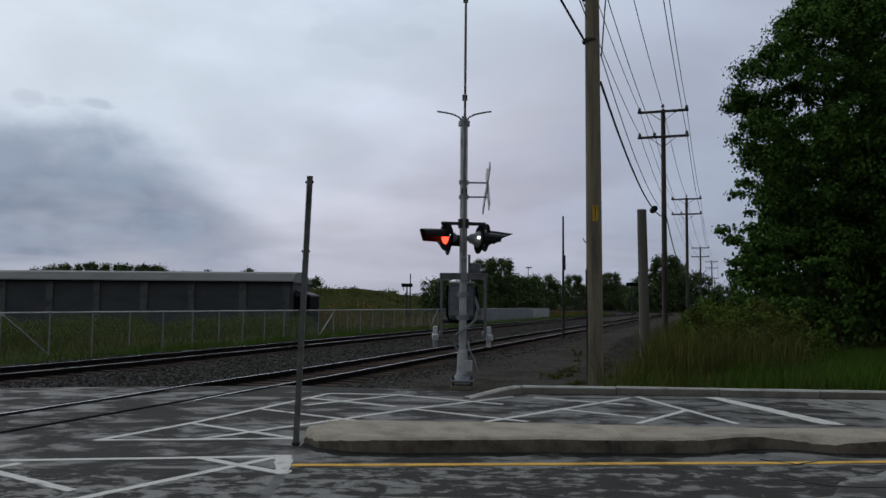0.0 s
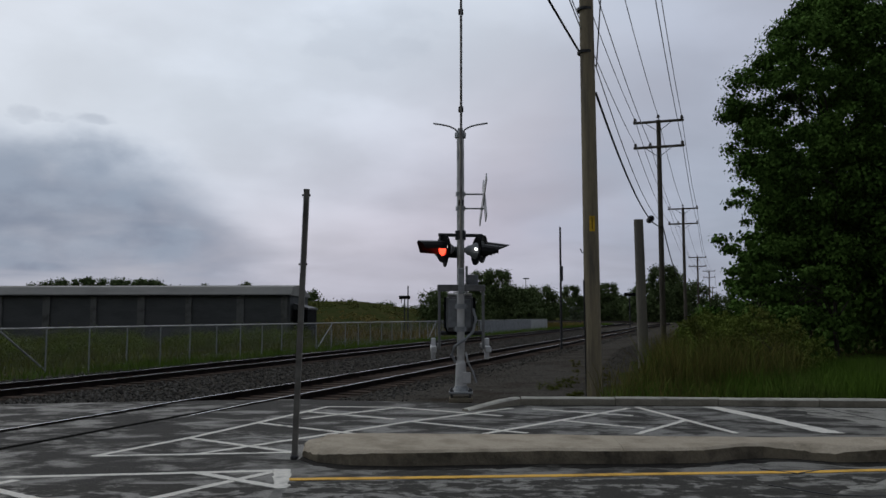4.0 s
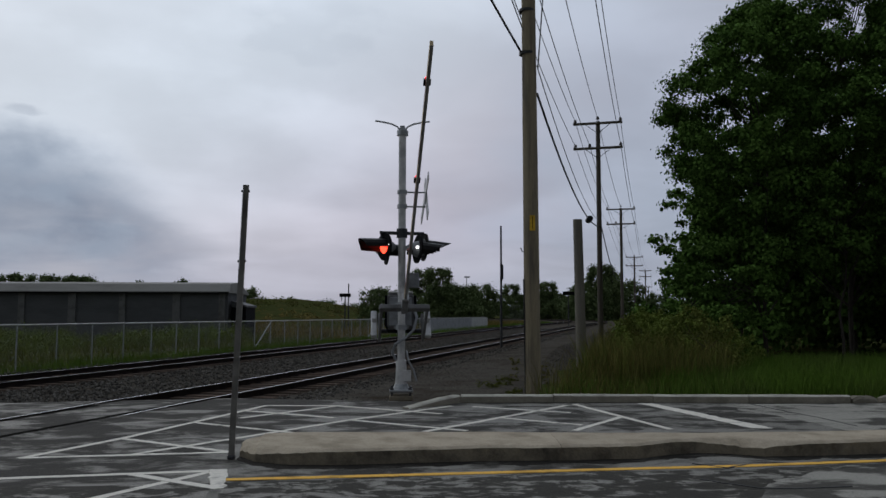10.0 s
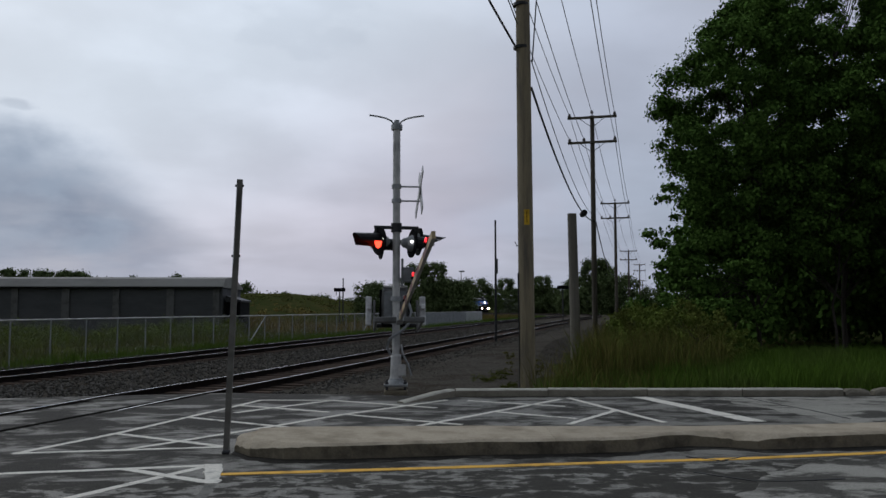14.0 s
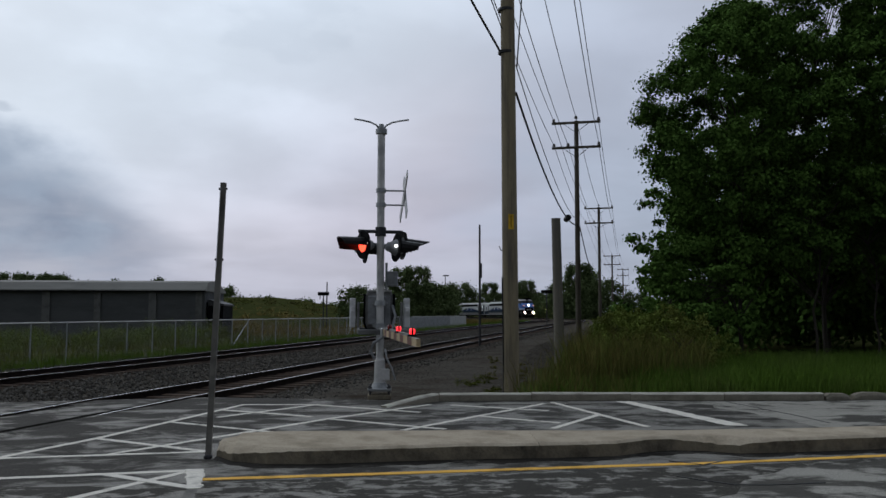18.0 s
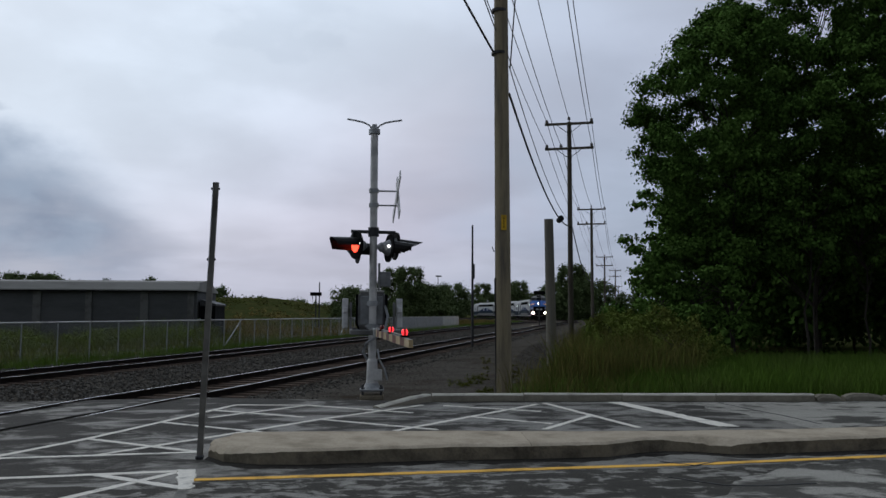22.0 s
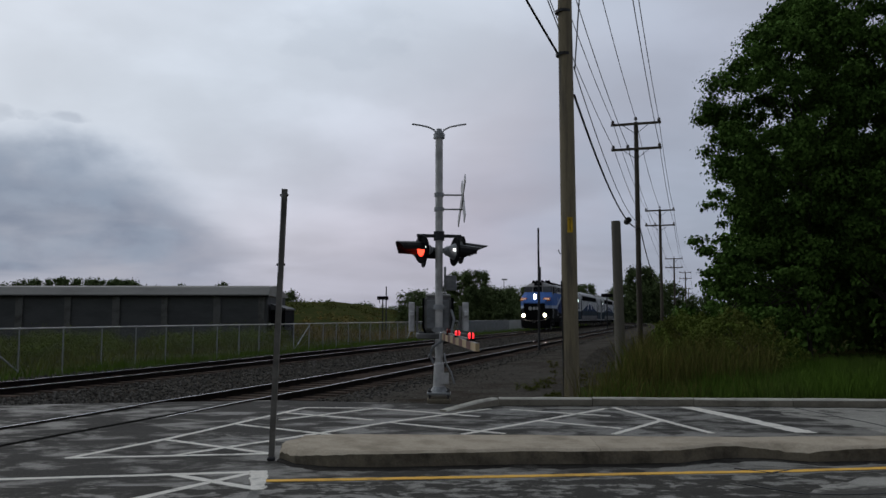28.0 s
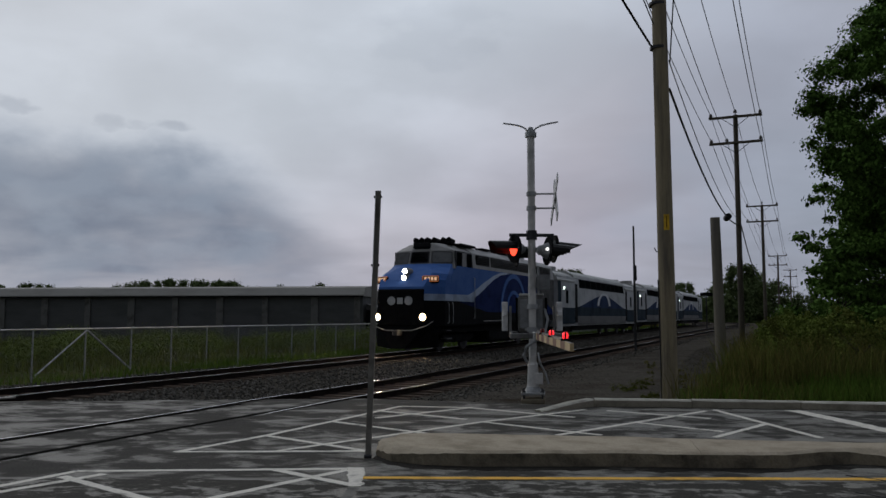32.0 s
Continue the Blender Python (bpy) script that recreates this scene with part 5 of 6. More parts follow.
def tree_form(seed, height, spread, crown_low, clumps, leaves, size, lop=(0, 0), lean=0.0, belly_at=1.0, lump=(0.10, 0.11), flat=0.6, dome=0.0, foot=0.10, reach=0.0):
    """Trunk, limbs and clump places of one broadleaf tree of its own."""
    rng = np.random.default_rng(seed)
    centres, radii = [], []
    while len(centres) < clumps:
        f = rng.random()
        z = crown_low + (height - crown_low) * f
        belly = math.sin(math.pi * (foot + (0.88 - foot) * f ** belly_at)) ** 0.7
        if f > 0.45:
            belly *= math.sqrt(1 - dome * ((f - 0.45) / 0.55) ** 2)
        a = rng.random() * math.tau
        rad = spread * belly * (0.35 + 0.65 * math.sqrt(rng.random()))
        rad *= 1 + 0.09 * math.sin(3 * a + seed) + 0.06 * math.sin(5 * a)
        centres.append((rad * math.cos(a) + lop[0] * f, rad * math.sin(a) + lop[1] * f, z))
        radii.append(spread * (lump[0] + lump[1] * rng.random()) * (1.0 if f < 0.8 else 0.8))
    bm = B()
    h = height * 0.72
    knots = [Vector((0.25 * noise.noise((seed, i * 0.7, 0)) * i + lean * i, 0.2 * noise.noise((seed, i * 0.7, 5)) * i, h * i / 6)) for i in range(7)]
    knots[0].z = -0.4
    r0 = 0.005 * height + 0.02
    for i in range(6):
        rod(bm, knots[i], knots[i + 1], r0 * (1 - 0.14 * i), r0 * (1 - 0.14 * (i + 1)), 8)
    limbs = B()
    for c in centres[::max(2, clumps // 28)]:
        t = Vector(c)
        k = min(5, max(1, int((t.z - spread * 0.5) / h * 6)))
        a = knots[k]
        mid = a.lerp(t, 0.55) + Vector((0, 0, -0.15 * (t - a).length * 0.4))
        w = r0 * 0.34
        rod(limbs, a, mid, w, w * 0.6, 5)
        rod(limbs, mid, t, w * 0.6, w * 0.15, 5)
    v, f = leaf_cloud(rng, centres, radii, leaves, size, flat, 0.3, reach, 0.45 if reach == 0 else 0.27)
    return bm, limbs, v, f


def plant_tree(name, at, form, leaf, label, category="tree", group="", turn=0.0):
    bm, limbs, v, f = form
    tree = thing(name, at, label, category, group, turn=turn)
    part("trunk", bm, BARK, tree)
    part("branchwork", limbs, BARK, tree)
    crown = new("crown", raw_mesh("crown", v, f, leaf))
    crown.parent = tree
    return tree


def build_trees():
    wood = "tall dense broadleaf tree at the edge of the wood"
    a = plant_tree("tree", (13.15, 29.0, -0.2), tree_form(3, 13.3, 3.8, 3.7, 560, 140000, 0.112, (0.1, 0), 0.0, 1.4, (0.098, 0.092), flat=0.75, dome=0.97, foot=0.12, reach=0.15), LEAF, wood, group="wood edge")
    plant_tree("tree", (17.1, 30.4, -0.2), tree_form(8, 17.4, 4.0, 3.6, 540, 110000, 0.118, lump=(0.088, 0.09), flat=0.7, dome=0.3, reach=0.2), LEAF, wood, group="wood edge", turn=40)
    plant_tree("tree", (21.0, 29.0, -0.2), tree_form(15, 17.6, 4.3, 3.4, 560, 85000, 0.118, lump=(0.08, 0.085), flat=0.7, dome=0.3, reach=0.2), LEAF, wood, group="wood edge", turn=110)
    e = plant_tree("tree", (20.5, 36.0, -0.2), tree_form(27, 10.2, 4.0, 2.0, 220, 16000, 0.22, lump=(0.09, 0.09), dome=0.6, reach=0.4), LEAF, "tall broadleaf tree deeper in the wood", group="inner wood")
    # the copies at x 25.5, 27, 31.5 and 36 are unseen, added for shade
    for x, y, turn in ((25.5, 33.0, 150), (27.0, 28.5, 310), (24.5, 40.0, 250), (17.5, 41.5, 80), (31.5, 33.0, 10), (36.0, 38.0, 170)):
        copy_thing(e, pose(x, y, -0.2, 0, 0, turn))
    g = plant_tree("tree", (15.4, 27.9, -0.2), tree_form(71, 8.0, 1.7, 4.0, 46, 6500, 0.12), LEAF, "slender young tree in the shade of the wood", group="young trees")
    for x, y, turn, k in ((17.9, 28.3, 80, 0.9), (19.8, 27.8, 160, 1.1), (21.2, 29.5, 30, 0.8), (23.4, 28.0, 240, 1.0), (25.2, 28.6, 300, 0.9), (28.4, 28.2, 110, 1.0)):
        copy_thing(g, pose(x, y, -0.2, 0, 0, turn) @ Matrix.Scale(k, 4))
    # the dark inner growth of the wood
    rng = np.random.default_rng(61)
    cs = [(x, y, z) for x, y, z in zip(13.5 + 33 * rng.random(340), 35.0 + 10 * rng.random(340), 0.2 + 6.5 * rng.random(340)) if x > 15 + 0.4 * (y - 35)]
    v, f = leaf_cloud(rng, cs, 0.9 + 0.6 * rng.random(len(cs)), 60000, 0.28)
    tagged(new("thicket", raw_mesh("thicket", v, f, LEAF)), "dense dark thicket inside the wood", "thicket", kind="stuff")
    # young growth under the wood's edge
    s = plant_tree("shrub", (10.2, 28.0, -0.2), tree_form(21, 2.8, 1.3, 0.2, 60, 14000, 0.085, foot=0.3, lump=(0.12, 0.12)), LEAF, "leafy green undergrowth below the trees", "shrub", "undergrowth")
    for x, y, turn in ((10.6, 29.2, 90), (11.3, 28.2, 160)):
        copy_thing(s, pose(x, y, -0.2, 0, 0, turn) @ Matrix.Scale(1.5, 4))
    for x, y, turn, k in ((21.4, 28.4, 280, 0), (26.4, 28.0, 20, 0)):
        copy_thing(s, pose(x, y, -0.2, 0, 0, turn))
    w = plant_tree("shrub", (7.4, 24.4, -0.2), tree_form(33, 1.9, 1.3, 0.0, 80, 11000, 0.06, foot=0.36, lump=(0.10, 0.13), flat=0.9), LEAF_SHRUB, "yellow-green roadside shrub by the poles", "shrub", "pole shrubs")
    for x, y, turn, k in ((7.0, 23.0, 15, 0.6), (7.7, 23.7, 190, 0.75), (8.4, 25.2, 80, 0.95), (8.7, 26.4, 200, 1.15), (9.3, 23.4, 260, 0.6), (10.0, 24.4, 120, 0.7), (8.0, 22.0, 40, 0.5)):
        copy_thing(w, pose(x, y, -0.2, 0, 0, turn) @ Matrix.Scale(k, 4))
    for x, y, turn in ((9.2, 29.5, 140), (10.6, 33.0, 200), (12.2, 38.0, 260), (14.5, 44.0, 30), (17.0, 52.0, 100), (8.3, 22.6, 10), (20.5, 62.0, 160), (7.9, 25.6, 310), (8.9, 28.0, 40), (10.2, 30.6, 350), (11.3, 34.6, 20)):
        copy_thing(w, pose(x, y, -0.2, 0, 0, turn))
    rng = np.random.default_rng(19)
    for x, y, k, tall, material, label in ((1.75, 18.9, 0.8, 0.16, WEED_BRIGHT, "small yellow-green weed in the gravel"), (2.25, 19.6, 0.6, 0.22, WEED_BRIGHT, "small yellow-green weed in the gravel"),
                                           (2.2, 17.4, 0.5, 0.12, WEED_BRIGHT, "small yellow-green weed in the gravel"), (2.72, 20.8, 0.38, 0.6, STRAW, "rusty dry weed beside the utility pole"), (3.35, 20.2, 0.4, 0.5, STRAW, "rusty dry weed beside the utility pole")):
        q = rng.random((26, 3)) * (0.7 * k, 0.7 * k, tall) + (x, y, -0.12)
        v, f = leaf_cloud(rng, q, np.full(26, 0.13 * k), 800, 0.026)
        tagged(new("weed_plant", raw_mesh("weed_plant", v, f, material)), label, "weed", kind="stuff")
    # trees in the middle distance beside the line
    m = plant_tree("tree", (6.3, 146.0, -0.6), tree_form(41, 10.2, 3.4, 0.6, 110, 12000, 0.32, lump=(0.2, 0.14), flat=0.85), LEAF_FAR, "dark broadleaf tree in the distance", group="distant trees")
    d = plant_tree("tree", (10.4, 150.0, -0.6), tree_form(47, 7.0, 3.8, 0.4, 100, 11000, 0.32, lump=(0.2, 0.14), flat=0.85), LEAF_FAR, "dark broadleaf tree in the distance", group="distant trees")
    for ob, x, y, turn in ((d, 8.8, 156, 30), (m, 3.6, 150, 77), (d, -4.8, 158, 100), (d, 10.0, 146, 260), (d, 1.0, 160, 20),  (d, 46.0, 215, 10), (d, 60, 190, 33),
                            (m, 30.0, 330, 60), (d, 36.0, 335, 110), (m, 42.0, 340, 200), (d, 50.0, 330, 250), (m, 62.0, 320, 15), (d, 24.0, 330, 300), (d, 70.0, 300, 40), (m, 47.5, 345, 95)):
        copy_thing(ob, pose(x, y, -0.6, 0, 0, turn))
    for ob, x, y, turn, k in ((m, 40.0, 300, 20, 1.28), (m, 53.0, 298, 170, 1.36), (d, 26.0, 276, 200, 1.7), (d, 50.0, 300, 60, 1.3), (d, 54.5, 305, 140, 1.5), (m, 46.0, 310, 200, 0.9), (m, 47.5, 193, 30, 1.35), (m, 51.5, 200, 90, 1.2), (d, 44.8, 198, 150, 1.4), (d, 56.0, 205, 10, 1.5)):
        copy_thing(ob, pose(x, y, -0.6, 0, 0, turn) @ Matrix.Scale(k, 4))
    plant_tree("shrub", (39.6, 290.0, -0.6), tree_form(61, 5.6, 3.3, 0.2, 50, 5000, 0.5), LEAF_PALE, "pale silvery-green bush in the distance", "shrub")
    # the far treeline over the shed and the hill
    rng = np.random.default_rng(77)
    cs, rs = [], []
    for i in range(230):
        x = -250 + 1.25 * i
        y = 330 + 20 * rng.random()
        z = 12.5 + 2.5 * noise.noise((x * 0.05, 0, 9)) + 5.5 * math.exp(-((x + 152) / 26) ** 2) + 3.0 * math.exp(-((x + 222) / 18) ** 2) + 2.6 * math.exp(-((x + 107) / 2.0) ** 2) + 2.6 * math.exp(-((x + 92) / 2.4) ** 2)
        if x > -78:
            z = 8.2 + 1.2 * noise.noise((x * 0.1, 0, 9)) - 2.5 * min(1, max(0, (x + 60) / 40)) + 3.6 * math.exp(-((x + 62) / 3.0) ** 2)
        for _ in range(3):
            cs.append((x, y, z - 3.5 * rng.random()))
            rs.append(1.6 + 1.4 * rng.random())
    v, f = leaf_cloud(rng, cs, rs, 48000, 0.75, spread=0.3)
    tagged(new("far_woods", raw_mesh("far_woods", v, f, LEAF_FAR)), "dark treeline far beyond the shed", "woods", kind="stuff")
    cs, rs = [], []
    for i in range(760):
        s, n = 14 + 55 * rng.random(), TRACK_GAP + 9.0 + 14 * rng.random() ** 1.5
        p, _ = line_point(s, n)
        if noise.noise((p.x * 0.2, p.y * 0.2, 1.5)) < -0.12 or p.y > 68:
            continue
        r = 0.38 + 0.5 * rng.random()
        cs.append((p.x, p.y, -0.65 + r * (0.5 + 0.9 * rng.random())))
        rs.append(r)
    v, f = leaf_cloud(rng, cs, rs, 85000, 0.085)
    tagged(new("scrub", raw_mesh("scrub", v, f, LEAF_SHRUB)), "low green scrub behind the chain-link fence", "scrub", kind="stuff")
    cs, rs, dry, dry_rs = [], [], [], []
    for i in range(300):
        x, y = -130 + 130 * rng.random(), 222 + 70 * rng.random()
        k = min(6.0, max(0, (y - 215) / 9.5)) * (1.0 if x < -36 else max(0.0, 1 - (x + 36) / 42))
        if y < 246 + 14 * noise.noise((x * 0.05, y * 0.05, 4.0)):
            dry.append((x, y, k - 0.6))
            dry_rs.append(0.9 + 1.2 * rng.random())
        else:
            cs.append((x, y, k - 0.6 + 0.3))
            rs.append(1.2 + 1.6 * rng.random())
    v, f = leaf_cloud(rng, dry, dry_rs, 16000, 0.42)
    tagged(new("dry_scrub", raw_mesh("dry_scrub", v, f, DRY_FIELD)), "yellow-brown scrub along the foot of the hill", "scrub", kind="stuff")
    v, f = leaf_cloud(rng, cs, rs, 22000, 0.5)
    tagged(new("hill_scrub", raw_mesh("hill_scrub", v, f, LEAF_HILL)), "bushes scattered over the low hill", "scrub", kind="stuff")
    # woods that follow the pole line into the distance
    cs, rs = [], []
    for i in range(150):
        s = 50 + 1.4 * i
        p, _ = line_point(min(s, 138), -TRACK_GAP - 16 - 9 * rng.random())
        p = p + ALONG * max(0, s - 138)
        for _ in range(4):
            cs.append((p.x + rng.normal() * 1.5, p.y, 1.0 + 4.5 * rng.random()))
            rs.append(1.0 + 0.8 * rng.random())
    v, f = leaf_cloud(rng, cs, rs, 22000, 0.5)
    tagged(new("far_thicket", raw_mesh("far_thicket", v, f, LEAF_FAR)), "thicket along the pole line in the distance", "thicket", kind="stuff")


def blades(rng, xy, z, low, high, wide, material, name, label, category):
    n = len(xy)
    a = rng.random(n) * math.tau
    h = low + (high - low) * rng.random(n) ** 1.3
    lean = rng.normal(scale=0.28, size=(n, 2)) * h[:, None]
    w = wide * (0.6 + 0.8 * rng.random(n))
    dx, dy = np.cos(a) * w, np.sin(a) * w
    base = np.c_[xy, z]
    mid = base + np.c_[lean * 0.35, h * 0.6]
    tip = base + np.c_[lean, h]
    off = np.c_[dx, dy, 0 * dx]
    v = np.stack([base - off, base + off, mid + off * 0.7, mid - off * 0.7, tip], 1).reshape(-1, 3)
    k = np.arange(n)[:, None] * 5
    f = np.concatenate([k + [0, 1, 2], k + [0, 2, 3], k + [3, 2, 4]])
    tagged(new(name, raw_mesh(name, v, f, material)), label, category, kind="stuff")


def build_grass():
    rng = np.random.default_rng(4)

    def scatter(n, x0, x1, y0, y1, test):
        xy = np.c_[x0 + (x1 - x0) * rng.random(n), y0 + (y1 - y0) * rng.random(n)]
        keep = np.array([test(x, y) for x, y in xy])
        return xy[keep]

    def z_of(xy):
        return np.array([ground_z(x, y) - 0.03 for x, y in xy])

    verge = scatter(140000, 1.0, 34, 15.1, 27.5, lambda x, y: x > 2.9 + 0.33 * (y - 16) + 0.5 * noise.noise((x, y, 0)) and y > 15.25 + (0.12 if x < 10 else 0.5))
    edge = verge[:, 0] - 0.33 * (verge[:, 1] - 16) + 1.2 * np.sin(verge[:, 1] * 1.7) < 6.0
    scruff, verge = verge[edge][::2], verge[~edge]
    blades(rng, scruff[::2], z_of(scruff[::2]), 0.12, 0.5, 0.009, WEED, "verge_weeds", "scruffy olive weeds at the pole feet", "weeds")
    blades(rng, scruff[1::2], z_of(scruff[1::2]), 0.12, 0.45, 0.009, GRASS, "scruffy_grass", "thin green grass at the pole feet", "grass")
    blades(rng, verge, z_of(verge), 0.2, 0.7, 0.008, GRASS, "verge_grass", "tall green grass on the verge before the trees", "grass")
    weeds = scatter(7000, 0.5, 14, 15.4, 34, lambda x, y: abs(x - (3.4 + 0.33 * (y - 16))) < 1.0 + 0.8 * noise.noise((x * 0.6, y * 0.6, 2)))
    mound = scatter(34000, 4.0, 13, 19.5, 34, lambda x, y: 0.4 < x - (2.6 + 0.33 * (y - 16)) < 4.2 + noise.noise((x, y, 6)))
    blades(rng, mound[::2], z_of(mound[::2]), 0.5, 1.55, 0.007, STRAW, "tall_weeds", "tall brownish weeds along the pole line", "weeds")
    blades(rng, mound[1::2], z_of(mound[1::2]), 0.4, 1.3, 0.009, WEED, "tall_grass", "tall olive-green grass among the weeds", "grass")
    blades(rng, weeds, z_of(weeds), 0.3, 0.9, 0.008, STRAW, "dry_weeds", "yellowish weeds round the pole feet", "weeds")
    low = scatter(48000, -40, 14, 17, 75, lambda x, y: TRACK_GAP + 2.3 < beside(x, y) < TRACK_GAP + 9)
    blades(rng, low, z_of(low), 0.2, 0.6, 0.016, GRASS, "track_grass", "green grass strip between track and fence", "grass")
    rim = [(25 + 125 * rng.random(), 2.2 + 1.5 * rng.random()) for _ in range(15000)]
    at = np.array([line_point(a, b)[0] for a, b in rim])
    blades(rng, at, np.array([grade(a) - 0.5 for a, _ in rim]), 0.4, 0.75, 0.014, GRASS, "lineside_grass", "bright green grass along the foot of the far ballast", "grass")
    field = scatter(45000, -70, 30, 30, 69, lambda x, y: beside(x, y) > TRACK_GAP + 9 and noise.noise((x * 0.12, y * 0.12, 4)) > -0.25)
    blades(rng, field, z_of(field), 0.25, 0.9, 0.024, WEED, "field_weeds", "tall green weeds behind the fence", "weeds")
    strip = scatter(40000, -10, 40, 73, 150, lambda x, y: TRACK_GAP + 2.4 < beside(x, y) < TRACK_GAP + 12)
    blades(rng, strip, z_of(strip), 0.1, 0.35, 0.05, GRASS, "far_strip_grass", "mown green grass beside the far track", "grass")
    far = scatter(50000, -90, 40, 75, 215, lambda x, y: beside(x, y) > TRACK_GAP + 11)
    dry = np.array([noise.noise((x * 0.035, y * 0.02, 9.0)) + 0.3 * rng.random() > -0.02 for x, y in far])
    blades(rng, far[dry], z_of(far[dry]), 0.4, 1.2, 0.08, DRY_FIELD, "far_weeds", "rough yellow-brown field towards the hill", "weeds")
    blades(rng, far[~dry], z_of(far[~dry]), 0.4, 1.2, 0.08, WEED, "far_field_weeds", "olive-green field towards the hill", "weeds")


# ---- train ----
def side_plate(bm, outline, x, thick=0.012):
    """A plate on the flank of a vehicle: outline in (along, up)."""
    s = 1 if x > 0 else -1
    lo, hi = [bm.verts.new((x, a, z)) for a, z in outline], [bm.verts.new((x + s * thick, a, z)) for a, z in outline]
    n = len(outline)
    bm.faces.new(hi)
    bm.faces.new(lo[::-1])
    for i in range(n):
        bm.faces.new((lo[i], lo[(i + 1) % n], hi[(i + 1) % n], hi[i]))
    bmesh.ops.recalc_face_normals(bm, faces=bm.faces)
    return bm


def bogie(parent, at, wheels=2, base=2.7):
    bm = B()
    box(bm, (2.3, base + 0.9, 0.28), (0, at, 0.62), bevel=0.05)
    for sx in (-1.05, 1.05):
        box(bm, (0.16, base + 0.5, 0.34), (sx, at, 0.55), bevel=0.04)
        for k in (-1, 1):
            rod(bm, (sx, at + k * 0.45, 0.35), (sx, at + k * 0.45, 0.75), 0.11, seg=8)
    frame_ob = part("bogie", bm, BLACK, parent)
    for k in range(wheels):
        y = at - base / 2 + base * k / (wheels - 1)
        bm = B()
        for sx in (-0.75, 0.75):
            rod(bm, (sx - 0.065, y, 0.47), (sx + 0.065, y, 0.47), 0.47, seg=20)
        rod(bm, (-0.75, y, 0.47), (0.75, y, 0.47), 0.08, seg=8)
        part("wheelset", bm, DARK_STEEL, frame_ob)


def on_face(quad, u, v, lift=0.0):
    """A place on a four-cornered face, u along its foot and v up it."""
    a, b, c, d = (Vector(q) for q in quad)
    n = (b - a).cross(d - a).normalized()
    return a.lerp(b, u).lerp(d.lerp(c, u), v) + n * lift


def face_plate(bm, quad, u0, u1, v0, v1, lift=0.02, outward=None, corner=0.06):
    """A thin plate with clipped corners lying on a four-cornered face."""
    a, b, _, d = (Vector(q) for q in quad)
    n = (b - a).cross(d - a).normalized()
    s = -1 if outward is not None and n.dot(Vector(outward)) < 0 else 1
    cu, cv = corner * (u1 - u0), corner * 1.5 * (v1 - v0)
    ring = [(u0 + cu, v0), (u1 - cu, v0), (u1, v0 + cv), (u1, v1 - cv), (u1 - cu, v1), (u0 + cu, v1), (u0, v1 - cv), (u0, v0 + cv)]
    loft(bm, [[tuple(on_face(quad, u, v, -0.02)) for u, v in ring], [tuple(on_face(quad, u, v, s * lift)) for u, v in ring]])
    return bm


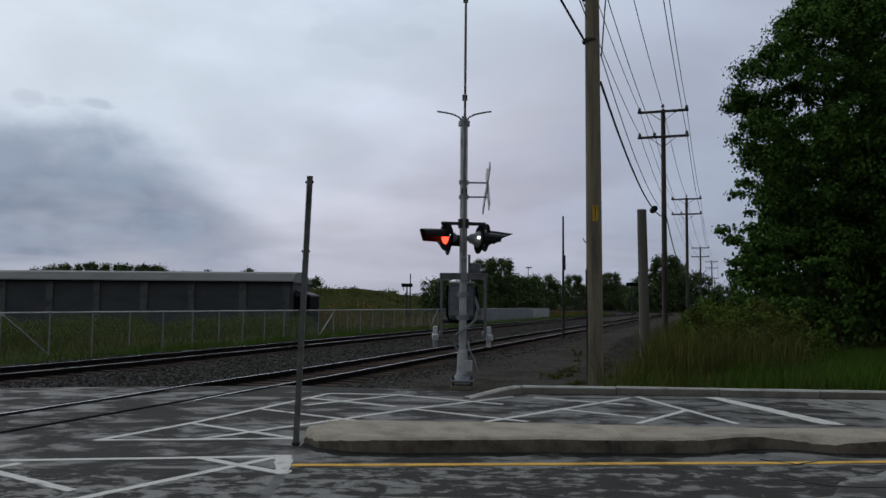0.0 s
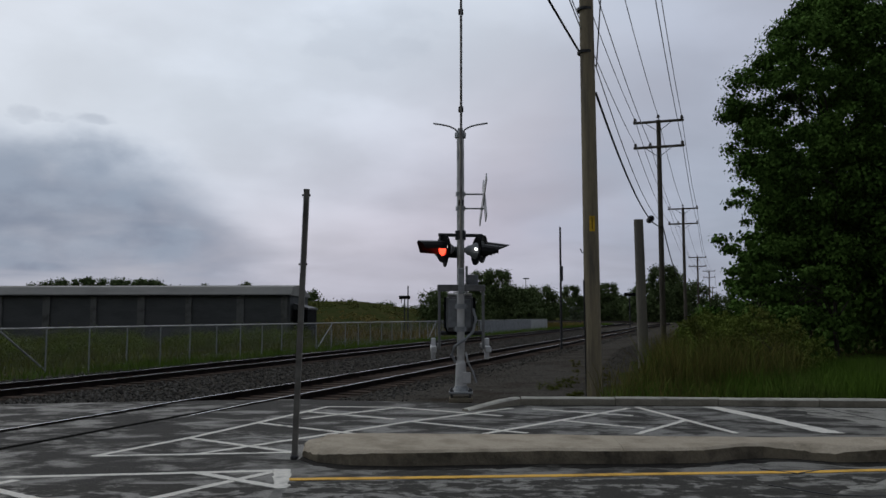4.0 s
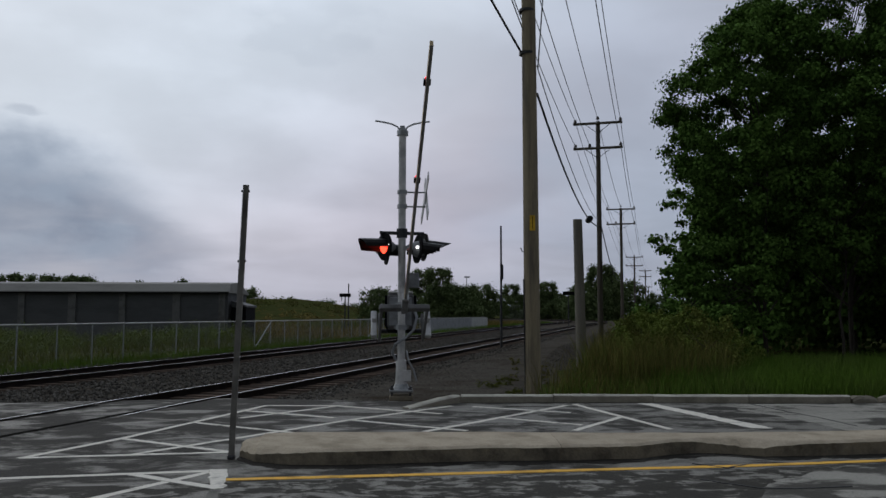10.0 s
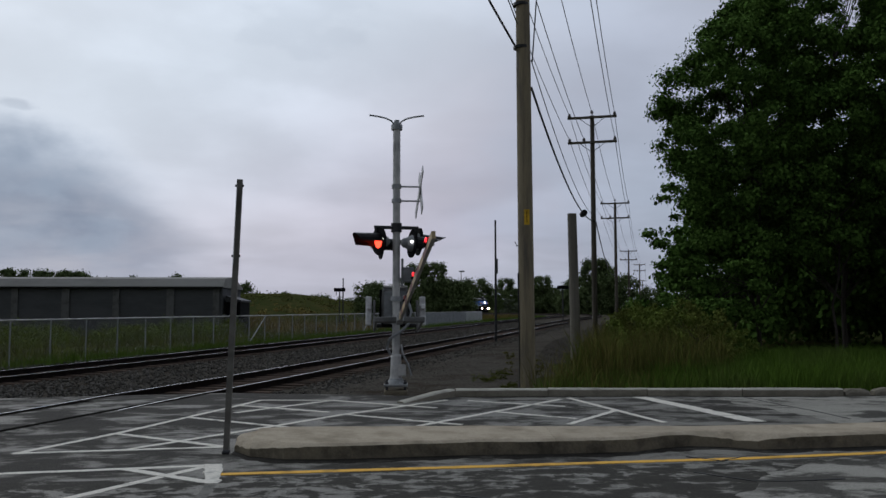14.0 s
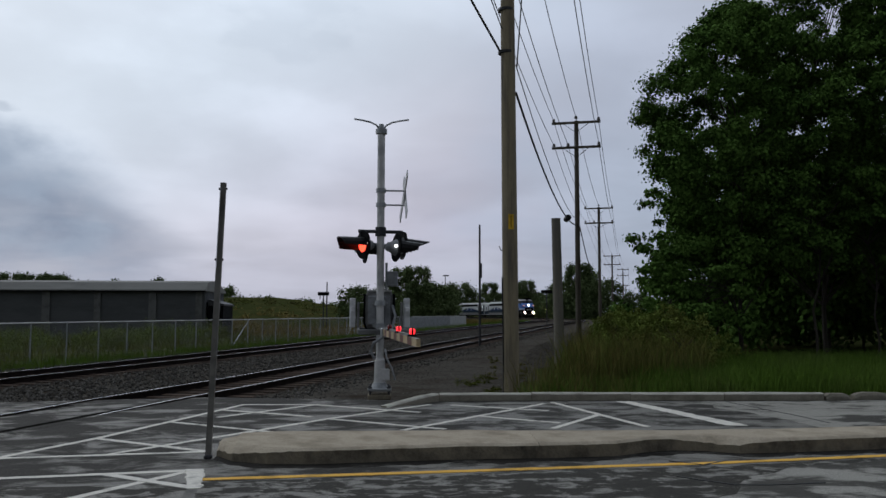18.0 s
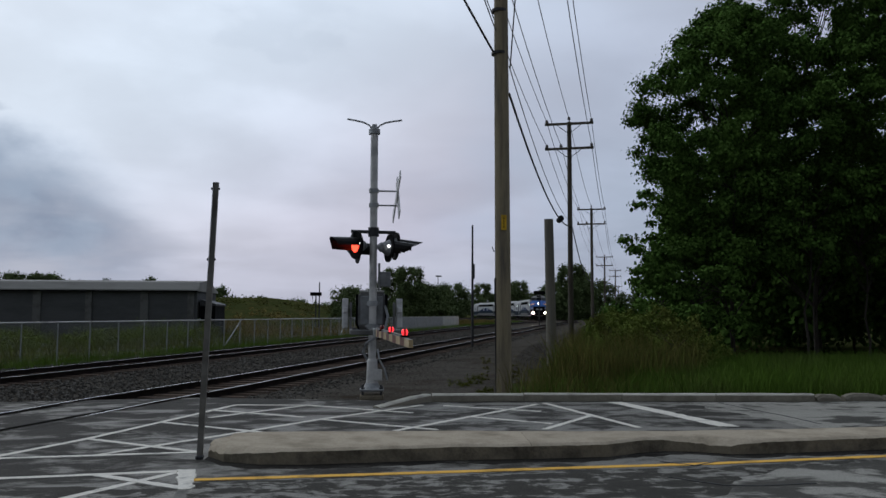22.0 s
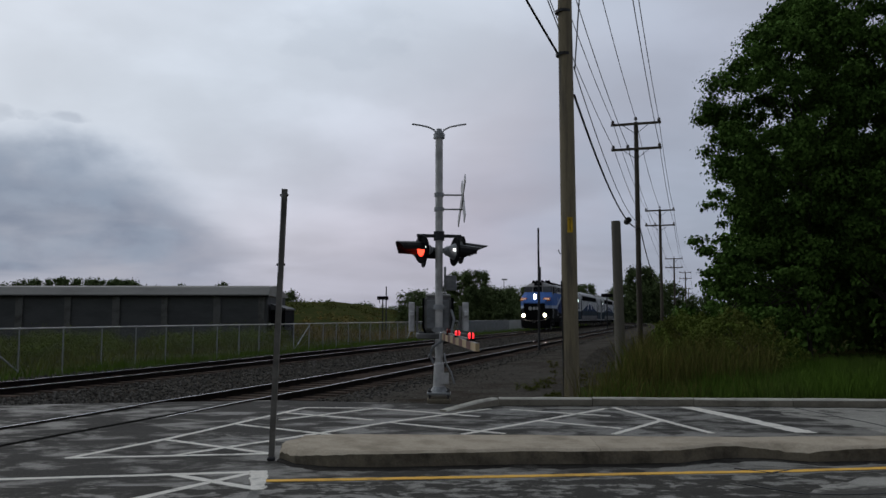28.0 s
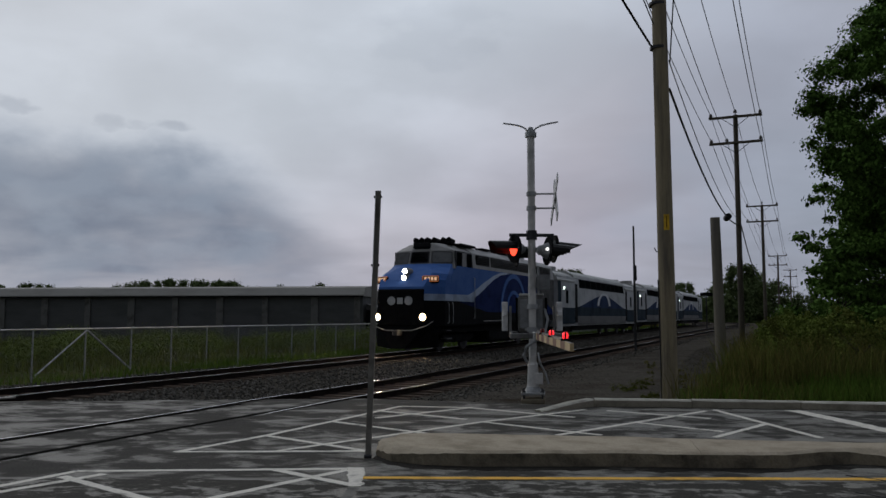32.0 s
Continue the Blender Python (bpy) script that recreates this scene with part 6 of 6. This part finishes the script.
def build_engine():
    """Front at y = 0.1, tail at y = -17.7; rails at z = 0."""
    e = thing("locomotive", label="blue and silver diesel passenger locomotive with lit headlights", category="locomotive")
    L, W = 17.7, 1.56
    bm = B()
    loft(bm, [[(-W, y, 1.3), (W, y, 1.3), (W, y, 3.72), (-W, y, 3.72)] for y in (-2.6, -L + 0.25)])
    part("cowl", bm, LOCO_NAVY, e, "dark navy full-width body")
    bm = B()
    loft(bm, [[(-W + 0.02, y, 3.72), (W - 0.02, y, 3.72), (W - 0.10, y, 4.42), (W - 0.5, y, 4.70), (0.5, y, 4.80), (-0.5, y, 4.80), (-W + 0.5, y, 4.70), (-W + 0.10, y, 4.42)] for y in (-4.3, -L + 0.25)])
    part("hood_roof", bm, LOCO_GREY, e, "silver-grey upper body and roof")

    def plan(front, y_front, side, y_side, z):
        return [(-W * 1.0 if side is None else -side, -4.32, z), (-W if side is None else -side, y_side, z), (-front, y_front, z), (front, y_front, z), (W if side is None else side, y_side, z), (W if side is None else side, -4.32, z)]
    low = [plan(1.05, 0.08, None, -1.0, z) for z in (1.1, 2.16)]
    bm = B()
    loft(bm, low)
    part("lower_nose", bm, BLACK, e, "black lower nose")
    bm = B()
    loft(bm, [plan(1.05, 0.08, 1.575, -1.0, 2.16), plan(1.05, 0.07, 1.575, -1.0, 2.44)])
    part("nose_stripe", bm, LOCO_PALE, e, "pale stripe round the nose")
    bm = B()
    loft(bm, [plan(1.05, 0.07, 1.572, -1.0, 2.44), plan(1.05, 0.04, 1.572, -1.02, 2.74), plan(1.12, -0.26, 1.57, -1.1, 3.05), plan(1.08, -0.68, 1.57, -1.3, 3.32), plan(0.85, -1.15, 1.47, -1.75, 3.56), plan(0.52, -1.64, 1.40, -2.1, 3.80)])
    nose = part("nose", bm, LOCO_BLUE, e, "bright blue sloping nose")
    bm = B()
    cab_low, cab_top = plan(0.52, -1.70, 1.50, -2.12, 3.60), plan(0.47, -1.92, 1.40, -2.28, 4.42)
    loft(bm, [cab_low, cab_top, plan(0.40, -2.15, 0.85, -2.5, 4.72), plan(0.30, -2.6, 0.5, -2.9, 4.80)])
    cab = part("cab", bm, LOCO_GREY, e, "silver-grey driving cab")
    for i, (u0, u1) in ((2, (0.03, 0.97)), (1, (0.03, 0.95)), (3, (0.05, 0.97))):
        quad = [cab_low[i], cab_low[i + 1], cab_top[i + 1], cab_top[i]]
        bm = B()
        face_plate(bm, quad, u0, u1, 0.27, 0.93, 0.012, (0, 1, 0))
        frame_ob = part("windscreen_frame", bm, DARK_STEEL, cab, "dark rubber window frame")
        # the side panes' pale look is put into their grey base colour
        bm = B()
        face_plate(bm, quad, u0 + 0.05, u1 - 0.05, 0.32, 0.88, 0.02, (0, 1, 0))
        part("windscreen", bm, DARK_GLASS if i == 2 else CAB_GLASS_SHEEN, cab, "dark cab windscreen" if i == 2 else "cab windscreen coloured grey for a pale reflection")
    bm = B()
    box(bm, (0.80, 0.5, 0.26), (-0.02, -2.12, 4.55), Matrix.Rotation(radians(28), 4, "X"), bevel=0.04)
    part("brow", bm, BLACK, cab, "sooty black brow over the windscreen")
    for sx in (-1, 1):
        for y0, y1 in ((-2.42, -2.95), (-3.05, -3.50), (-3.62, -4.16)):
            bm = B()
            side_plate(bm, [(y0, 3.62 if y1 > -3.4 else 3.66), (y1, 3.64), (y1, 4.33), (y0, 4.33)], sx * 1.46, 0.065)
            part("cab_window", bm, DARK_GLASS if y0 != -3.05 else LOCO_GREY, cab)
        bm = B()
        side_plate(bm, [(-2.34, 3.56), (-4.22, 3.56), (-4.22, 4.40), (-2.34, 4.40)], sx * 1.445, 0.065)
        part("window_surround", bm, DARK_STEEL, cab, "dark side window surround")
        bm = B()
        blue = [(-1.6, 2.45), (-3.6, 2.47), (-4.4, 2.68), (-5.4, 3.04), (-6.2, 3.28), (-7.0, 3.50), (-7.8, 3.66), (-8.4, 3.71), (-2.3, 3.71), (-2.1, 3.55), (-1.7, 3.30)]
        side_plate(bm, blue, sx * (W + 0.004), 0.012)
        part("blue_panel", bm, LOCO_BLUE, e, "bright blue flank panel")
        bm = B()
        side_plate(bm, [(-1.0, 2.16), (-3.4, 2.18), (-4.2, 2.30), (-5.0, 2.55), (-5.9, 2.90), (-6.9, 3.28), (-7.9, 3.55), (-9.4, 3.70), (-8.4, 3.71), (-7.8, 3.66), (-7.0, 3.50), (-6.2, 3.28), (-5.4, 3.04), (-4.4, 2.68), (-3.6, 2.47), (-1.0, 2.44)], sx * (W + 0.004), 0.014)
        part("white_wave", bm, LOCO_PALE, e, "pale sweeping stripe")
        bm = B()
        side_plate(bm, [(-12.5, 3.71), (-13.1, 3.45), (-14.2, 2.95), (-15.6, 2.35), (-17.4, 1.80), (-17.4, 3.71)], sx * (W + 0.004), 0.012)
        part("rear_panel", bm, ENGINE_MESH, e, "dark grey rear flank panel")
        for r0, r1, cy in ((2.05, 1.80, -9.95), (1.15, 0.95, -9.95)):
            bm = B()
            arc = [(cy + r0 * math.cos(a), 1.75 + r0 * math.sin(a) * 0.96) for a in (math.pi * i / 20 for i in range(21))] + [(cy + r1 * math.cos(a), 1.75 + r1 * math.sin(a) * 0.96) for a in (math.pi * i / 20 for i in range(20, -1, -1))]
            side_plate(bm, arc, sx * (W + 0.006), 0.014)
            part("arch_line", bm, LOCO_BLUE, e, "blue arch motif")
        bm = B()
        side_plate(bm, [(-1.02, 1.12), (-L + 0.3, 1.26), (-L + 0.3, 1.62), (-6.0, 1.72), (-2.4, 2.15), (-1.02, 2.15)], sx * (W + 0.004), 0.010)
        part("black_skirt", bm, BLACK, e, "black lower flank")
        for y0, y1 in ((-4.7, -6.45), (-6.7, -16.8)):
            bm = B()
            side_plate(bm, [(y0, 3.88), (y1, 3.88), (y1, 4.36), (y0, 4.36)], sx * (W - 0.07), 0.03)
            grille = part("grille", bm, BLACK if y1 > -7 else ENGINE_MESH, e, "dark air intake grille")
            bm = B()
            for q in range(5):
                box(bm, (0.05, y0 - y1 - 0.1, 0.02), (sx * (W - 0.03), (y0 + y1) / 2, 3.94 + 0.085 * q), Matrix.Rotation(radians(sx * 30), 4, "Y"))
            part("louvre", bm, DARK_STEEL, grille)
        for y, z0, z1 in ((-1.3, 1.2, 2.1), (-1.75, 1.2, 2.1), (-4.26, 1.4, 3.3)):
            bm = B()
            pipe(bm, [(sx * (W + 0.01), y, z0), (sx * (W + 0.07), y, z0 + 0.05), (sx * (W + 0.07), y, z1 - 0.05), (sx * (W + 0.01), y, z1)], 0.018, 5)
            part("grab_rail", bm, LOCO_WHITE, e)
        for z in (0.55, 0.9):
            bm = B()
            box(bm, (0.3, 0.5, 0.05), (sx * 1.40, -1.5, z), bevel=0.01)
            part("step", bm, DARK_STEEL, e)
        bm = B()
        pipe(bm, [(sx * (W + 0.03), -5.5, 1.28), (sx * (W + 0.03), -8.0, 1.30)], 0.025, 5)
        part("hand_rail", bm, LOCO_GREY, e)
        # number board on the nose's corner
        m = Matrix.Translation((sx * 1.14, -0.46, 3.02)) @ Matrix.Rotation(radians(-sx * 22), 4, "Z") @ Matrix.Rotation(radians(32), 4, "X")
        bm = B()
        box(bm, (0.74, 0.14, 0.36), (0, 0.04, 0), bevel=0.06)
        bmesh.ops.transform(bm, matrix=m, verts=bm.verts)
        board = part("number_board", bm, BLACK, nose, "black number board")
        bm = B()
        for k in range(4):
            box(bm, (0.10, 0.02, 0.17), (-0.21 + 0.14 * k, 0.112, 0), bevel=0.008)
        bmesh.ops.transform(bm, matrix=m, verts=bm.verts)
        part("board_bars", bm, AMBER_BAR, board, "lit amber bars")
        bm = B()
        for size, at in (((0.64, 0.016, 0.022), (0, 0.110, 0.135)), ((0.64, 0.016, 0.022), (0, 0.110, -0.135)), ((0.022, 0.016, 0.25), (0.33, 0.110, 0)), ((0.022, 0.016, 0.25), (-0.33, 0.110, 0))):
            box(bm, size, at)
        bmesh.ops.transform(bm, matrix=m, verts=bm.verts)
        part("board_rim", bm, AMBER_RIM, board, "orange rim of the board")
    bm = B()
    loft(bm, [[(-1.07, -0.1, 1.12), (1.07, -0.1, 1.12), (1.07, -0.1, 2.72), (-1.07, -0.1, 2.72)], [(-1.07, 0.10, 1.12), (1.07, 0.10, 1.12), (1.07, 0.09, 2.62), (-1.07, 0.09, 2.62)], [(-1.0, 0.13, 1.15), (1.0, 0.13, 1.15), (1.0, 0.12, 2.58), (-1.0, 0.12, 2.58)]])
    mask = part("nose_mask", bm, BLACK, e, "black lower nose panel")
    for k, px in enumerate((0.40, 0.0, -0.40)):
        bm = B()
        n = 20 if k != 1 else 4
        ring = [(px + 0.185 * math.cos(math.tau * i / n + 0.785), 2.15 + 0.185 * math.sin(math.tau * i / n + 0.785)) for i in range(n)]
        loft(bm, [[(x, 0.11, z) for x, z in ring], [(x, 0.14, z) for x, z in ring]])
        part("emblem", bm, COACH_WHITE, mask, "plain white emblem shape")
    for z, y in ((3.13, -0.25), (3.42, -0.33)):
        bm = B()
        rod(bm, (0, y - 0.5, z), (0, y + 0.02, z), 0.15, 0.14, 18)
        ring = part("headlight_ring", bm, LOCO_GREY, nose, "grey headlight ring")
        bm = B()
        rod(bm, (0, y + 0.01, z), (0, y + 0.024, z), 0.112, 0.110, 18)
        part("headlight", bm, HEADLIGHT, ring, "bright white headlight")
    for px in (-1.06, 1.06):
        bm = B()
        rod(bm, (px, -0.2, 1.47), (px, 0.145, 1.47), 0.17, 0.17, 16)
        can = part("lamp_can", bm, BLACK, e)
        bm = B()
        rod(bm, (px, 0.145, 1.47), (px, 0.160, 1.47), 0.12, 0.115, 16)
        part("ditch_light", bm, DITCH, can, "bright warm ditch light")
        # added glowing ring that imitates the warm glare round the lamp
        bm = B()
        rod(bm, (px, 0.140, 1.47), (px, 0.152, 1.47), 0.165, 0.160, 20)
        part("glare_ring", bm, GLARE_RING, can, "warm glowing ring added for the lamp's glare")
    bm = B()
    for y in (-6.0, -9.0, -12.0, -14.6):
        rod(bm, (0, y, 4.78), (0, y, 4.92), 0.62, 0.58, 18)
    part("roof_fan", bm, LOCO_GREY, e, "grey roof fan housings")
    bm = B()
    for px, py, ln in ((0.55, -2.75, 0.5), (0.25, -2.8, 0.6), (-0.05, -2.7, 0.45), (-0.35, -2.9, 0.7), (-0.7, -3.0, 0.5), (-0.95, -3.1, 0.6)):
        rod(bm, (px, py, 4.66), (px, py, 4.92), 0.045)
        rod(bm, (px, py + ln * 0.5, 4.93), (px, py - ln * 0.5, 4.93), 0.13, 0.07, 8)
    box(bm, (1.9, 0.5, 0.14), (-0.15, -3.0, 4.80), bevel=0.03)
    part("horn_cluster", bm, BLACK, e, "black horns and roof gear")
    for at, size in (((-0.95, -4.6, 4.78), (0.5, 1.8, 0.12)), ((-0.9, -7.2, 4.80), (0.4, 1.2, 0.10)), ((-0.9, -10.2, 4.80), (0.4, 2.0, 0.10)), ((0.6, -5, 4.84), (0.5, 1.5, 0.14))):
        bm = B()
        box(bm, size, at, bevel=0.03)
        part("roof_hatch", bm, BLACK, e, "black roof hatch")
    bm = B()
    box(bm, (2.7, L - 0.9, 0.5), (0, -L / 2, 1.05), bevel=0.03)
    part("underframe", bm, BLACK, e, "black underframe")
    bm = B()
    box(bm, (2.7, 4.6, 0.75), (0, -L / 2 - 0.2, 0.62), bevel=0.12)
    part("fuel_tank", bm, BLACK, e, "black fuel tank")
    bm = B()
    loft(bm, [[(-1.45, -0.6, 0.22), (1.45, -0.6, 0.22), (1.5, -0.5, 1.12), (-1.5, -0.5, 1.12)], [(-0.3, 0.28, 0.16), (0.3, 0.28, 0.16), (1.1, 0.06, 1.12), (-1.1, 0.06, 1.12)]])
    part("pilot", bm, BLACK, e, "black pilot plough")
    bm = B()
    pipe(bm, [(-1.35, -0.25, 1.30), (-1.2, 0.16, 1.10), (-0.6, 0.24, 0.92), (0.6, 0.24, 0.92), (1.2, 0.16, 1.10), (1.35, -0.25, 1.30)], 0.018, 5)
    part("uncoupling_lever", bm, LOCO_GREY, e, "thin pale uncoupling rod")
    bm = B()
    box(bm, (0.24, 0.6, 0.24), (0, 0.3, 0.82), bevel=0.03)
    part("coupler", bm, DARK_STEEL, e)
    bogie(e, -3.5)
    bogie(e, -L + 3.5)
    return e


def build_coach():
    """Front at y = 0, tail at y = -25.6; taller in its middle than at its ends."""
    c = thing("coach", label="silver commuter coach with a navy arch motif and dark upper windows", category="train coach", group="coaches")
    L, W = 25.6, 1.53
    bm = B()
    loft(bm, [[(-W + 0.05, y, 0.80), (W - 0.05, y, 0.80), (W, y, 1.2), (W, y, 3.30), (W - 0.06, y, 4.0), (-W + 0.06, y, 4.0), (-W, y, 3.30), (-W, y, 1.2)] for y in (-0.1, -L + 0.1)])
    part("body", bm, COACH_WHITE, c, "silver-white car body")
    bm = B()
    loft(bm, [[(-W + 0.03, y, 3.98), (W - 0.03, y, 3.98), (W - 0.12, y, 4.20), (W - 0.7, y, 4.48), (-W + 0.7, y, 4.48), (-W + 0.12, y, 4.20)] for y in (-4.2, -L + 4.9)])
    part("roof", bm, ROOF_PALE, c, "pale raised roof")
    for y0, y1 in ((0.0, -4.2), (-L + 4.9, -L)):
        bm = B()
        loft(bm, [[(-W - 0.03, y, 3.66), (W + 0.03, y, 3.66), (W + 0.03, y, 3.74), (W - 0.25, y, 4.12), (W - 0.8, y, 4.34), (-W + 0.8, y, 4.34), (-W + 0.25, y, 4.12), (-W - 0.03, y, 3.74)] for y in (y0, y1)])
        part("end_roof", bm, ROOF_PALE, c, "pale curved end roof")
    for y, h in ((-2.2, 0.24), (-3.2, 0.34), (-L + 2.4, 0.28), (-11, 0.14)):
        bm = B()
        box(bm, (0.9, 0.7, h), (0, y, 4.38 + h / 2), bevel=0.05)
        part("roof_unit", bm, LOCO_GREY, c)
    for sx in (-1, 1):
        x = sx * (W + 0.002)
        bm = B()
        side_plate(bm, [(-4.9, 1.45), (-20.9, 1.45), (-20.9, 2.05), (-4.9, 2.05)], x, 0.010)
        part("slate_band", bm, COACH_SLATE, c, "dark slate lower band")
        bm = B()
        side_plate(bm, [(-4.9, 0.86), (-20.9, 0.86), (-20.9, 1.45), (-4.9, 1.45)], x, 0.008)
        part("lower_band", bm, COACH_DUSTY, c, "dusty grey lower side")
        for y0, y1 in ((-0.15, -4.2), (-21.6, -L + 0.15)):
            bm = B()
            side_plate(bm, [(y0, 0.95), (y1, 0.95), (y1, 1.98), (y0, 1.98)], x, 0.010)
            part("end_band", bm, COACH_SLATE, c, "dark slate panel below the end window")
        bm = B()
        side_plate(bm, [(-5.2, 2.05), (-20.4, 2.05), (-18.6, 2.30), (-16.6, 2.62), (-14.8, 2.86), (-13.6, 3.02), (-12.8, 3.06), (-12.0, 3.02), (-10.8, 2.86), (-9.0, 2.62), (-7.0, 2.30)], x, 0.010)
        part("arch_panel", bm, COACH_BLUE, c, "navy hill-shaped motif")
        bm = B()
        ring = [math.pi * i / 14 for i in range(15)]
        arc = [(-12.8 + 2.2 * math.cos(a), 2.2 + 0.95 * math.sin(a)) for a in ring] + [(-12.8 + 1.6 * math.cos(a), 2.2 + 0.80 * math.sin(a)) for a in ring[::-1]]
        side_plate(bm, arc, sx * (W + 0.014), 0.010)
        part("arch_line", bm, LOCO_WHITE, c, "white arch line")
        # upper window strip
        quad = [(sx * (W + 0.004), -5.4, 3.34), (sx * (W + 0.004), -20.2, 3.34), (sx * (W - 0.046), -20.2, 3.94), (sx * (W - 0.046), -5.4, 3.94)]
        bm = B()
        face_plate(bm, quad, 0, 1, 0, 1, 0.012, (sx, 0, 0), 0.01)
        strip = part("window_strip", bm, BLACK, c, "black window strip")
        for k in range(9):
            bm = B()
            face_plate(bm, quad, 0.012 + k * 0.1095, 0.105 + k * 0.1095, 0.12, 0.9, 0.024, (sx, 0, 0), 0.08)
            part("window", bm, DARK_GLASS, strip)
        for y in (-4.25, -20.95):
            bm = B()
            side_plate(bm, [(y, 1.0), (y - 0.62, 1.0), (y - 0.62, 3.56), (y, 3.56)], sx * (W + 0.004), 0.012)
            part("door", bm, BLACK, c, "dark recessed sliding door")
        for y in (-2.0, -L + 2.6):
            bm = B()
            side_plate(bm, [(y, 2.25), (y - 0.5, 2.25), (y - 0.5, 3.1), (y, 3.1)], sx * (W + 0.004), 0.02)
            part("end_window", bm, DARK_GLASS, c)
        bm = B()
        side_plate(bm, [(-0.12, 0.95), (-0.85, 0.95), (-0.85, 3.64), (-0.12, 3.64)], sx * (W + 0.004), 0.014)
        part("end_pillar", bm, COACH_SLATE, c, "dark end pillar")
        bm = B()
        rod(bm, (sx * (W + 0.01), -1.5, 3.22), (sx * (W + 0.06), -1.5, 3.22), 0.09, seg=12)
        part("door_lamp", bm, DOOR_LAMP, c, "lit white marker lamp")
    bm = B()
    box(bm, (1.4, L + 0.5, 2.6), (0, -L / 2, 2.3))
    part("gangway", bm, BLACK, c, "black gangway bellows")
    bm = B()
    box(bm, (2.6, L - 9, 0.5), (0, -L / 2, 0.72), bevel=0.06)
    part("underframe", bm, BLACK, c)
    bogie(c, -3.4)
    bogie(c, -L + 3.4)
    return c


build_ground()
build_road()
build_markings()
build_kerbs()
build_tracks()
build_signal()
gate_arm = build_gate()
build_sign_post()
build_poles()
build_wires()
build_fence()
build_shed()
build_board(-7.0, 98.0, 3.8, 1.35, True)
build_board(20.6, 101.0, 4.2, 1.45, False)
build_street_lamp(13.8, 178.0)
build_hill()
build_trees()
build_grass()
engine = build_engine()
coach = build_coach()
coaches = [coach] + [copy_thing(coach, pose(0, 0, 0)) for _ in range(2)]
build_stones()


# ---- what moves ----
def front_at(t):
    """How far up the far track the front of the train stands."""
    if t >= 17.5:
        return 133.8 + 12.3 * (24.0 - t)
    return 133.8 + 12.3 * 6.5 + 16.0 * (17.5 - t)


def car_pose(s, length):
    a, _ = line_point(s + 3.4)
    b, _ = line_point(s + length - 3.4)
    d = (a - b).normalized()
    p = a + d * 3.4
    return pose(p.x, p.y, 0.03 + grade(s + length / 2), 0, 0, math.degrees(math.atan2(-d.x, d.y)))


def motions():
    swing = [(0.0, 88.7), (6.0, 87.8), (6.6, 86.5), (7.0, 82.5), (7.5, 64.0), (8.0, 48.0), (8.5, 43.0), (9.0, 38.9), (9.5, 34.6), (10.0, 31.4), (10.5, 28.1), (11.0, 25.0), (11.5, 22.0), (12.0, 19.2),
             (13.0, 14.2), (14.0, 9.4), (14.5, 7.0), (15.5, 3.6), (16.5, 1.4), (17.5, 0.3), (19.0, 0.2), (32.0, 0.2)]
    walk(gate_arm, [(t, pose(*ARM_PIVOT, 0, -a, ARM_TURN)) for t, a in swing])
    times = [float(i) for i in range(33)]
    walk(engine, [(t, car_pose(front_at(t), 17.7)) for t in times])
    for n, car in enumerate(coaches):
        walk(car, [(t, car_pose(front_at(t) + 18.3 + 26.2 * n, 25.6)) for t in times])


motions()
